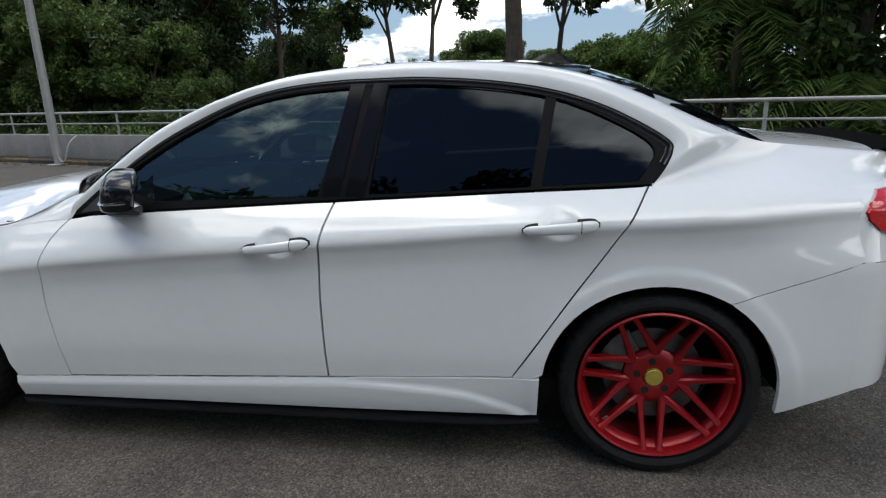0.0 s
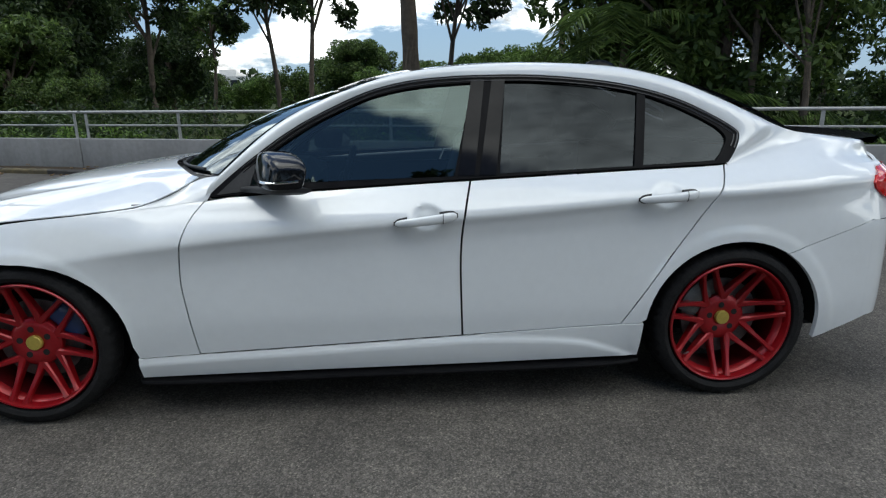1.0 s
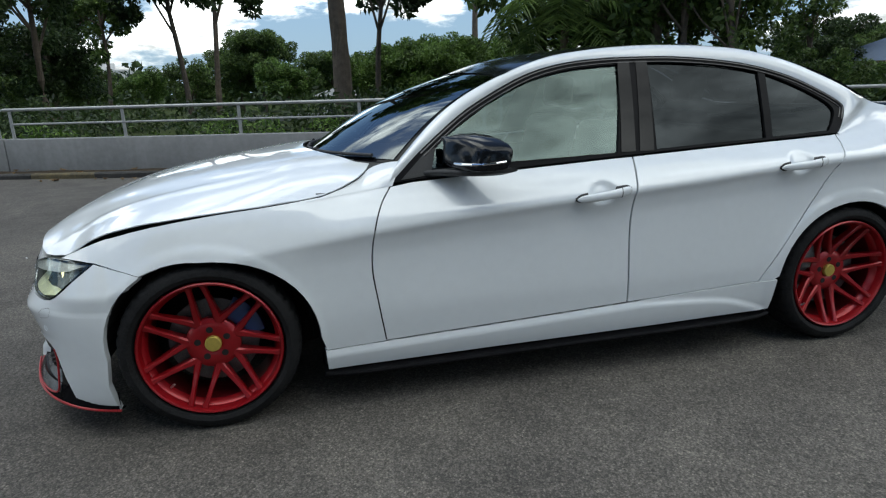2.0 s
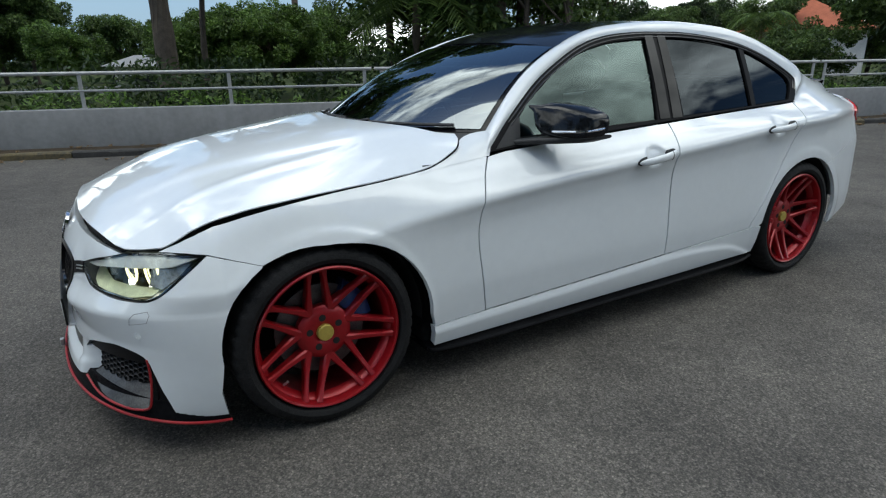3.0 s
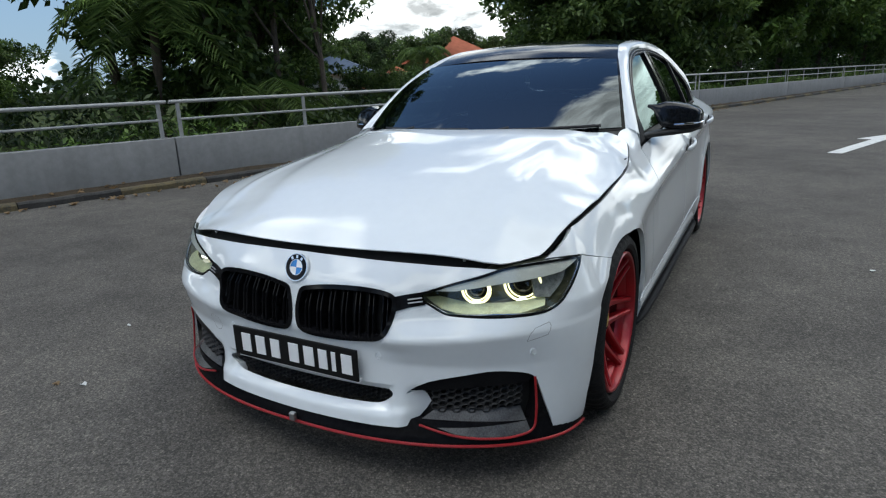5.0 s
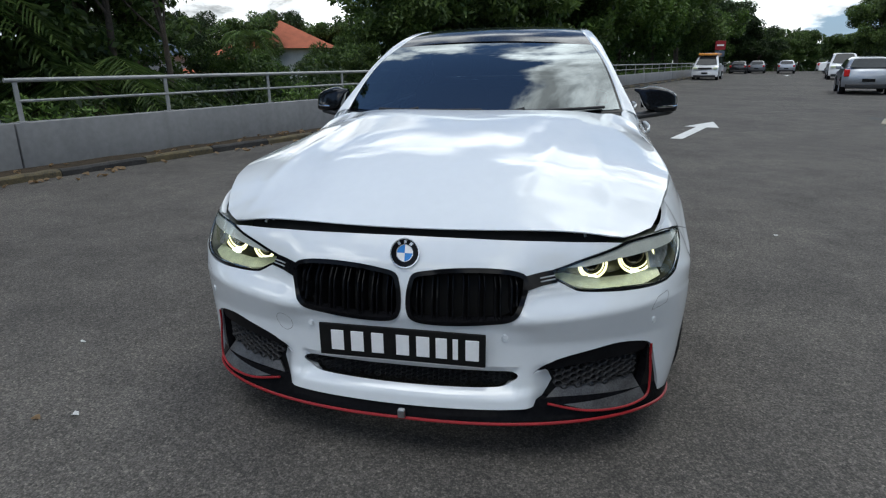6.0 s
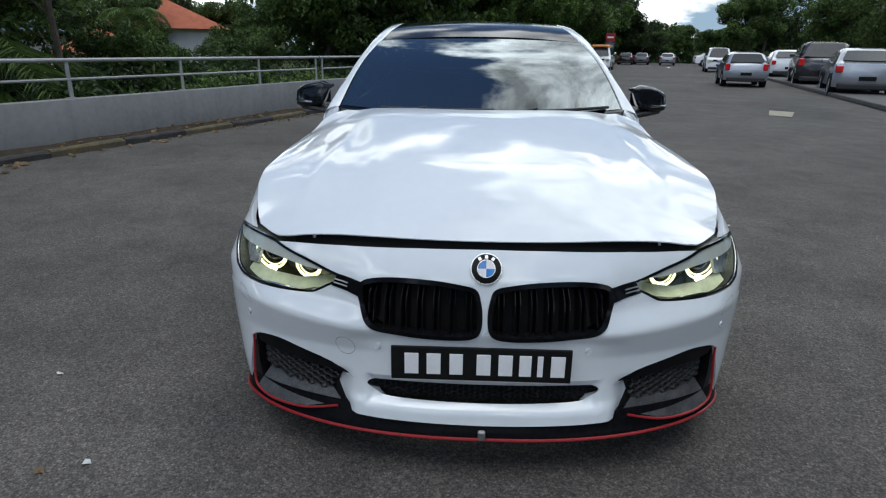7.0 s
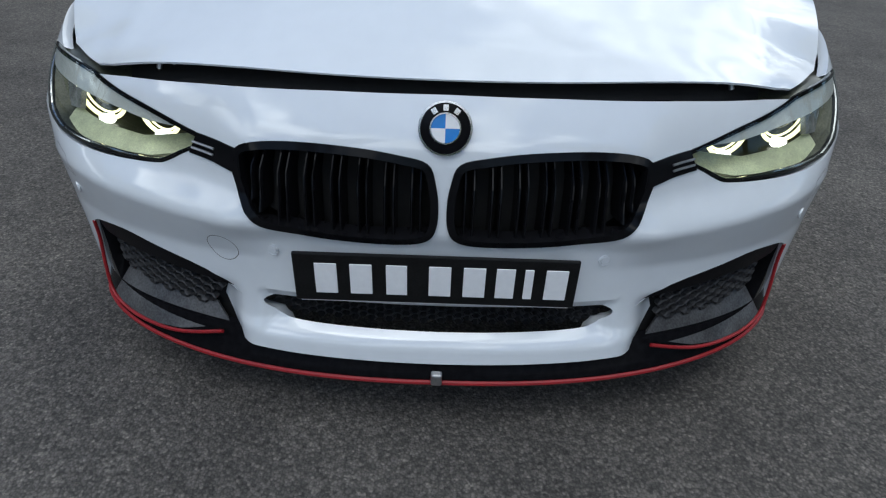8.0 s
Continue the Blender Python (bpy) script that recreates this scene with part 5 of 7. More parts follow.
bumper = part("front_bumper", panel(bumper_out, skin, 0.009, holes=[KIDNEY, [Vector((-p.x, p.y)) for p in KIDNEY], LOW_GRILLE], outward=(-1, 0, 0), flange=0.028), PAINT, car)


def loop_tube(points, r, n=8):
    bm = bmesh.new()
    pts = [Vector(p) for p in points]
    rings = []
    m = len(pts)
    for i, p in enumerate(pts):
        d = (pts[(i + 1) % m] - pts[i - 1]).normalized()
        a = d.cross(Vector((-1, 0, 0.1))).normalized()
        b = d.cross(a)
        rings.append([bm.verts.new(p + r * (math.cos(t) * a + math.sin(t) * b)) for t in [2 * math.pi * j / n for j in range(n)]])
    for i in range(m):
        a, b = rings[i], rings[(i + 1) % m]
        for j in range(n):
            bm.faces.new((a[j], a[(j + 1) % n], b[(j + 1) % n], b[j]))
    bmesh.ops.recalc_face_normals(bm, faces=bm.faces)
    return smooth(bm, 60)


# kidney grilles
for sg in (-1, 1):
    shape = [Vector((-sg * p.x, p.y)) for p in KIDNEY]
    k = empty("kidney_grille")
    k.parent = car
    tagged(k, "gloss black kidney grille with double slats")
    ring = panel(inset(shape, -0.004), lambda s, z: face(s, z, 0.004), 0.014, holes=[inset(shape, 0.0095)], outward=(-1, 0, 0), flange=0.03)
    part("surround", ring, GLOSS_BLACK, k)
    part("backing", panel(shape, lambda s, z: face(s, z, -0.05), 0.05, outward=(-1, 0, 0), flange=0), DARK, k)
    arr = np.array([tuple(p) for p in inset(shape, 0.010)])
    for i in range(7):
        for dd in (-0.0075, 0.0075):
            s = sg * (0.046 + i * 0.0465) + dd
            zs = [z for z in np.linspace(0.44, 0.615, 60) if inside(np.array([[s, z]]), arr)[0]]
            if len(zs) < 8:
                continue
            bm = bmesh.new()
            rows = []
            for z in np.linspace(zs[0] - 0.004, zs[-1] + 0.004, 7):
                roll = -0.016 * max(0.0, (z - zs[0]) / (zs[-1] - zs[0]) - 0.62) / 0.38
                rows.append([bm.verts.new(face(s + a, z, b + roll)) for a, b in ((-0.0028, -0.045), (-0.0028, -0.010), (-0.0012, -0.006), (0.0012, -0.006), (0.0028, -0.010), (0.0028, -0.045))])
            for a, b in zip(rows, rows[1:]):
                for j in range(5):
                    bm.faces.new((a[j], a[j + 1], b[j + 1], b[j]))
            bmesh.ops.recalc_face_normals(bm, faces=bm.faces)
            part("slat", bm, GLOSS_BLACK, k)
    # filler between the grille and the lamp
    fill = [Vector((-sg * a, b)) for a, b in ((-0.352, 0.592), (-0.395, 0.600), (-0.442, 0.607), (-0.452, 0.572), (-0.40, 0.563), (-0.345, 0.548))]
    filler = part("lamp_filler", panel(fill, lambda s, z: face(s, z, 0.003), 0.02, outward=(-1, 0, 0), flange=0.012), GLOSS_BLACK, car, "gloss black filler with two ribs")
    for zz in (0.581, 0.591):
        bm = bmesh.new()
        tube(bm, [face(sg * a, zz - 0.004 + (a - 0.40) * 0.14, 0.007) for a in (0.40, 0.42, 0.445)], 0.0022, 6)
        part("rib", bm, STEEL, filler)

# honeycomb of the lower grille
def honeycomb(name, poly, parent, depth, cell=0.024, squash=0.62):
    arr = np.array([tuple(p) for p in inset(poly, 0.002)])
    lo, hi = arr.min(0), arr.max(0)
    bm = bmesh.new()
    row, z = 0, lo[1]
    while z < hi[1] + cell:
        s = lo[0] + (cell * 0.75 if row % 2 else 0.0)
        while s < hi[0] + cell:
            if inside(np.array([[s, z]]), arr)[0]:
                hexa = [(s + cell * 0.5 * math.cos(math.pi / 3 * i), z + cell * 0.5 * squash * math.sin(math.pi / 3 * i)) for i in range(6)]
                o = [bm.verts.new(face(a, b, depth)) for a, b in hexa]
                n_ = [bm.verts.new(face(s + (a - s) * 0.80, z + (b - z) * 0.76, depth + 0.003)) for a, b in hexa]
                d_ = [bm.verts.new(face(s + (a - s) * 0.80, z + (b - z) * 0.76, depth - 0.012)) for a, b in hexa]
                for i in range(6):
                    j = (i + 1) % 6
                    bm.faces.new((o[i], o[j], n_[j], n_[i]))
                    bm.faces.new((n_[i], n_[j], d_[j], d_[i]))
            s += cell * 1.5
        z += cell * 0.433 * squash
        row += 1
    bmesh.ops.recalc_face_normals(bm, faces=bm.faces)
    return part(name, bm, BLACK_PLASTIC, parent)


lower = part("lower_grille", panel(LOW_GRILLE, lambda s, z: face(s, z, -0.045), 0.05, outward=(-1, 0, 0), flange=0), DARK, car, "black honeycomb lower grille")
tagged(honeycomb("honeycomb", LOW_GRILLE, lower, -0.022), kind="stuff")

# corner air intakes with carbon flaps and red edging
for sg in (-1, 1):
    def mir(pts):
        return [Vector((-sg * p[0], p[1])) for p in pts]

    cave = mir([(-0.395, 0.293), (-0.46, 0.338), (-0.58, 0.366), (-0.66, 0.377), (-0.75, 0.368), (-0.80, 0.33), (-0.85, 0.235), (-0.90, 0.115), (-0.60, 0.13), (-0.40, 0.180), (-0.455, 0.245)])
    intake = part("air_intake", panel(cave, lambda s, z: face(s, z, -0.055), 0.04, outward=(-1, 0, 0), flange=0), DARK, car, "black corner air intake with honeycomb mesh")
    tagged(honeycomb("honeycomb", mir([(-0.45, 0.318), (-0.6, 0.335), (-0.775, 0.335), (-0.78, 0.24), (-0.50, 0.225), (-0.47, 0.275)]), intake, -0.03, 0.032, 0.7), kind="stuff")
    brow = mir([(-0.392, 0.291), (-0.46, 0.336), (-0.58, 0.364), (-0.66, 0.375), (-0.745, 0.365), (-0.782, 0.345), (-0.77, 0.325), (-0.62, 0.318), (-0.442, 0.299)])
    part("intake_brow", panel(brow, lambda s, z: face(s, z, -0.004 - 0.30 * max(0, 0.372 - z) * 0.6), 0.02, outward=(-1, 0, 0), flange=0.01), SATIN_BLACK, intake)
    blade = mir([(-0.783, 0.346), (-0.805, 0.306), (-0.83, 0.25), (-0.862, 0.19), (-0.895, 0.116), (-0.78, 0.14), (-0.792, 0.25)])
    part("intake_blade", panel(blade, lambda s, z: face(s, z, -0.010), 0.02, outward=(-1, 0, 0), flange=0.03), GLOSS_BLACK, intake)
    flap = mir([(-0.445, 0.206), (-0.495, 0.236), (-0.64, 0.236), (-0.77, 0.236), (-0.788, 0.172), (-0.674, 0.165), (-0.56, 0.178)])
    part("intake_flap", panel(flap, lambda s, z: face(s, z, 0.012 - 0.75 * max(0, z - 0.17)), 0.02, outward=(-1, 0, 0), flange=0.008), FLAP_BLACK, intake, "glossy dark grey flap")
    bm = bmesh.new()
    red = spline([(-0.783, 0.346, 0.0), (-0.790, 0.30, 0.0), (-0.796, 0.235, 0.006), (-0.792, 0.180, 0.012), (-0.745, 0.166, 0.014), (-0.674, 0.165, 0.014), (-0.562, 0.177, 0.014), (-0.445, 0.204, 0.008)], 6)
    tube(bm, [face(-sg * p.x, p.y, p.z) for p in red], 0.0038, 8)
    part("red_edging", smooth(bm, 60), RED_LINE, intake, "red edging strip")

# front lip with its red edge
lip = empty("front_lip")
lip.parent = car
tagged(lip, "black carbon front lip with a red edge")
bm = bmesh.new()
rows = []
LIP_Z = curve([(0.0, 0.147), (0.5, 0.145), (0.8, 0.135), (1.03, 0.110)])
for s in np.linspace(-1.03, 1.03, 83):
    z = LIP_Z(abs(s))
    e = 1 - step01(abs(s), 0.86, 1.03)
    prof = ((-0.03, z + 0.065), (-0.010, z + 0.060 * e + 0.004), (0.002 + 0.002 * e, z + 0.022), (0.003 + 0.009 * e, z + 0.006), (0.003 + 0.009 * e, z - 0.006), (-0.06, z - 0.016))
    rows.append([bm.verts.new(nose(s, max(0.06, zz), o)) for o, zz in prof])
for a, b in zip(rows, rows[1:]):
    for i in range(5):
        bm.faces.new((a[i], a[i + 1], b[i + 1], b[i]))
bmesh.ops.recalc_face_normals(bm, faces=bm.faces)
part("lip_blade", smooth(bm, 50), LIP_CARBON, lip)
bm = bmesh.new()
tube(bm, [nose(s, LIP_Z(abs(s)), 0.005 + 0.009 * (1 - step01(abs(s), 0.86, 1.03))) for s in np.linspace(-1.035, 1.035, 83)], 0.0050, 8)
part("red_edge", smooth(bm, 60), RED_LINE, lip, "red edge strip")
bm = bmesh.new()
box(bm, (-0.012, -0.011, -0.014), (0.004, 0.011, 0.014), 0.004, Matrix.Translation(nose(0.0, 0.168, 0.022)))
part("tow_eye_stub", bm, STEEL, lip, "grey steel stub")

# number plate with bars in place of its characters
plate = empty("number_plate")
plate.parent = car
tagged(plate, "black number plate with white bars")
bm = bmesh.new()
box(bm, (-2.176, -0.249, 0.324), (-2.168, 0.264, 0.429), 0.003)
part("plate", bm, PLATE_BLACK, plate)
bm = bmesh.new()
box(bm, (-2.168, -0.243, 0.316), (-2.140, 0.258, 0.327), 0.003)
part("plate_ledge", bm, WHITE_ENAMEL, plate)
for y, w in ((0.205, 0.040), (0.142, 0.040), (0.078, 0.038), (0.000, 0.040), (-0.062, 0.040), (-0.118, 0.034), (-0.160, 0.016), (-0.210, 0.040)):
    bm = bmesh.new()
    box(bm, (-2.1785, y - w / 2, 0.344), (-2.1755, y + w / 2, 0.409), 0.001)
    part("plate_bar", bm, WHITE_ENAMEL, plate)

# round badge
badge = empty("badge")
badge.parent = car
tagged(badge, "round badge with blue and white quarters")
tilt = Matrix.Translation(face(0.0, 0.646, 0.006)) @ Matrix.Rotation(radians(20), 4, "Y") @ Matrix.Scale(1.07, 4)


def disc(r0, r1, x, n=40, a0=0.0, a1=2 * math.pi):
    bm = bmesh.new()
    full = a1 - a0 > 6.28
    outer, inner, back = [], [], []
    for i in range(n + (0 if full else 1)):
        a = a0 + (a1 - a0) * i / n
        outer.append(bm.verts.new((-x, r1 * math.cos(a), r1 * math.sin(a))))
        back.append(bm.verts.new((0.004, r1 * math.cos(a), r1 * math.sin(a))))
        inner.append(bm.verts.new((-x, r0 * math.cos(a), r0 * math.sin(a))))
    m = len(outer)
    for i in range(m if full else m - 1):
        j = (i + 1) % m
        bm.faces.new((outer[i], outer[j], inner[j], inner[i]))
        bm.faces.new((outer[i], back[i], back[j], outer[j]))
    bmesh.ops.recalc_face_normals(bm, faces=bm.faces)
    bmesh.ops.transform(bm, matrix=tilt, verts=bm.verts)
    return bm


part("rim_ring", disc(0.0385, 0.0415, 0.0065), CHROME, badge)
part("black_ring", disc(0.0235, 0.0386, 0.0055), GLOSS_BLACK, badge)
part("inner_ring", disc(0.0220, 0.0240, 0.0066), CHROME, badge)
for k in range(4):
    part("quarter", disc(0.0005, 0.0222, 0.0050 + 0.0004 * (k % 2), 10, k * math.pi / 2, (k + 1) * math.pi / 2), (BADGE_BLUE, WHITE_ENAMEL)[k % 2], badge)
for k in range(3):
    bm = bmesh.new()
    a = radians(90 + 34 * (k - 1))
    box(bm, (-0.0072, -0.004, -0.0045), (-0.005, 0.004, 0.0045), 0.0, tilt @ pose(0, 0.031 * math.cos(a), 0.031 * math.sin(a), math.degrees(a) - 90))
    part("ring_mark", bm, CHROME, badge)


def section_loft(rows, close=True):
    bm = bmesh.new()
    made = [[bm.verts.new(v) for v in r] for r in rows]
    n = len(made[0])
    for a, b in zip(made, made[1:]):
        for j in range(n):
            bm.faces.new((a[j], a[(j + 1) % n], b[(j + 1) % n], b[j]))
    if close:
        bm.faces.new(made[0])
        bm.faces.new(made[-1])
    bmesh.ops.recalc_face_normals(bm, faces=bm.faces)
    return bm


# headlamps
def in_plane(c, n_, r, a):
    """A point on a circle round c that faces n_."""
    side = n_.cross(Vector((0, 0, 1))).normalized()
    up = side.cross(n_).normalized()
    return c + r * (math.cos(a) * side + math.sin(a) * up)


for sg in (-1, 1):
    shape = [Vector((-sg * p.x, p.y)) for p in LAMP_TOP[:-1] + LAMP_LOW[:-1] + LAMP_BACK[:-1]]
    way = Vector((-1, sg * 0.28, 0.0)).normalized()
    lamp_unit = empty("headlamp")
    lamp_unit.parent = car
    tagged(lamp_unit, "lit headlamp with yellow ring lights behind clear glass")
    part("lens", panel(inset(shape, 0.003), lambda s, z: nose(s, z, 0.002), 0.03, outward=(-1, sg * 0.5, 0), flange=0), LENS_GLASS, lamp_unit)
    part("bezel", panel(inset(shape, 0.001), lambda s, z: nose(s, z, 0.001), 0.02, holes=[inset(shape, 0.0075)], outward=(-1, sg * 0.5, 0), flange=0.012), GLOSS_BLACK, lamp_unit)
    part("housing", panel(inset(shape, 0.002), lambda s, z: nose(s, z, -0.150), 0.04, outward=(-1, sg * 0.5, 0), flange=0), LAMP_GREY, lamp_unit)
    ring = inset(shape, 0.003)
    part("housing_wall", smooth(section_loft([[nose(q.x, q.y, o) for q in ring] for o in (-0.005, -0.05, -0.10, -0.148)], False), 40), LAMP_GREY, lamp_unit)
    line = [Vector((-sg * p.x, p.y)) for p in LAMP_LOW[2:]]
    line = [q + (Vector((-sg * -0.66, 0.61)) - q).normalized() * 0.0085 for q in line]
    bm = bmesh.new()
    tube(bm, [nose(q.x, q.y, -0.004) for q in line], 0.0028, 6)
    part("chrome_line", smooth(bm, 60), CHROME, lamp_unit, "thin bright line inside the lens")
    # strip along the bottom; its pale yellow-green paints the light of the bulbs
    low = [(-sg * a, b) for a, b in ((-0.448, 0.577), (-0.50, 0.556), (-0.55, 0.547), (-0.64, 0.543), (-0.73, 0.544), (-0.82, 0.556), (-0.845, 0.574), (-0.78, 0.570), (-0.70, 0.566), (-0.60, 0.566), (-0.50, 0.580))]
    part("lower_reflector", panel([Vector(p) for p in low], lambda s, z: nose(s, z, -0.010 - 1.5 * max(0, z - 0.543 - 0.03 * abs(abs(s) - 0.66))), 0.02, outward=(-1, sg * 0.5, 0.5), flange=0.004), REFLECTOR, lamp_unit, "reflector strip with the bulbs' glow in its colour")
    brow_s = [Vector((-sg * a, b)) for a, b in ((-0.455, 0.609), (-0.55, 0.634), (-0.69, 0.665), (-0.78, 0.678), (-0.90, 0.682), (-0.992, 0.668), (-0.90, 0.645), (-0.78, 0.636), (-0.66, 0.626), (-0.55, 0.611))]
    part("brow", panel(brow_s, lambda s, z: nose(s, z, -0.003), 0.02, outward=(-1, sg * 0.5, 0), flange=0.012), SILVER_TRIM, lamp_unit, "silver brow trim")
    facet = [Vector((-sg * a, b)) for a, b in ((-0.800, 0.578), (-0.812, 0.634), (-0.90, 0.642), (-0.962, 0.646), (-0.915, 0.608), (-0.850, 0.572))]
    part("signal_reflector", panel(facet, lambda s, z: nose(s, z, -0.034), 0.02, outward=(-1, sg * 0.5, 0), flange=0.01), SIGNAL_GREY, lamp_unit, "grey signal reflector")
    for c, r in ((Vector((-1.952, sg * 0.545, 0.587)), 0.042), (Vector((-1.903, sg * 0.674, 0.608)), 0.053)):
        for rr, thick, back in ((r, 0.0042, 0.0), (r * 0.82, 0.0022, 0.006)):
            bm = bmesh.new()
            tube(bm, [in_plane(c - way * back, way, rr, radians(-212 + 244 * i / 36)) for i in range(37)], thick, 8)
            part("ring_light", smooth(bm, 60), RING_LIGHT, lamp_unit, "glowing ring light")
        bm = bmesh.new()
        turn = way.to_track_quat("Y", "Z").to_matrix().to_4x4()
        lathe(bm, [(r * 0.80, -0.03), (r * 0.78, -0.012), (r * 0.70, -0.010), (r * 0.62, 0.002), (r * 0.40, 0.012), (r * 0.18, 0.016), (0.0008, 0.017)], 28, m=Matrix.Translation(c - way * 0.012) @ turn)
        part("projector", smooth(bm, 50), GLOSS_BLACK, lamp_unit, "dark projector lens")
        bm = bmesh.new()
        box(bm, (-0.009, -0.014, -0.009), (0.009, 0.014, 0.008), 0.004, Matrix.Translation(c + way * 0.004 - Vector((0, 0, r))))
        part("bulb", bm, BULB_WHITE, lamp_unit, "bright bulb")
    for k in range(4):
        bm = bmesh.new()
        tube(bm, [nose(sg * (0.840 + 0.024 * k), 0.592 + 0.013 * k, -0.040), nose(sg * (0.856 + 0.024 * k), 0.646 + 0.004 * k, -0.045)], 0.0055, 6)
        part("side_rib", smooth(bm), SILVER_TRIM, lamp_unit)
    # bracket showing in the bonnet gap
    bm = bmesh.new()
    tube(bm, [nose(sg * 0.600, 0.680, -0.045), nose(sg * 0.595, 0.708, -0.035), nose(sg * 0.560, 0.694, -0.040)], 0.005, 6)
    part("gap_bracket", bm, STEEL, car, "grey steel bracket in the bonnet gap")

# parking sensors, washer covers, tow cover
for s, z in ((-0.304, 0.408), (0.310, 0.407), (-0.768, 0.432), (0.775, 0.432)):
    bm = bmesh.new()
    p, q = face(s, z, 0.0), face(s, z, -0.02)
    turn = (p - q).to_track_quat("Y", "Z").to_matrix().to_4x4()
    lathe(bm, [(0.0125, -0.002), (0.0125, 0.0015), (0.0112, 0.0015), (0.0105, -0.0020), (0.0088, -0.0020), (0.0083, 0.002), (0.0005, 0.0022)], 24, m=Matrix.Translation(p) @ turn)
    part("parking_sensor", smooth(bm, 30), PAINT, car)
for sg in (-1, 1):
    cover = [Vector((-sg * a, b)) for a, b in ((-0.742, 0.468), (-0.748, 0.490), (-0.765, 0.505), (-0.812, 0.516), (-0.818, 0.505), (-0.806, 0.480))]
    seam = panel(inset(cover, -0.0006), lambda s, z: face(s, z, 0.0006), 0.02, holes=[inset(cover, 0.0005)], outward=(-1, sg, 0), flange=0)
    part("washer_cover", seam, BLACK_PLASTIC, car, "thin seam of the washer cover")
ring = [Vector((0.408 + 0.030 * math.cos(a), 0.398 + 0.030 * math.sin(a))) for a in np.linspace(0, 2 * math.pi, 28, endpoint=False)]
part("tow_cover", panel(ring, lambda s, z: face(s, z, 0.0006), 0.02, holes=[inset(ring, 0.0011)], outward=(-1, 0.3, 0), flange=0), LAMP_GREY, car, "round seam of the tow cover")


# ---- mirrors, handles, wipers, aerial fin ----
def rounded(cx, cz, hx, hz, y, power=3.5, n=24, skew=0.0):
    out = []
    for i in range(n):
        a = 2 * math.pi * i / n
        c, s = math.cos(a), math.sin(a)
        px = math.copysign(abs(c) ** (2 / power), c) * hx
        pz = math.copysign(abs(s) ** (2 / power), s) * hz
        out.append(Vector((cx + px + skew * pz, y, cz + pz)))
    return out


for sg in (-1, 1):
    mirror = empty("door_mirror")
    mirror.parent = car
    tagged(mirror, "gloss black carbon door mirror")
    # cap: sections from the horn by the window out to the tip
    rows = []
    for y, cx, cz, hx, hz in ((0.762, -0.478, 1.044, 0.012, 0.006), (0.787, -0.462, 1.036, 0.024, 0.014), (0.812, -0.440, 1.010, 0.050, 0.044), (0.835, -0.425, 1.001, 0.060, 0.060), (0.88, -0.398, 0.994, 0.066, 0.063), (0.93, -0.372, 0.987, 0.067, 0.058), (0.966, -0.350, 0.979, 0.063, 0.050), (0.984, -0.337, 0.974, 0.055, 0.041), (0.991, -0.327, 0.971, 0.042, 0.030)):
        rows.append(rounded(cx, cz, hx, hz, sg * y, 4.4, 28, 0.30))
    part("mirror_cap", smooth(section_loft(rows), 50), CARBON, mirror)
    rows = []
    for y, cx, cz, hx, hz in ((0.748, -0.510, 0.906, 0.080, 0.014), (0.80, -0.455, 0.914, 0.075, 0.015), (0.88, -0.400, 0.922, 0.075, 0.017), (0.95, -0.345, 0.927, 0.066, 0.015), (0.988, -0.300, 0.934, 0.040, 0.008)):
        rows.append(rounded(cx, cz, hx, hz, sg * y, 3.0, 20))
    part("mirror_foot", smooth(section_loft(rows), 50), BLACK_PLASTIC, mirror)
    bm = bmesh.new()
    tube(bm, [(-0.468, sg * 0.880, 0.956), (-0.450, sg * 0.922, 0.957), (-0.423, sg * 0.960, 0.958), (-0.386, sg * 0.984, 0.960), (-0.343, sg * 0.992, 0.963), (-0.305, sg * 0.988, 0.966)], 0.0058, 8)
    part("indicator", smooth(bm, 60), CHROME, mirror, "silver indicator strip")
    bm = bmesh.new()
    rows = [rounded(-0.0, 0.966, 0.001, 0.048, sg * 0.84, 3, 20), rounded(0.0, 0.95, 0.001, 0.036, sg * 0.985, 3, 20)]
    bm = bmesh.new()
    vs = [bm.verts.new(v) for v in ((-0.322, sg * 0.815, 0.945), (-0.292, sg * 0.968, 0.948), (-0.282, sg * 0.968, 0.995), (-0.312, sg * 0.815, 1.035))]
    bm.faces.new(vs)
    part("mirror_glass", bm, CHROME, mirror)
    # triangular plate in the window corner
    tri = [Vector((-0.655, 0.892)), Vector((-0.545, 0.990)), Vector((-0.505, 1.005)), Vector((-0.535, 0.905))]
    bmt = panel(tri, lambda x, z: cabin(x, z) + Vector((0, -0.003, 0)), 0.03, flange=0.01)
    part("mirror_plate", bmt if sg < 0 else flipped(bmt), BLACK_PLASTIC, mirror)


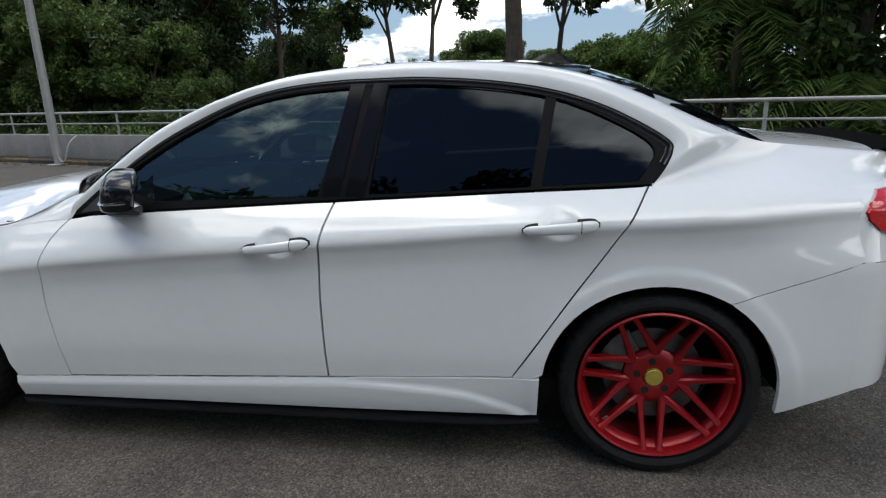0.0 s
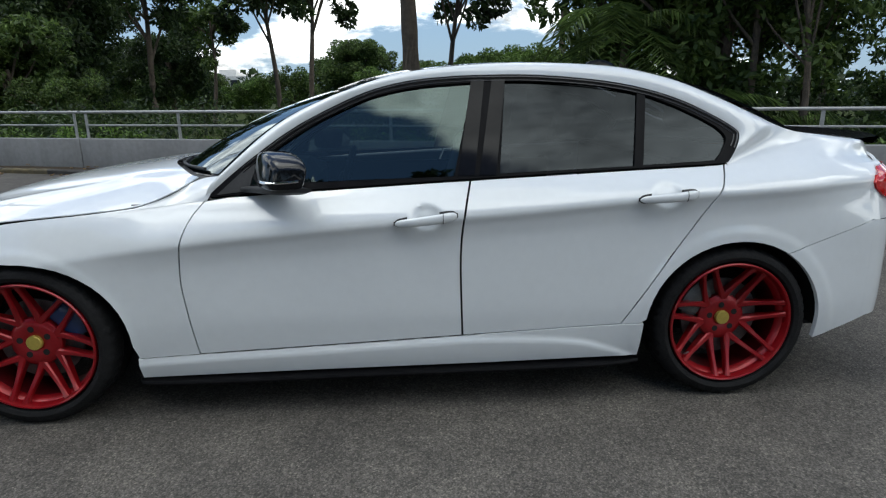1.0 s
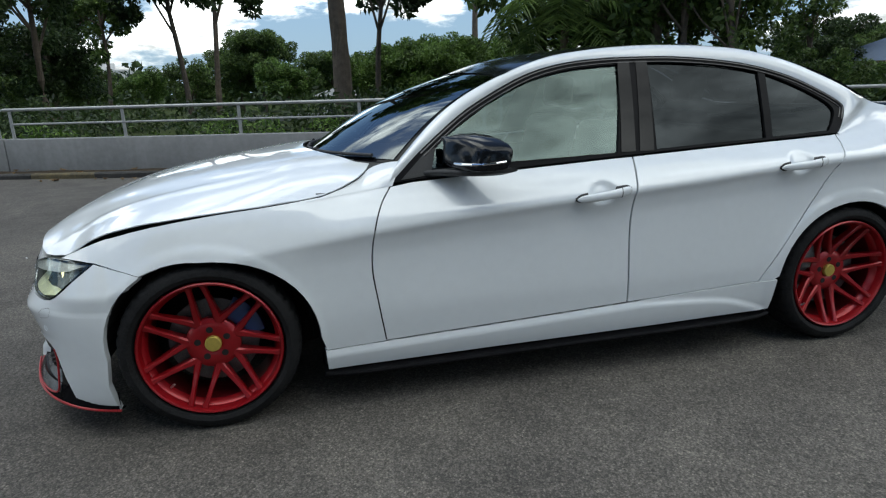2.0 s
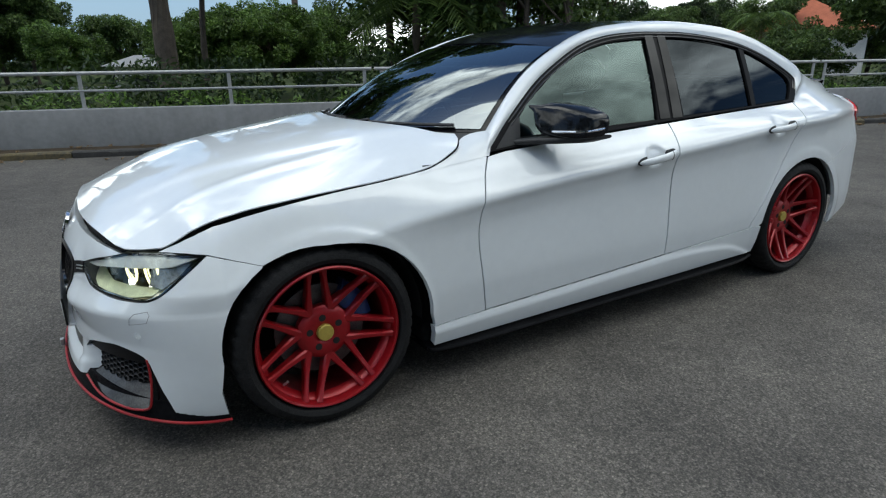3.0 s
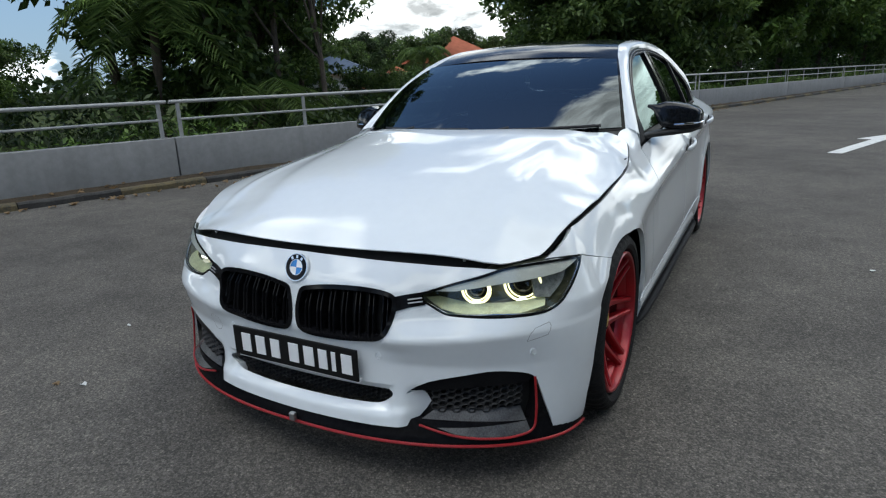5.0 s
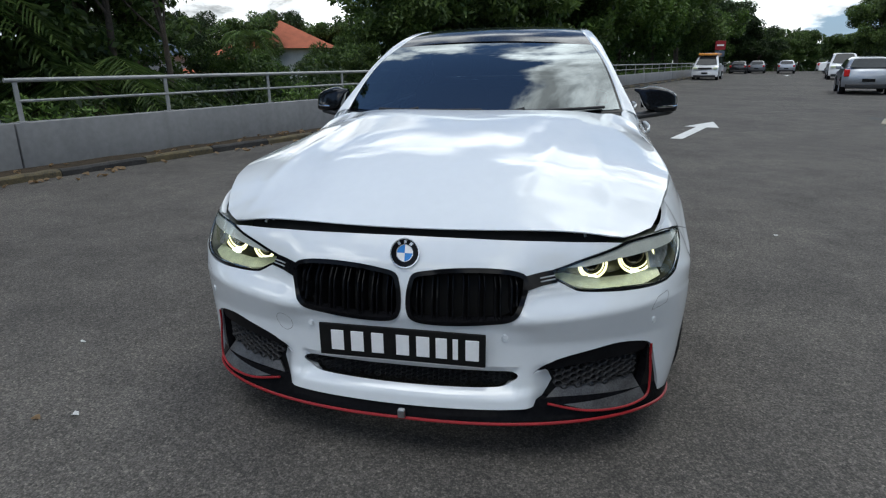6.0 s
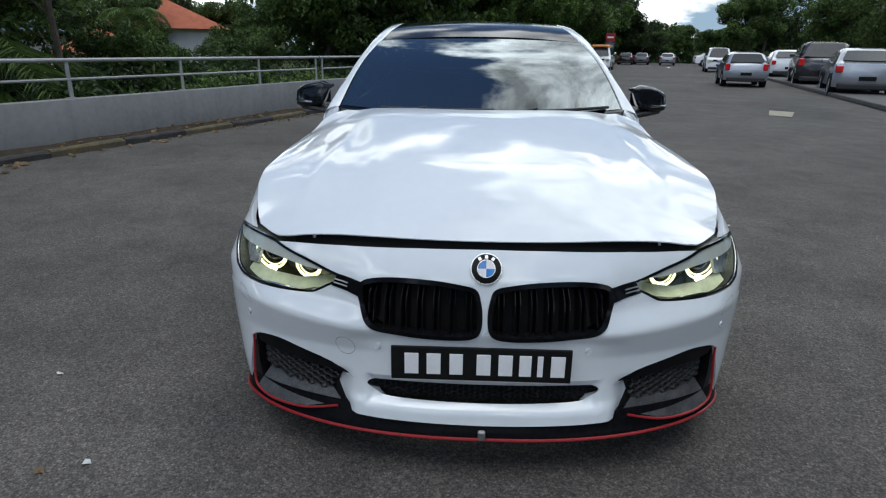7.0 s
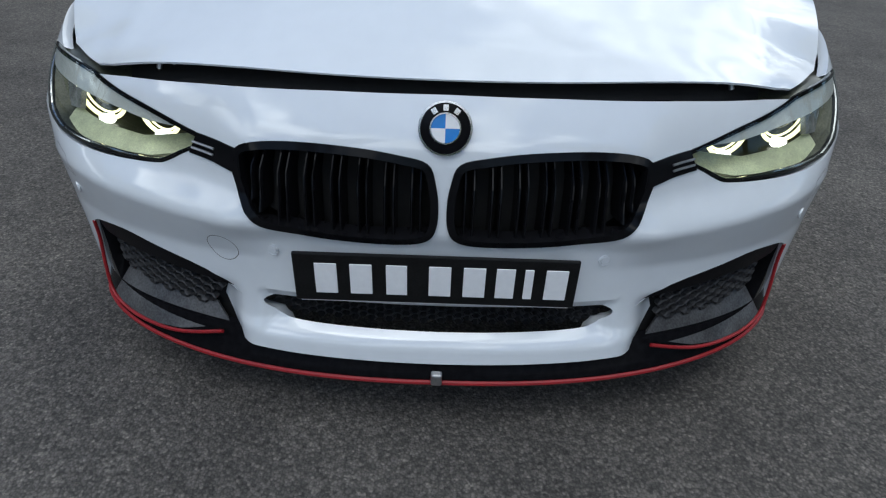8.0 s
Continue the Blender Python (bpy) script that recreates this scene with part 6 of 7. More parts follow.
def handle(x0, z0, x1, z1, door, sg):
    def at(u):
        return x0 + (x1 - x0) * u, z0 + (z1 - z0) * u

    def radius(u):
        return (0.0150 + 0.0048 * u) * (1 - abs(2 * u - 1) ** 9) ** 0.5

    def pull(name, u0, u1, mat, grow, lift, flat):
        h = []
        for i in range(17):
            u = u0 + (u1 - u0) * (0.5 - 0.5 * math.cos(math.pi * i / 16))
            x, z = at(u)
            r = max(0.001, radius(max(0.004, min(0.996, u)))) + grow
            y = side_y(x, z) + lift(u)
            h.append([Vector((x, sg * (y + flat * r * math.cos(a)), z + r * math.sin(a))) for a in [2 * math.pi * j / 12 for j in range(12)]])
        return part(name, smooth(section_loft(h), 50), mat, door)

    pull("handle", 0.0, 1.0, PAINT, 0.0, lambda u: 0.010 + 0.022 * math.sin(math.pi * min(1, max(0, u))) ** 0.6, 0.55)
    # dark gaskets round both feet, and the seam of the key cap
    pull("handle_gasket", -0.018, 0.20, BLACK_PLASTIC, 0.0036, lambda u: 0.002, 0.20)
    pull("handle_gasket", 0.72, 1.018, BLACK_PLASTIC, 0.0036, lambda u: 0.002, 0.20)
    bm = bmesh.new()
    x, z = at(0.77)
    r = radius(0.77)
    y = side_y(x, z) + 0.010 + 0.022 * math.sin(math.pi * 0.77) ** 0.6
    tube(bm, [(x, sg * (y + (0.55 * r + 0.0006) * math.cos(a)), z + (r + 0.0006) * math.sin(a)) for a in np.linspace(-1.5, 1.5, 9)], 0.0012, 5)
    part("handle_seam", bm, DARK, door)


for sg, f_door, r_door in ((-1, fd_l, rd_l), (1, fd_r, rd_r)):
    handle(0.026, 0.786, 0.262, 0.812, f_door, sg)
    handle(0.968, 0.858, 1.196, 0.876, r_door, sg)

# cowl below the windscreen, and wipers
bm = bmesh.new()
rows = []
for a in np.linspace(-1.0, 1.0, 25):
    p = screen(a, 0.05)
    y = 0.66 * a
    rx = bonnet_rear(0.66 * a)
    f = bonnet(rx - 0.03, y) - Vector((0, 0, 0.030))
    rows.append([bm.verts.new(v) for v in (f, f.lerp(p, 0.5) - Vector((0, 0, 0.012)), p - Vector((0, 0, 0.010)))])
for a, b in zip(rows, rows[1:]):
    for i in range(2):
        bm.faces.new((a[i], b[i], b[i + 1], a[i + 1]))
bmesh.ops.recalc_face_normals(bm, faces=bm.faces)
part("cowl", smooth(bm), BLACK_PLASTIC, car, "black plastic cowl")
for a0, a1, b1 in ((0.72, -0.02, 0.030), (0.10, -0.80, 0.026)):
    wiper = empty("wiper")
    wiper.parent = car
    bm = bmesh.new()
    tube(bm, [screen(a0, -0.015) + Vector((-0.02, 0, 0.006)), screen((a0 + a1) / 2 + 0.1, 0.0) + Vector((-0.010, 0, 0.016)), screen((a0 + a1) / 2, 0.024) + Vector((-0.008, 0, 0.019))], 0.0075, 8)
    part("arm", smooth(bm), BLACK_PLASTIC, wiper)
    bm = bmesh.new()
    tube(bm, [screen(a0 - 0.06 + (a1 - a0) * i / 12, 0.016 + (b1 - 0.016) * i / 12) + Vector((-0.006, 0, 0.011)) for i in range(13)], 0.007, 8)
    part("blade", smooth(bm), BLACK_PLASTIC, wiper)
# shark-fin aerial
rows = []
for i in range(9):
    u = i / 8
    h = 0.062 * math.sin(math.pi * min(1, u ** 0.75)) ** 0.7 * (0.35 + 0.65 * u) + 0.004
    x = 0.98 + 0.19 * u
    z0 = roof(x, 0).z - 0.004
    rows.append([Vector((x, 0.030 * (1 - (k / 6) ** 1.5) * s * (0.5 + 0.5 * math.sin(math.pi * (0.15 + 0.8 * u))), z0 + h * k / 6)) for s, k in ((-1, 0), (-1, 2), (-1, 4), (0, 6), (1, 4), (1, 2), (1, 0))])
part("aerial_fin", smooth(section_loft(rows), 60), GLOSS_BLACK, car, "black shark-fin aerial")

# ---- inside the car ----
bm = bmesh.new()
rows = []
for y in np.linspace(-0.66, 0.66, 15):
    hump = 0.035 * math.exp(-(((y - 0.36) / 0.16) ** 2))
    rows.append([bm.verts.new(v) for v in ((-0.86, y, 0.90), (-0.62, y, 0.915 + hump * 0.3), (-0.46, y, 0.90 + hump), (-0.40, y, 0.84), (-0.42, y, 0.55))])
for a, b in zip(rows, rows[1:]):
    for i in range(4):
        bm.faces.new((a[i], b[i], b[i + 1], a[i + 1]))
part("dashboard", smooth(bm, 50), FABRIC, car, "black dashboard")
bm = bmesh.new()
pts = [Vector((-0.26 + 0.05 * math.sin(a), 0.36 + 0.185 * math.cos(a), 0.80 + 0.175 * math.sin(a))) for a in np.linspace(0, 2 * math.pi, 32, endpoint=False)]
sw = part("steering_wheel", loop_tube(pts, 0.014), FABRIC, car, "black steering wheel")
bm = bmesh.new()
box(bm, (-0.30, 0.29, 0.76), (-0.25, 0.43, 0.84), 0.02)
for dy in (-0.17, 0.17):
    tube(bm, [(-0.27, 0.36, 0.80), (-0.26, 0.36 + dy, 0.80)], 0.014, 6)
part("wheel_boss", smooth(bm), FABRIC, sw)


def seat(x, y):
    s = empty("seat")
    s.parent = car
    s.matrix_basis = pose(x, y, 0.30)
    bm = bmesh.new()
    box(bm, (-0.27, -0.25, 0.0), (0.25, 0.25, 0.22), 0.06, seg=3)
    part("cushion", smooth(bm, 50), FABRIC, s)
    bm = bmesh.new()
    box(bm, (-0.06, -0.25, 0.0), (0.09, 0.25, 0.62), 0.06, pose(0.25, 0, 0.15, 0, 14), seg=3)
    part("backrest", smooth(bm, 50), FABRIC, s)
    bm = bmesh.new()
    box(bm, (-0.05, -0.13, 0.0), (0.05, 0.13, 0.17), 0.04, pose(0.43, 0, 0.80, 0, 10), seg=3)
    part("headrest", smooth(bm, 50), FABRIC, s)


for x, y in ((0.05, -0.36), (0.05, 0.36), (0.92, -0.36), (0.92, 0.36)):
    seat(x, y)
bm = bmesh.new()
box(bm, (-0.30, -0.11, 1.205), (-0.27, 0.11, 1.260), 0.012)
part("inside_mirror", smooth(bm, 50), BLACK_PLASTIC, car, "black inside mirror")
bm = bmesh.new()
box(bm, (0.05, -0.42, 1.305), (1.05, 0.42, 1.315), 0.003)
part("headlining", bm, FABRIC, car, "dark headlining")
bm = bmesh.new()
box(bm, (1.15, -0.60, 0.30), (1.20, 0.60, 0.98), 0.02)
box(bm, (1.20, -0.62, 0.95), (1.75, 0.62, 0.985), 0.01)
part("rear_shelf", bm, FABRIC, car, "dark rear shelf")

# ---- trees and shrubs ----
def leaf_cloud(rnd, blobs, per, size, long=2.4, droop=0.3):
    """Many small leaves scattered through clumps (centre, radius): one mesh of folded quads."""
    total = sum(max(4, int(per * b[1] ** 2)) for b in blobs)
    gen = np.random.RandomState(rnd.randrange(10 ** 6))
    cen = np.concatenate([np.repeat(np.array([[*b[0]]]), max(4, int(per * b[1] ** 2)), 0) for b in blobs])
    rad = np.concatenate([np.repeat(b[1], max(4, int(per * b[1] ** 2))) for b in blobs])
    d = gen.normal(size=(total, 3))
    d /= np.linalg.norm(d, axis=1)[:, None]
    p = cen + d * (rad * gen.uniform(0.35, 1.05, total) ** 0.6)[:, None] * np.array([1, 1, 0.75])
    ax = gen.normal(size=(total, 3)) + d * 0.8
    ax[:, 2] -= droop
    ax /= np.linalg.norm(ax, axis=1)[:, None]
    sd = np.cross(ax, gen.normal(size=(total, 3)) + np.array([0, 0, 1.2]))
    sd /= np.linalg.norm(sd, axis=1)[:, None] + 1e-6
    nrm = np.cross(sd, ax)
    s = size * gen.uniform(0.6, 1.35, total)[:, None]
    tip, base = p + ax * s * long / 2, p - ax * s * long / 2
    l, r = p + sd * s / 2 + nrm * s * 0.12, p - sd * s / 2 + nrm * s * 0.12
    v = np.stack([base, r, tip, l], 1).reshape(-1, 3)
    me = bpy.data.meshes.new("crown")
    me.vertices.add(len(v))
    me.vertices.foreach_set("co", v.ravel())
    me.loops.add(total * 4)
    me.loops.foreach_set("vertex_index", np.arange(total * 4, dtype=np.int32))
    me.polygons.add(total)
    me.polygons.foreach_set("loop_start", np.arange(0, total * 4, 4, dtype=np.int32))
    me.update(calc_edges=True)
    return me


def tree_parts(seed, height, trunk_r, crown_lo, crown_r, lean=0.0, per=260, leaf=0.10, mat=LEAF, clumps=26, forks=5, flat=0.8, bare=False):
    """Trunk with limbs, and a crown of leaf clumps with gaps, as two meshes."""
    rnd = random.Random(seed)
    bm = bmesh.new()
    top = crown_lo + (height - crown_lo) * 0.6
    spine = []
    for i in range(9):
        u = i / 8
        spine.append(Vector((lean * u * top + 0.10 * math.sin(u * 5 + seed), 0.10 * math.sin(u * 4 + seed * 2), u * top)))
    tube(bm, spine, trunk_r, 12, trunk_r * 0.42)
    tube(bm, [spine[0] - Vector((0, 0, 0.5)), spine[0] + Vector((0, 0, 0.25))], trunk_r * 1.5, 12, trunk_r * 1.02)
    blobs = []
    for k in range(forks):
        a = 2 * math.pi * (k + rnd.random() * 0.7) / forks
        st = spine[rnd.randrange(4, 8)]
        if not bare:
            st = st.copy()
            st.z = max(st.z, crown_lo * 0.85)
        out = crown_r * rnd.uniform(0.55, 0.95)
        end = st + Vector((math.cos(a) * out, math.sin(a) * out, (height - st.z) * rnd.uniform(0.35, 0.85)))
        mid = st.lerp(end, 0.5) + Vector((rnd.uniform(-0.3, 0.3), rnd.uniform(-0.3, 0.3), rnd.uniform(-0.1, 0.5)))
        limb = spline([st, mid, end], 5)
        tube(bm, limb, trunk_r * 0.38, 7, trunk_r * 0.08)
        for q in limb[5:]:
            if rnd.random() < 0.7:
                tw = q + Vector((rnd.uniform(-1, 1), rnd.uniform(-1, 1), rnd.uniform(0, 0.9))) * crown_r * 0.35
                tube(bm, [q, q.lerp(tw, 0.5) + Vector((0, 0, 0.08)), tw], trunk_r * 0.12, 5, trunk_r * 0.03)
                blobs.append((tw, crown_r * rnd.uniform(0.16, 0.30)))
        blobs.append((end, crown_r * rnd.uniform(0.22, 0.36)))
    c = Vector((spine[-1].x, spine[-1].y, (crown_lo + height) / 2))
    for k in range(clumps):
        d = Vector((rnd.gauss(0, 1), rnd.gauss(0, 1), rnd.gauss(0, 1))).normalized()
        d *= rnd.uniform(0.45, 1.0)
        p = c + Vector((d.x * crown_r, d.y * crown_r, d.z * (height - crown_lo) / 2 * flat))
        blobs.append((p, crown_r * rnd.uniform(0.16, 0.34)))
    me = bpy.data.meshes.new("trunk")
    smooth(bm, 60).to_mesh(me)
    bm.free()
    me.materials.append(BARK)
    cr = leaf_cloud(rnd, blobs, per, leaf)
    cr.materials.append(mat)
    return me, cr


def tree(x, y, z, meshes, turn=0.0, size=1.0, label="tall broad-leaved tree with a bare trunk", group="trees behind the wall"):
    t = empty("tree", Matrix.Translation((x, y, z)) @ Matrix.Rotation(radians(turn), 4, "Z") @ Matrix.Diagonal((size, size, size, 1)), label=label, category="tree", group=group)
    part("trunk", meshes[0], None, t)
    part("crown", meshes[1], None, t)
    return t


TALL = tree_parts(1, 13, 0.30, 4.9, 3.4, 0.0, 330, 0.15, LEAF, 26)
TALL2 = tree_parts(2, 12, 0.22, 4.8, 2.8, 0.10, 330, 0.14, LEAF_DARK, 22)
SLIM = tree_parts(3, 10, 0.16, 3.6, 2.2, 0.05, 330, 0.13, LEAF, 16, 6)
ROUND_DARK = tree_parts(24, 8.5, 0.25, 1.4, 3.4, 0.0, 480, 0.115, LEAF_DARK, 44)
ROUND = tree_parts(4, 8.5, 0.25, 1.4, 3.4, 0.0, 560, 0.115, LEAF, 44)
BUSHY = tree_parts(5, 6.0, 0.16, 0.5, 2.6, 0.0, 620, 0.10, LEAF, 40)
LIGHT = tree_parts(6, 6.5, 0.16, 0.6, 3.0, 0.0, 620, 0.10, LEAF_BRIGHT, 44)
SPINDLE = tree_parts(11, 7.6, 0.12, 3.1, 1.55, 0.03, 520, 0.12, LEAF, 18, 6)
SPINDLE2 = tree_parts(12, 8.2, 0.13, 3.3, 1.9, -0.06, 480, 0.13, LEAF_DARK, 16, 7)
AIRY = tree_parts(15, 7.5, 0.08, 1.5, 1.6, 0.04, 480, 0.08, LEAF, 17, 7)
COLUMN = tree_parts(14, 7.5, 0.10, 0.9, 1.35, 0.02, 1000, 0.072, LEAF, 30, 6)
SPREAD = tree_parts(13, 9.5, 0.17, 3.5, 2.5, 0.07, 330, 0.13, LEAF_DARK, 13, 7)

tree(0.34, 15.0, -0.6, TALL, 20)
tree(-10.4, 24.7, -0.8, SPREAD, 150)
tree(-5.3, 25.1, -0.8, SPINDLE2, 40, 1.1)
tree(-4.7, 30.7, -0.8, SPINDLE2, 250, 1.35)
tree(-10.1, 31.6, -0.8, SPINDLE, 20, 1.05)
tree(-16.3, 42.8, -1.3, ROUND_DARK, 120, 1.02, "dark rounded leafy tree in the gardens beyond")
tree(-3.7, 63.0, -0.5, ROUND, 33, 0.95)
tree(7.9, 26.4, -0.8, SLIM, 70, 1.25)
tree(-13.4, 22.1, -0.8, SPREAD, 10, 1.0)
tree(-14.5, 19.5, -0.8, SPREAD, 120, 0.9)
tree(1.6, 16.5, -0.6, SPINDLE2, 160, 0.88)


def at_wall(x, y, *a, **k):
    p = wp(x, y)
    return tree(p.x, p.y, -0.6, *a, **k)


for k, (x, y, m, size) in enumerate([
    (-11.4, 5.0, BUSHY, 0.42), (-13.4, 5.5, BUSHY, 0.72), (-14.6, 8, ROUND_DARK, 0.72), (-15.8, 5.0, ROUND, 0.60), (-17.4, 5.4, BUSHY, 0.9), (-17.5, 9.5, ROUND_DARK, 0.86), (-19.5, 8, ROUND_DARK, 0.8), (-20, 5, BUSHY, 0.85), (-22, 8, ROUND_DARK, 0.85), (-23, 6, ROUND, 0.7), (-27, 6, ROUND, 0.7), (-33, 8, ROUND, 0.8),
    (3.0, 6.0, SLIM, 0.75), (3.9, 7.5, AIRY, 1.0), (4.7, 5.0, BUSHY, 0.9), (5.6, 7.5, AIRY, 1.15), (5.9, 5.2, SPREAD, 0.75), (6.6, 8.5, AIRY, 1.1), (6.4, 3.4, AIRY, 0.9), (5.6, 3.9, AIRY, 1.05), (5.4, 5.8, COLUMN, 1.0), (6.9, 5.0, COLUMN, 0.8), (5.0, 4.4, TALL2, 0.7), (4.6, 9.5, AIRY, 1.2), (9.2, 12.0, COLUMN, 1.1), (11.8, 12.0, COLUMN, 1.05), (8.8, 4.6, BUSHY, 0.36), (10.5, 5.5, LIGHT, 0.34), (12.5, 4.6, BUSHY, 0.36), (14.2, 5.4, BUSHY, 0.42),
    (17.3, 4.4, ROUND, 0.72), (19.2, 4.0, ROUND, 0.9), (21.0, 6.5, ROUND, 1.1), (22.2, 4.2, BUSHY, 1.3), (25, 5, LIGHT, 1.25), (29, 4.6, LIGHT, 1.4), (33, 5.0, ROUND, 1.1), (37.5, 4.6, LIGHT, 1.4), (42, 6, LIGHT, 1.5), (47, 5, LIGHT, 1.4), (52, 6, ROUND, 1.2), (58, 5, LIGHT, 1.5), (64, 4, ROUND, 1.2), (70, 3, LIGHT, 1.3)]):
    at_wall(x, y, m, 47 * k, size, label="dense leafy tree behind the railing")
# lower trees and bushes in the open stretch
for k, (az, d, m, size, z) in enumerate([
    (-24, 48, ROUND, 0.75, -1.5), (-20, 60, ROUND, 0.9, -2), (-16, 52, BUSHY, 0.85, -1.5), (-12, 64, LIGHT, 0.8, -1.5), (-8, 50, BUSHY, 0.8, -1.5), (-4, 66, ROUND, 0.95, -2), (0, 55, LIGHT, 0.8, -1.2), (4, 62, ROUND, 0.85, -2), (8, 52, BUSHY, 0.85, -1.5), (12, 58, ROUND, 0.9, -2),
    (9.5, 26, LIGHT, 0.62, -0.8), (12.5, 27, LIGHT, 0.66, -0.8), (15.5, 25, LIGHT, 0.62, -0.8), (18.5, 27, LIGHT, 0.66, -0.8), (22, 29, BUSHY, 0.7, -0.8),
    (46, 46, ROUND_DARK, 0.72, -1.4), (50, 50, ROUND, 0.70, -1.4), (54, 58, ROUND_DARK, 0.82, -1.6), (58, 54, BUSHY, 1.05, -1.2), (62, 60, ROUND_DARK, 0.84, -1.4), (66, 62, ROUND, 0.85, -1.6), (69, 56, BUSHY, 1.0, -1.0)]):
    tree(-1.5 + d * math.sin(radians(az)), -2 + d * math.cos(radians(az)), z, m, 53 * k, size, "rounded leafy tree in the gardens beyond")


# tall trees that close the lane's far end
for k, (x, y, size) in enumerate(((72.0, -14.0, 0.98), (74.0, -17.2, 1.04), (72.5, -20.6, 0.66), (71.0, -34.0, 1.05))):
    tree(x, y, -1.0, ROUND_DARK, 61 * k, size, "dark leafy tree at the far end of the lane")


def palm_parts(seed, height, fronds=20, length=2.4):
    """A slim palm: ringed trunk and arching fronds of narrow leaflets."""
    rnd = random.Random(seed)
    bm = bmesh.new()
    top = Vector((0.15, 0.05, height))
    tube(bm, [(0, 0, -0.3), (0.03, 0.0, height * 0.35), (0.09, 0.03, height * 0.7), top], 0.13, 12, 0.085)
    me = bpy.data.meshes.new("trunk")
    smooth(bm, 60).to_mesh(me)
    bm.free()
    me.materials.append(BARK)
    verts, faces = [], []
    for k in range(fronds):
        a = 2 * math.pi * k / fronds + rnd.uniform(-0.2, 0.2)
        rise = rnd.uniform(-0.25, 1.1)
        d = Vector((math.cos(a), math.sin(a), 0))
        sd = Vector((-math.sin(a), math.cos(a), 0))
        for i in range(34):
            u = (i + 1) / 34
            p = top + d * length * u * (1 - 0.15 * u) + Vector((0, 0, length * (rise * u - (0.75 + rise * 0.6) * u * u)))
            ll = 0.55 * length * 0.42 * math.sin(math.pi * min(0.97, 0.12 + u * 0.85)) + 0.06
            for sg in (-1, 1):
                e = p + sd * sg * ll * 0.85 + d * ll * 0.45 - Vector((0, 0, ll * rnd.uniform(0.25, 0.75)))
                w = (d * 0.022)
                n0 = len(verts)
                verts += [p - w, p + w, (p + e) / 2 + w + Vector((0, 0, 0.03)), e, (p + e) / 2 - w + Vector((0, 0, 0.03))]
                faces.append((n0, n0 + 1, n0 + 2, n0 + 3, n0 + 4))
    cr = bpy.data.meshes.new("crown")
    cr.from_pydata(verts, [], faces)
    cr.materials.append(LEAF)
    return me, cr


PALM, PALM2 = palm_parts(1, 3.4), palm_parts(2, 2.2, 18, 2.8)
for x, y, m, size in ((3.3, 4.4, PALM, 0.9), (4.9, 3.4, PALM2, 0.75), (6.2, 3.4, PALM2, 0.6)):
    at_wall(x, y, m, 77 * x, size, label="palm with long arching fronds behind the railing")
tree(37.5, 22.0, -0.8, PALM, 30, 1.15, "palm standing by the tiled houses")
for k, (x, y, m, size) in enumerate(((44, 34, ROUND, 0.72), (38, 33, ROUND, 0.66), (48, 35, ROUND, 0.75), (41, 24, BUSHY, 0.5), (57, 31, ROUND, 0.8), (34, 34, BUSHY, 0.8), (52, 38, ROUND, 0.85))):
    tree(x, y, -0.8, m, 83 * k, size, "leafy tree among the tiled houses")
# trees behind the parked cars
for k, (x, y, m, size) in enumerate(((24, -24, ROUND, 1.0), (31, -25, ROUND, 1.0), (38, -27, BUSHY, 1.0), (45, -28, ROUND, 0.72), (52, -31, ROUND, 0.72), (60, -36, LIGHT, 0.7), (66, -30, ROUND, 0.95), (78, -24, ROUND, 0.5), (80, -14, BUSHY, 0.8), (74, -20, BUSHY, 0.7), (82, -32, ROUND, 0.55), (86, -28, BUSHY, 0.8), (86, -9, ROUND, 1.15), (87, -15, ROUND, 1.0), (88, -20, ROUND, 0.85), (88, -25, ROUND, 0.7), (89, -30, ROUND, 0.65), (86, -36, ROUND, 0.6), (92, -12, BUSHY, 1.1), (92, -23, BUSHY, 0.85), (80, -37, BUSHY, 0.8), (74, -39, BUSHY, 0.8))):
    tree(x, y, -0.2, m, 71 * k, size, "leafy tree behind the parked cars", "trees behind the parked cars")
# low growth straight behind the wall: fresh green in front, darker leaves behind painting shade
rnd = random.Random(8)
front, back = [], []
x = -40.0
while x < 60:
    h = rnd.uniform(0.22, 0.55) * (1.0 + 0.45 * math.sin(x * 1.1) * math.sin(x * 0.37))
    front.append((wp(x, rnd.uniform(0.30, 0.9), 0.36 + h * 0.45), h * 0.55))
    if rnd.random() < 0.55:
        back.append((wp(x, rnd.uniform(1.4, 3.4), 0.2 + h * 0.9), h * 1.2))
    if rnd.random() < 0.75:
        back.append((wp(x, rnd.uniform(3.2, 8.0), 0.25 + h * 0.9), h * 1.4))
    x += rnd.uniform(0.20, 0.42)
for blobs, per, leaf, mat, word in ((front, 1500, 0.036, LEAF_BRIGHT, "fresh green low shrubs growing along the wall"), (back, 640, 0.055, LEAF_DARK, "undergrowth with darkened leaves as shade behind the shrubs")):
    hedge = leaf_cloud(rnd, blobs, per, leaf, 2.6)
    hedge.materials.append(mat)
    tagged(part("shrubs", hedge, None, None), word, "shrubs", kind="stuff")
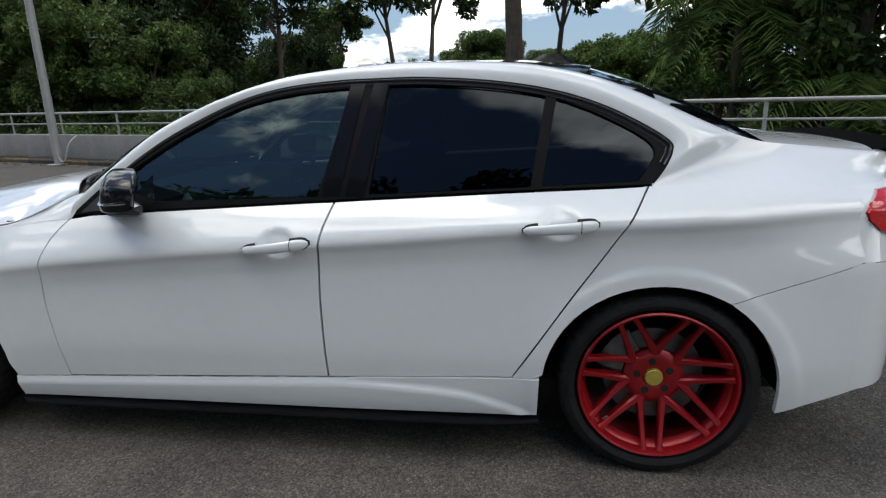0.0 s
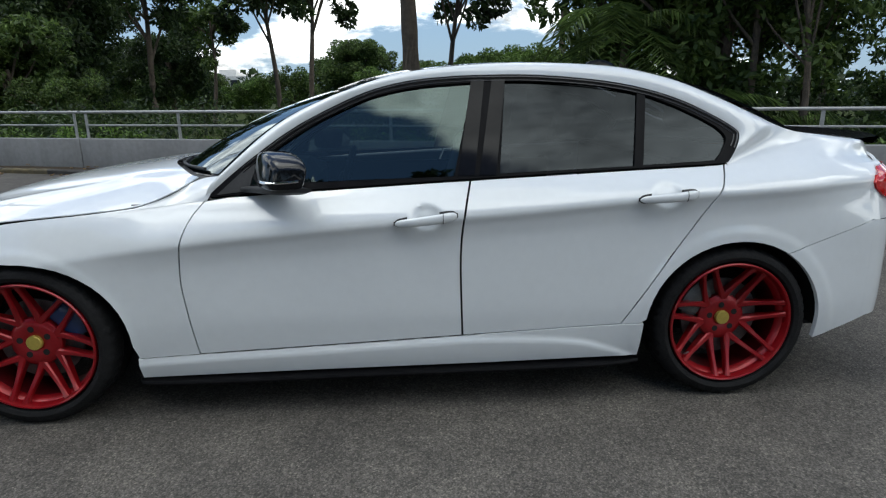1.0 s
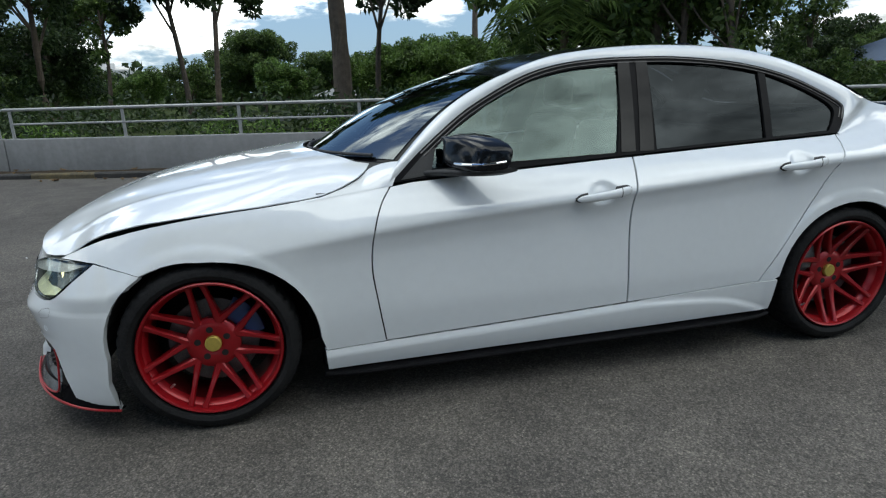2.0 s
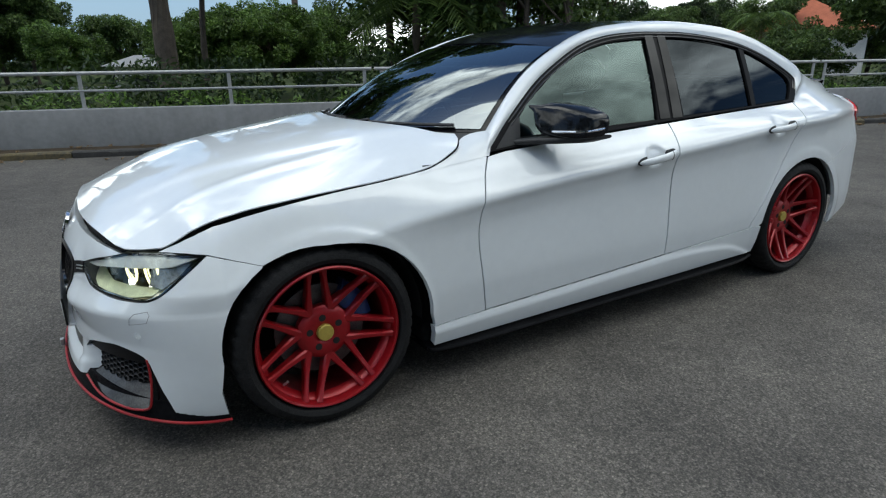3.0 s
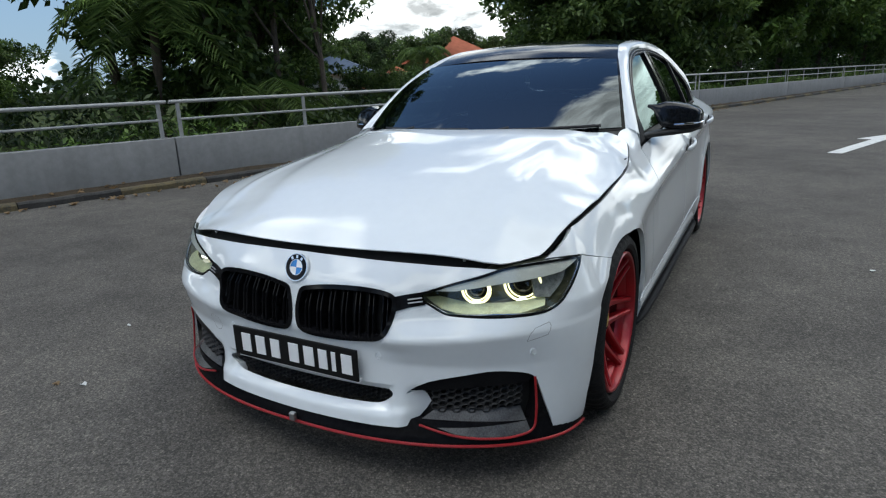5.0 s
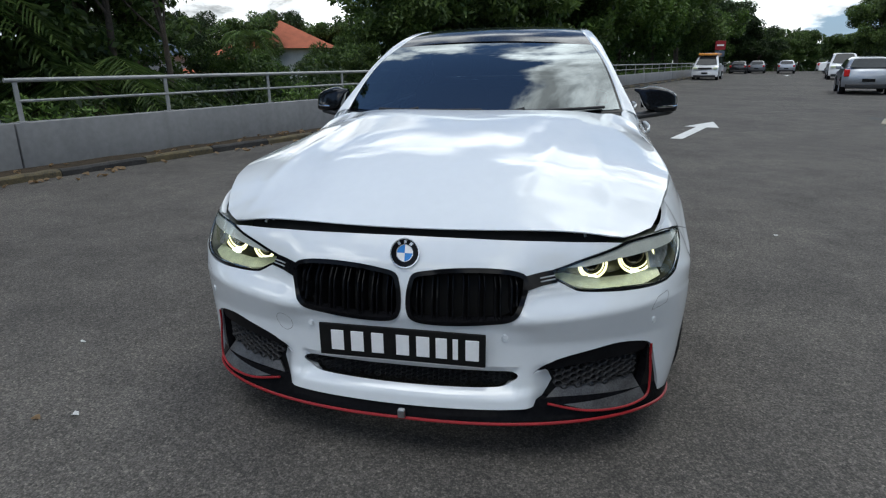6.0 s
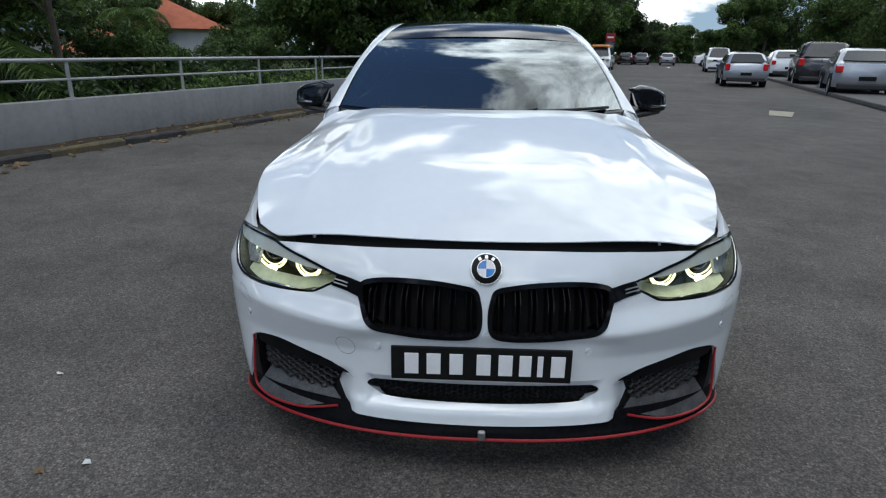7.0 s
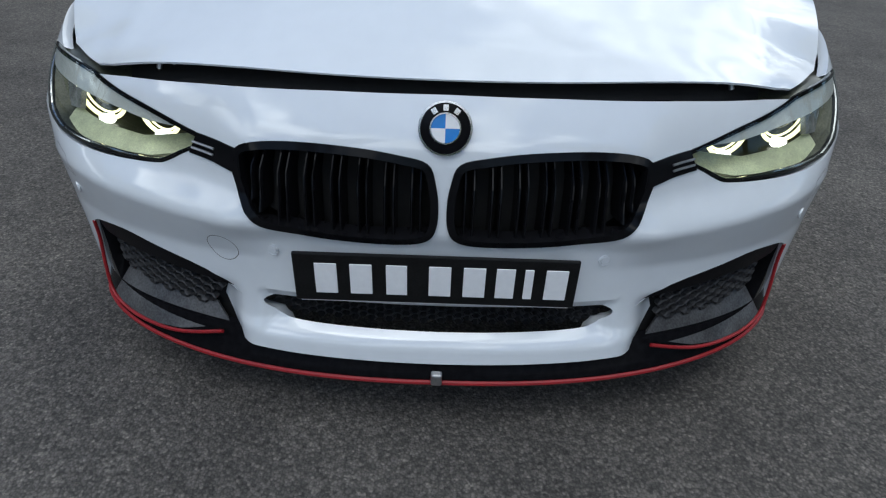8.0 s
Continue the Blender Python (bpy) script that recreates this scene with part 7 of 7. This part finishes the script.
# far woods closing the view all round
blobs = []
for k in range(420):
    a = 2 * math.pi * k / 420 + rnd.uniform(-0.01, 0.01)
    r = rnd.uniform(85, 120)
    h = rnd.uniform(2.0, 4.6)
    blobs.append((Vector((10 + r * math.cos(a), r * math.sin(a), h * 0.45 - 1)), h * 0.8))
    blobs.append((Vector((10 + r * math.cos(a + 0.005), r * math.sin(a + 0.005), h * 0.9)), h * 0.5))
woods = leaf_cloud(rnd, blobs, 9, 0.9, 1.6)
woods.materials.append(LEAF_DARK)
tagged(part("far_woods", woods, None, None), "distant line of dark green woods", "woods", kind="stuff")
# trees across the car park, behind the way the camera goes
for k, (x, y, m, size) in enumerate([(-14, -15, ROUND, 1.0), (-7.5, -12.5, ROUND, 1.25), (-2.4, -11.5, SPREAD, 1.12), (-0.4, -13.0, ROUND, 1.1), (9, -34, ROUND, 1.1), (17, -36, TALL2, 1.0), (-20, -10, TALL2, 1.0), (-24, 0, ROUND, 1.0), (-19, 6, SLIM, 1.1)]):
    tree(x, y, 0, m, 61 * k, size, "dense leafy tree across the car park", "trees across the car park")

# ---- parked cars farther off ----
PANE = spline([(-0.88, 0.02), (0.0, -0.03), (0.88, 0.02), (0.985, 0.12), (0.96, 0.82), (0.86, 0.97), (0.0, 1.0), (-0.86, 0.97), (-0.96, 0.82), (-0.985, 0.12)], 3, True)


def far_car(m, paint, kind, label, lamp_front=False):
    """A parked car: moulded body, dark panes, lamps, bumper, four wheels. Local x to its rear, z up."""
    c = empty("car", m, label=label, category="car", group="parked cars")
    L, H, Wd, belt, bon, boot_h, ws0, ws1, rw0, rw1 = kind
    prof = [(-L / 2, 0.30), (-L / 2, 0.55), (-L / 2 + 0.10, bon - 0.10), (-L / 2 + 0.35, bon), (ws0, belt), (ws1, H - 0.04), ((ws1 + rw0) / 2, H), (rw0, H - 0.05), (rw1, boot_h), (L / 2 - 0.10, boot_h - 0.03), (L / 2 - 0.02, boot_h - 0.25), (L / 2, 0.55), (L / 2 - 0.05, 0.30)]
    prof = [Vector(p) for p in prof]

    def half_w(z):
        return Wd / 2 * (0.96 if z < 0.4 else 1.0 if z < belt - 0.05 else 1.0 - 0.26 * (z - belt + 0.05) / (H - belt + 0.05))

    bm = bmesh.new()
    line = dense(prof, 0.16)
    rows = []
    for k in (-1.0, -0.985, -0.94, -0.86, -0.72, -0.4, 0.0, 0.4, 0.72, 0.86, 0.94, 0.985, 1.0):
        row = []
        for p in line:
            drop = 0.085 * max(0, (abs(k) - 0.6) / 0.4) ** 3
            plan = 0.17 * abs(k) ** 3 * (1 if p.x < -L / 2 + 0.4 else -1 if p.x > L / 2 - 0.3 else 0)
            row.append(bm.verts.new((p.x + plan, k * half_w(p.y), p.y - (drop if p.y > 0.6 else 0))))
        rows.append(row)
    n = len(line)
    for a, b in zip(rows, rows[1:]):
        for i in range(n):
            bm.faces.new((a[i], a[(i + 1) % n], b[(i + 1) % n], b[i]))
    bm.faces.new(rows[0])
    bm.faces.new(rows[-1][::-1])
    bmesh.ops.recalc_face_normals(bm, faces=bm.faces)
    part("body", smooth(bm, 45), paint, c)
    for sg in (-1, 1):
        xs = (ws0 + 0.18, ws1 + 0.10, (ws1 + rw0) / 2 - 0.03, (ws1 + rw0) / 2 + 0.03, rw0 - 0.02, rw1 - 0.22)
        for quad in (((xs[0], belt + 0.03), (xs[1], H - 0.13), (xs[2], H - 0.10), (xs[2], belt + 0.03)), ((xs[3], belt + 0.03), (xs[3], H - 0.10), (xs[4], H - 0.14), (xs[5], belt + 0.04))):
            bm = panel([Vector(q) for q in quad], lambda x, z: Vector((x, sg * (half_w(z) + 0.008), z)), 0.3, outward=(0, sg, 0), flange=0.01)
            part("side_window", bm, HOUSE_GLASS, c)

    def slab(x0, z0, x1, z1, out):
        return lambda a, b: Vector((x0 + (x1 - x0) * b + out[0], a * (half_w(z0 + (z1 - z0) * b) - 0.15), z0 + (z1 - z0) * b + out[1]))

    for x0, z0, x1, z1, out, nm in ((ws0 + 0.04, belt + 0.03, ws1 - 0.02, H - 0.08, (-0.02, 0.02), "windscreen"), (rw1 - 0.03, boot_h + 0.03, rw0 + 0.03, H - 0.10, (0.025, 0.02), "rear_window")):
        part(nm, panel(PANE, slab(x0, z0, x1, z1, out), 0.3, outward=(-1 if nm == "windscreen" else 1, 0, 0.5), flange=0.01), HOUSE_GLASS, c)
    for sg in (-1, 1):
        bm = bmesh.new()
        box(bm, (L / 2 - 0.26, sg * Wd * 0.415 - 0.11, boot_h - 0.30), (L / 2 - 0.055, sg * Wd * 0.415 + 0.09, boot_h - (0.02 if H > 1.45 else 0.10)), 0.035)
        part("tail_lamp", bm, RED_LENS, c)
        bm = bmesh.new()
        box(bm, (-L / 2 + 0.02, sg * Wd * 0.38 - 0.17, bon - 0.24), (-L / 2 + 0.22, sg * Wd * 0.38 + 0.13, bon - 0.10), 0.03)
        part("headlamp", bm, REFLECTOR, c)
        bm = bmesh.new()
        box(bm, (ws0 + 0.28, sg * (Wd / 2 + 0.02) - 0.09, belt + 0.02), (ws0 + 0.38, sg * (Wd / 2 + 0.02) + 0.09, belt + 0.15), 0.03)
        part("door_mirror", bm, paint, c)
        for ax in (-L * 0.30, L * 0.29):
            w = empty("wheel", pose(ax, sg * (Wd / 2 - 0.11), 0.31))
            w.parent = c
            bm = bmesh.new()
            lathe(bm, [(0.20, -0.1), (0.30, -0.1), (0.315, -0.06), (0.315, 0.06), (0.30, 0.115), (0.20, 0.115)], 24, closed=True)
            part("tyre", smooth(bm), TYRE, w)
            bm = bmesh.new()
            lathe(bm, [(0.21, sg * 0.02), (0.205, sg * 0.112), (0.19, sg * 0.09), (0.05, sg * 0.105), (0.001, sg * 0.108)], 20)
            part("rim", smooth(bm), STEEL, w)
            # near-black ring paints the shade between tyre and arch
            bm = bmesh.new()
            lathe(bm, [(0.37, sg * -0.05), (0.37, sg * 0.116), (0.33, sg * 0.1165), (0.33, sg * -0.05)], 28, closed=True)
            part("arch_gap", bm, DARK, w)
    for x, nm in ((L / 2 + 0.005, "rear_plate"), (-L / 2 - 0.005, "front_plate")):
        bm = bmesh.new()
        box(bm, (x - 0.02, -0.22, 0.50), (x + 0.01, 0.22, 0.62), 0.004)
        part(nm, bm, PLATE_BLACK, c)
    for x in (L / 2 - 0.06, -L / 2 + 0.06):
        bm = bmesh.new()
        box(bm, (x - 0.08, -Wd * 0.42, 0.24), (x + 0.08, Wd * 0.42, 0.42), 0.04)
        part("bumper_skirt", bm, BLACK_PLASTIC, c)
    if lamp_front:
        bm = bmesh.new()
        box(bm, (-L / 2 - 0.012, -Wd * 0.26, bon - 0.26), (-L / 2 + 0.03, Wd * 0.26, bon - 0.12), 0.02)
        part("grille", bm, BLACK_PLASTIC, c)
    return c


#        length height width belt bonnet boot  windscreen    rear window
SALOON = (4.55, 1.44, 1.76, 0.93, 0.88, 1.02, -0.95, -0.25, 1.00, 1.60)
HATCH = (4.30, 1.47, 1.80, 0.95, 0.92, 1.00, -1.05, -0.30, 1.45, 2.02)
SUV = (4.65, 1.72, 1.86, 1.10, 1.05, 1.10, -1.10, -0.45, 1.75, 2.20)
VAN = (4.90, 1.92, 1.90, 1.12, 1.10, 1.15, -1.65, -1.00, 2.20, 2.38)
P_SILVER = material("silver_car_paint", (0.34, 0.36, 0.39), 0.35, 0.6, 0.8, vary=0.04, vscale=2)
P_WHITE = material("white_car_paint", (0.72, 0.73, 0.74), 0.35, 0.0, 0.8, vary=0.03, vscale=2)
P_BLACK = material("black_car_paint", (0.018, 0.017, 0.018), 0.3, 0.2, 0.8, vary=0.2, vscale=2)
P_GREY = material("grey_car_paint", (0.15, 0.16, 0.17), 0.35, 0.5, 0.8, vary=0.05, vscale=2)
P_ORANGE = material("orange_roof_paint", (0.80, 0.30, 0.04), 0.4, 0.0, 0.6, vary=0.05, vscale=2)

far_car(pose(22.2, -11.0, 0, 0, 0, 163) @ Matrix.Scale(0.88, 4), P_SILVER, HATCH, "silver hatchback car parked before the bay kerb")
far_car(pose(41.0, -17.3, 0, 0, 0, -17) @ Matrix.Scale(0.84, 4), P_WHITE, VAN, "white people carrier parked in the row", True)
far_car(pose(30.5, -16.8, 0, 0, 0, 160), P_WHITE, SALOON, "white saloon car parked beyond the bay kerb")
far_car(pose(22.9, -14.4, 0, 0, 0, 157), P_BLACK, SUV, "black sport utility car parked beyond the kerb")
far_car(pose(17.2, -12.6, 0, 0, 0, 156), P_SILVER, SALOON, "silver saloon car parked beyond the bay kerb")
van = far_car(pose(40.5, -9.15, 0, 0, 0, -17) @ Matrix.Scale(0.82, 4), P_WHITE, VAN, "white van with an orange roof hood", True)
bm = bmesh.new()
box(bm, (-1.3, -0.70, 1.88), (2.0, 0.70, 2.06), 0.06)
part("roof_hood", smooth(bm), P_ORANGE, van, "orange roof hood")
far_car(pose(61.3, -16.0, 0, 0, 0, 163) @ Matrix.Scale(0.84, 4), P_BLACK, SALOON, "black saloon car parked far along the lane")
far_car(pose(63.5, -18.2, 0, 0, 0, 163) @ Matrix.Scale(0.84, 4), P_GREY, SALOON, "dark grey saloon car parked along the lane")
far_car(pose(62.0, -20.4, 0, 0, 0, 163) @ Matrix.Scale(0.84, 4), P_SILVER, SALOON, "silver saloon car with red tail lamps")
far_car(pose(58.0, -24.0, 0, 0, 0, 75), P_WHITE, SALOON, "white saloon car standing across the lane end")
far_car(pose(50.5, -21.2, 0, 0, 0, -17), P_GREY, HATCH, "dark hatchback car parked in the row")

# no-entry sign at the lane's end
sign = empty("road_sign", pose(46.3, -10.95, 0, 0, 0, 170), label="red round no-entry road sign on a grey post", category="road sign")
bm = bmesh.new()
tube(bm, [(0, 0, -0.05), (0, 0, 2.62)], 0.035, 10)
part("post", smooth(bm), GALV, sign)
bm = bmesh.new()
box(bm, (0.03, -0.36, 1.98), (0.05, 0.36, 2.62), 0.006)
part("panel", bm, RED_LINE, sign, "red sign face")
bm = bmesh.new()
box(bm, (0.05, -0.24, 2.25), (0.056, 0.24, 2.37), 0.002)
part("bar", bm, WHITE_ENAMEL, sign, "white bar")
bm = bmesh.new()
box(bm, (0.03, -0.34, 1.52), (0.05, 0.34, 1.92), 0.006)
part("lower_panel", bm, ROOF_BLUE, sign, "blue lower sign face")


# ---- houses and a block of flats beyond the trees ----
def house(m, lx, ly, eaves, ridge, roof_mat, label, over=0.7):
    h = empty("house", m, label=label, category="house", group="houses beyond the trees")
    bm = bmesh.new()
    box(bm, (-lx / 2, -ly / 2, -4.0), (lx / 2, ly / 2, eaves), 0.03)
    part("wall", bm, HOUSE_WALL, h)
    bm = bmesh.new()
    a, b = lx / 2 + over, ly / 2 + over
    vs = [bm.verts.new(v) for v in ((-a, -b, eaves - 0.1), (a, -b, eaves - 0.1), (a, b, eaves - 0.1), (-a, b, eaves - 0.1), (-a + b * 0.8, 0, ridge), (a - b * 0.8, 0, ridge))]
    for f in ((0, 1, 5, 4), (1, 2, 5), (2, 3, 4, 5), (3, 0, 4), (3, 2, 1, 0)):
        bm.faces.new([vs[i] for i in f])
    bmesh.ops.recalc_face_normals(bm, faces=bm.faces)
    part("roof", bm, roof_mat, h)
    for sg in (-1, 1):
        for k in range(4):
            bm = bmesh.new()
            x = -lx / 2 + lx * (k + 0.5) / 4
            box(bm, (x - 0.6, sg * ly / 2 - 0.04, eaves - 2.0), (x + 0.6, sg * ly / 2 + 0.04, eaves - 0.7), 0.01)
            part("window", bm, HOUSE_GLASS, h)
    return h


house(pose(50.5, 26.0, 0, 0, 0, 25), 10, 8, 2.7, 5.0, ROOF_TILE, "house with a terracotta hipped roof among trees")
house(pose(32.5, 21.4, 0, 0, 0, 30), 4, 4, 0.9, 2.2, ROOF_TILE, "low house with a brown tiled roof")
house(pose(36.0, 29.0, 0, 0, 0, 30), 7, 5, 2.0, 3.3, ROOF_BLUE, "pale house with a blue-grey metal roof")
house(pose(2.9, 44.6, -0.6, 0, 0, 8), 3, 3, 1.4, 2.0, CONCRETE, "white house showing between the trunks")
wall_ob = empty("garden_wall", pose(-0.9, 23.2, 0, 0, 0, 2), label="white garden wall with a metal gate", category="wall")
bm = bmesh.new()
box(bm, (-2.6, -0.1, -1.5), (2.2, 0.1, 0.25), 0.02)
part("wall", bm, CONCRETE, wall_ob)
for k in range(9):
    bm = bmesh.new()
    tube(bm, [(0.9 + 0.13 * k, -0.14, -0.6), (0.9 + 0.13 * k, -0.14, 0.6)], 0.02, 6)
    part("gate_bar", bm, BLACK_PLASTIC, wall_ob)
flats = empty("apartment_block", pose(-34, 124, 0, 0, 0, 12), label="distant white block of flats above the trees", category="apartment building")
bm = bmesh.new()
box(bm, (-5.6, -5, -5), (5.6, 5, 5.6), 0.05)
part("wall", bm, HOUSE_WALL, flats)
bm = bmesh.new()
box(bm, (-1.5, -2, 5.6), (1.5, 2, 6.8), 0.05)
part("lift_housing", bm, HOUSE_WALL, flats)
for j in range(4):
    for i in range(4):
        bm = bmesh.new()
        box(bm, (-4.2 + 2.8 * i - 0.8, -5.06, -5.0 + 2.8 * j), (-4.2 + 2.8 * i + 0.8, -4.96, -3.6 + 2.8 * j), 0.02)
        part("window", bm, HOUSE_GLASS, flats)

# ---- dead leaves and scraps on the asphalt ----
rnd = random.Random(21)


def dead_leaf_mesh(seed):
    r = random.Random(seed)
    bm = bmesh.new()
    l, w = r.uniform(0.05, 0.11), r.uniform(0.018, 0.04)
    mid = [bm.verts.new((l * (i / 4 - 0.5), 0, 0.008 + 0.012 * math.sin(i * 1.3 + seed))) for i in range(5)]
    for sg in (-1, 1):
        edge = [mid[0]] + [bm.verts.new((l * (i / 4 - 0.5), sg * w * math.sin(math.pi * i / 4) ** 0.8, 0.014 + 0.012 * r.random())) for i in range(1, 4)] + [mid[4]]
        for i in range(4):
            f = [mid[i], mid[i + 1], edge[i + 1], edge[i]]
            f = [v for k, v in enumerate(f) if v not in f[:k]]
            if len(f) > 2:
                bm.faces.new(f)
    me = bpy.data.meshes.new("dead_leaf")
    bm.to_mesh(me)
    bm.free()
    me.materials.append(DRY_LEAF)
    return me


leaf_meshes = [dead_leaf_mesh(k) for k in range(6)]
for k in range(290):
    x = rnd.uniform(-14, 24) if k < 170 else rnd.gauss(4.0, 4.0)
    y = -0.64 - abs(rnd.gauss(0, 0.10)) if rnd.random() < 0.55 else rnd.uniform(-0.46, -0.12)
    z = RISE(y) + 0.004 if y < -0.52 else 0.128 + 0.03 * (y + 0.46)
    ob = new("dead_leaf", leaf_meshes[k % 6])
    ob.matrix_basis = WALL @ pose(x, y, z, rnd.uniform(-12, 12), rnd.uniform(-12, 12), rnd.uniform(0, 360))
    tagged(ob, "dry brown leaf lying by the kerb", "leaf", "dead leaves")
for k, (x, y) in enumerate(((-2.236, 1.329), (-1.679, 1.629), (-0.3, 3.4), (-2.47, -0.14), (-1.0, 2.6), (-2.19, 1.21), (0.2, 4.6), (-3.2, 2.2), (0.7, -1.9))):
    ob = new("paper_scrap", leaf_meshes[k % 6].copy())
    ob.data.materials.clear()
    ob.data.materials.append(ROAD_WHITE if k % 3 else DRY_LEAF)
    ob.matrix_basis = pose(x, y, 0.001, 0, 0, rnd.uniform(0, 360)) @ Matrix.Diagonal((0.34, 0.45, 0.4, 1))
    tagged(ob, "small pale scrap lying on the asphalt", "scrap", "scraps on the asphalt")

# worn patch by the parking bays: dark damp hollows with a pale slab between them
def puddle(cx, cy, half_l, half_w, turn, wobble):
    bm = bmesh.new()
    ring = []
    for a in np.linspace(0, 2 * math.pi, 40, endpoint=False):
        k = 1 + 0.22 * math.sin(3 * a + wobble) + 0.14 * math.sin(7 * a + 2 * wobble)
        ring.append(bm.verts.new((half_l * math.cos(a) * k, half_w * math.sin(a) * k, 0.004)))
    bm.faces.new(ring)
    ob = part("wet_patch", bm, WET, None)
    ob.matrix_basis = pose(cx, cy, 0.0, 0, 0, turn)
    tagged(ob, "dark damp patch on the asphalt", "stain", "damp patches")


puddle(10.60, -7.75, 0.58, 0.24, 73, 1.0)
puddle(9.35, -7.10, 0.48, 0.13, 64, 2.3)
puddle(10.55, -6.72, 0.24, 0.34, 62, 4.0)
puddle(9.85, -7.45, 0.34, 0.17, 62, 5.1)
bm = bmesh.new()
box(bm, (-0.62, -0.23, 0.005), (0.62, 0.23, 0.016), 0.004)
for v in bm.verts:
    v.co.y *= 1 + 0.12 * v.co.x
    v.co.x += 0.25 * v.co.y
ob = part("concrete_slab", bm, PALE_PATCH, None)
ob.matrix_basis = pose(9.72, -6.66, 0.0, 0, 0, -27)
tagged(ob, "pale concrete slab lying in the damp patch", "slab")
# a pale filled seam across the lane
bm = bmesh.new()
rows = []
for i in range(41):
    u = i / 40
    x, y = 13.4 - 2.9 * u + 0.05 * math.sin(17 * u), -3.9 - 4.2 * u
    w = 0.035 + 0.015 * math.sin(23 * u)
    rows.append([bm.verts.new((x - w, y, 0.005)), bm.verts.new((x + w, y, 0.005))])
for a, b in zip(rows, rows[1:]):
    bm.faces.new((a[0], a[1], b[1], b[0]))
bmesh.ops.recalc_face_normals(bm, faces=bm.faces)
ob = part("asphalt_seam", bm, KERB_PLAIN, None)
tagged(ob, "pale filled seam in the asphalt", kind="structure")
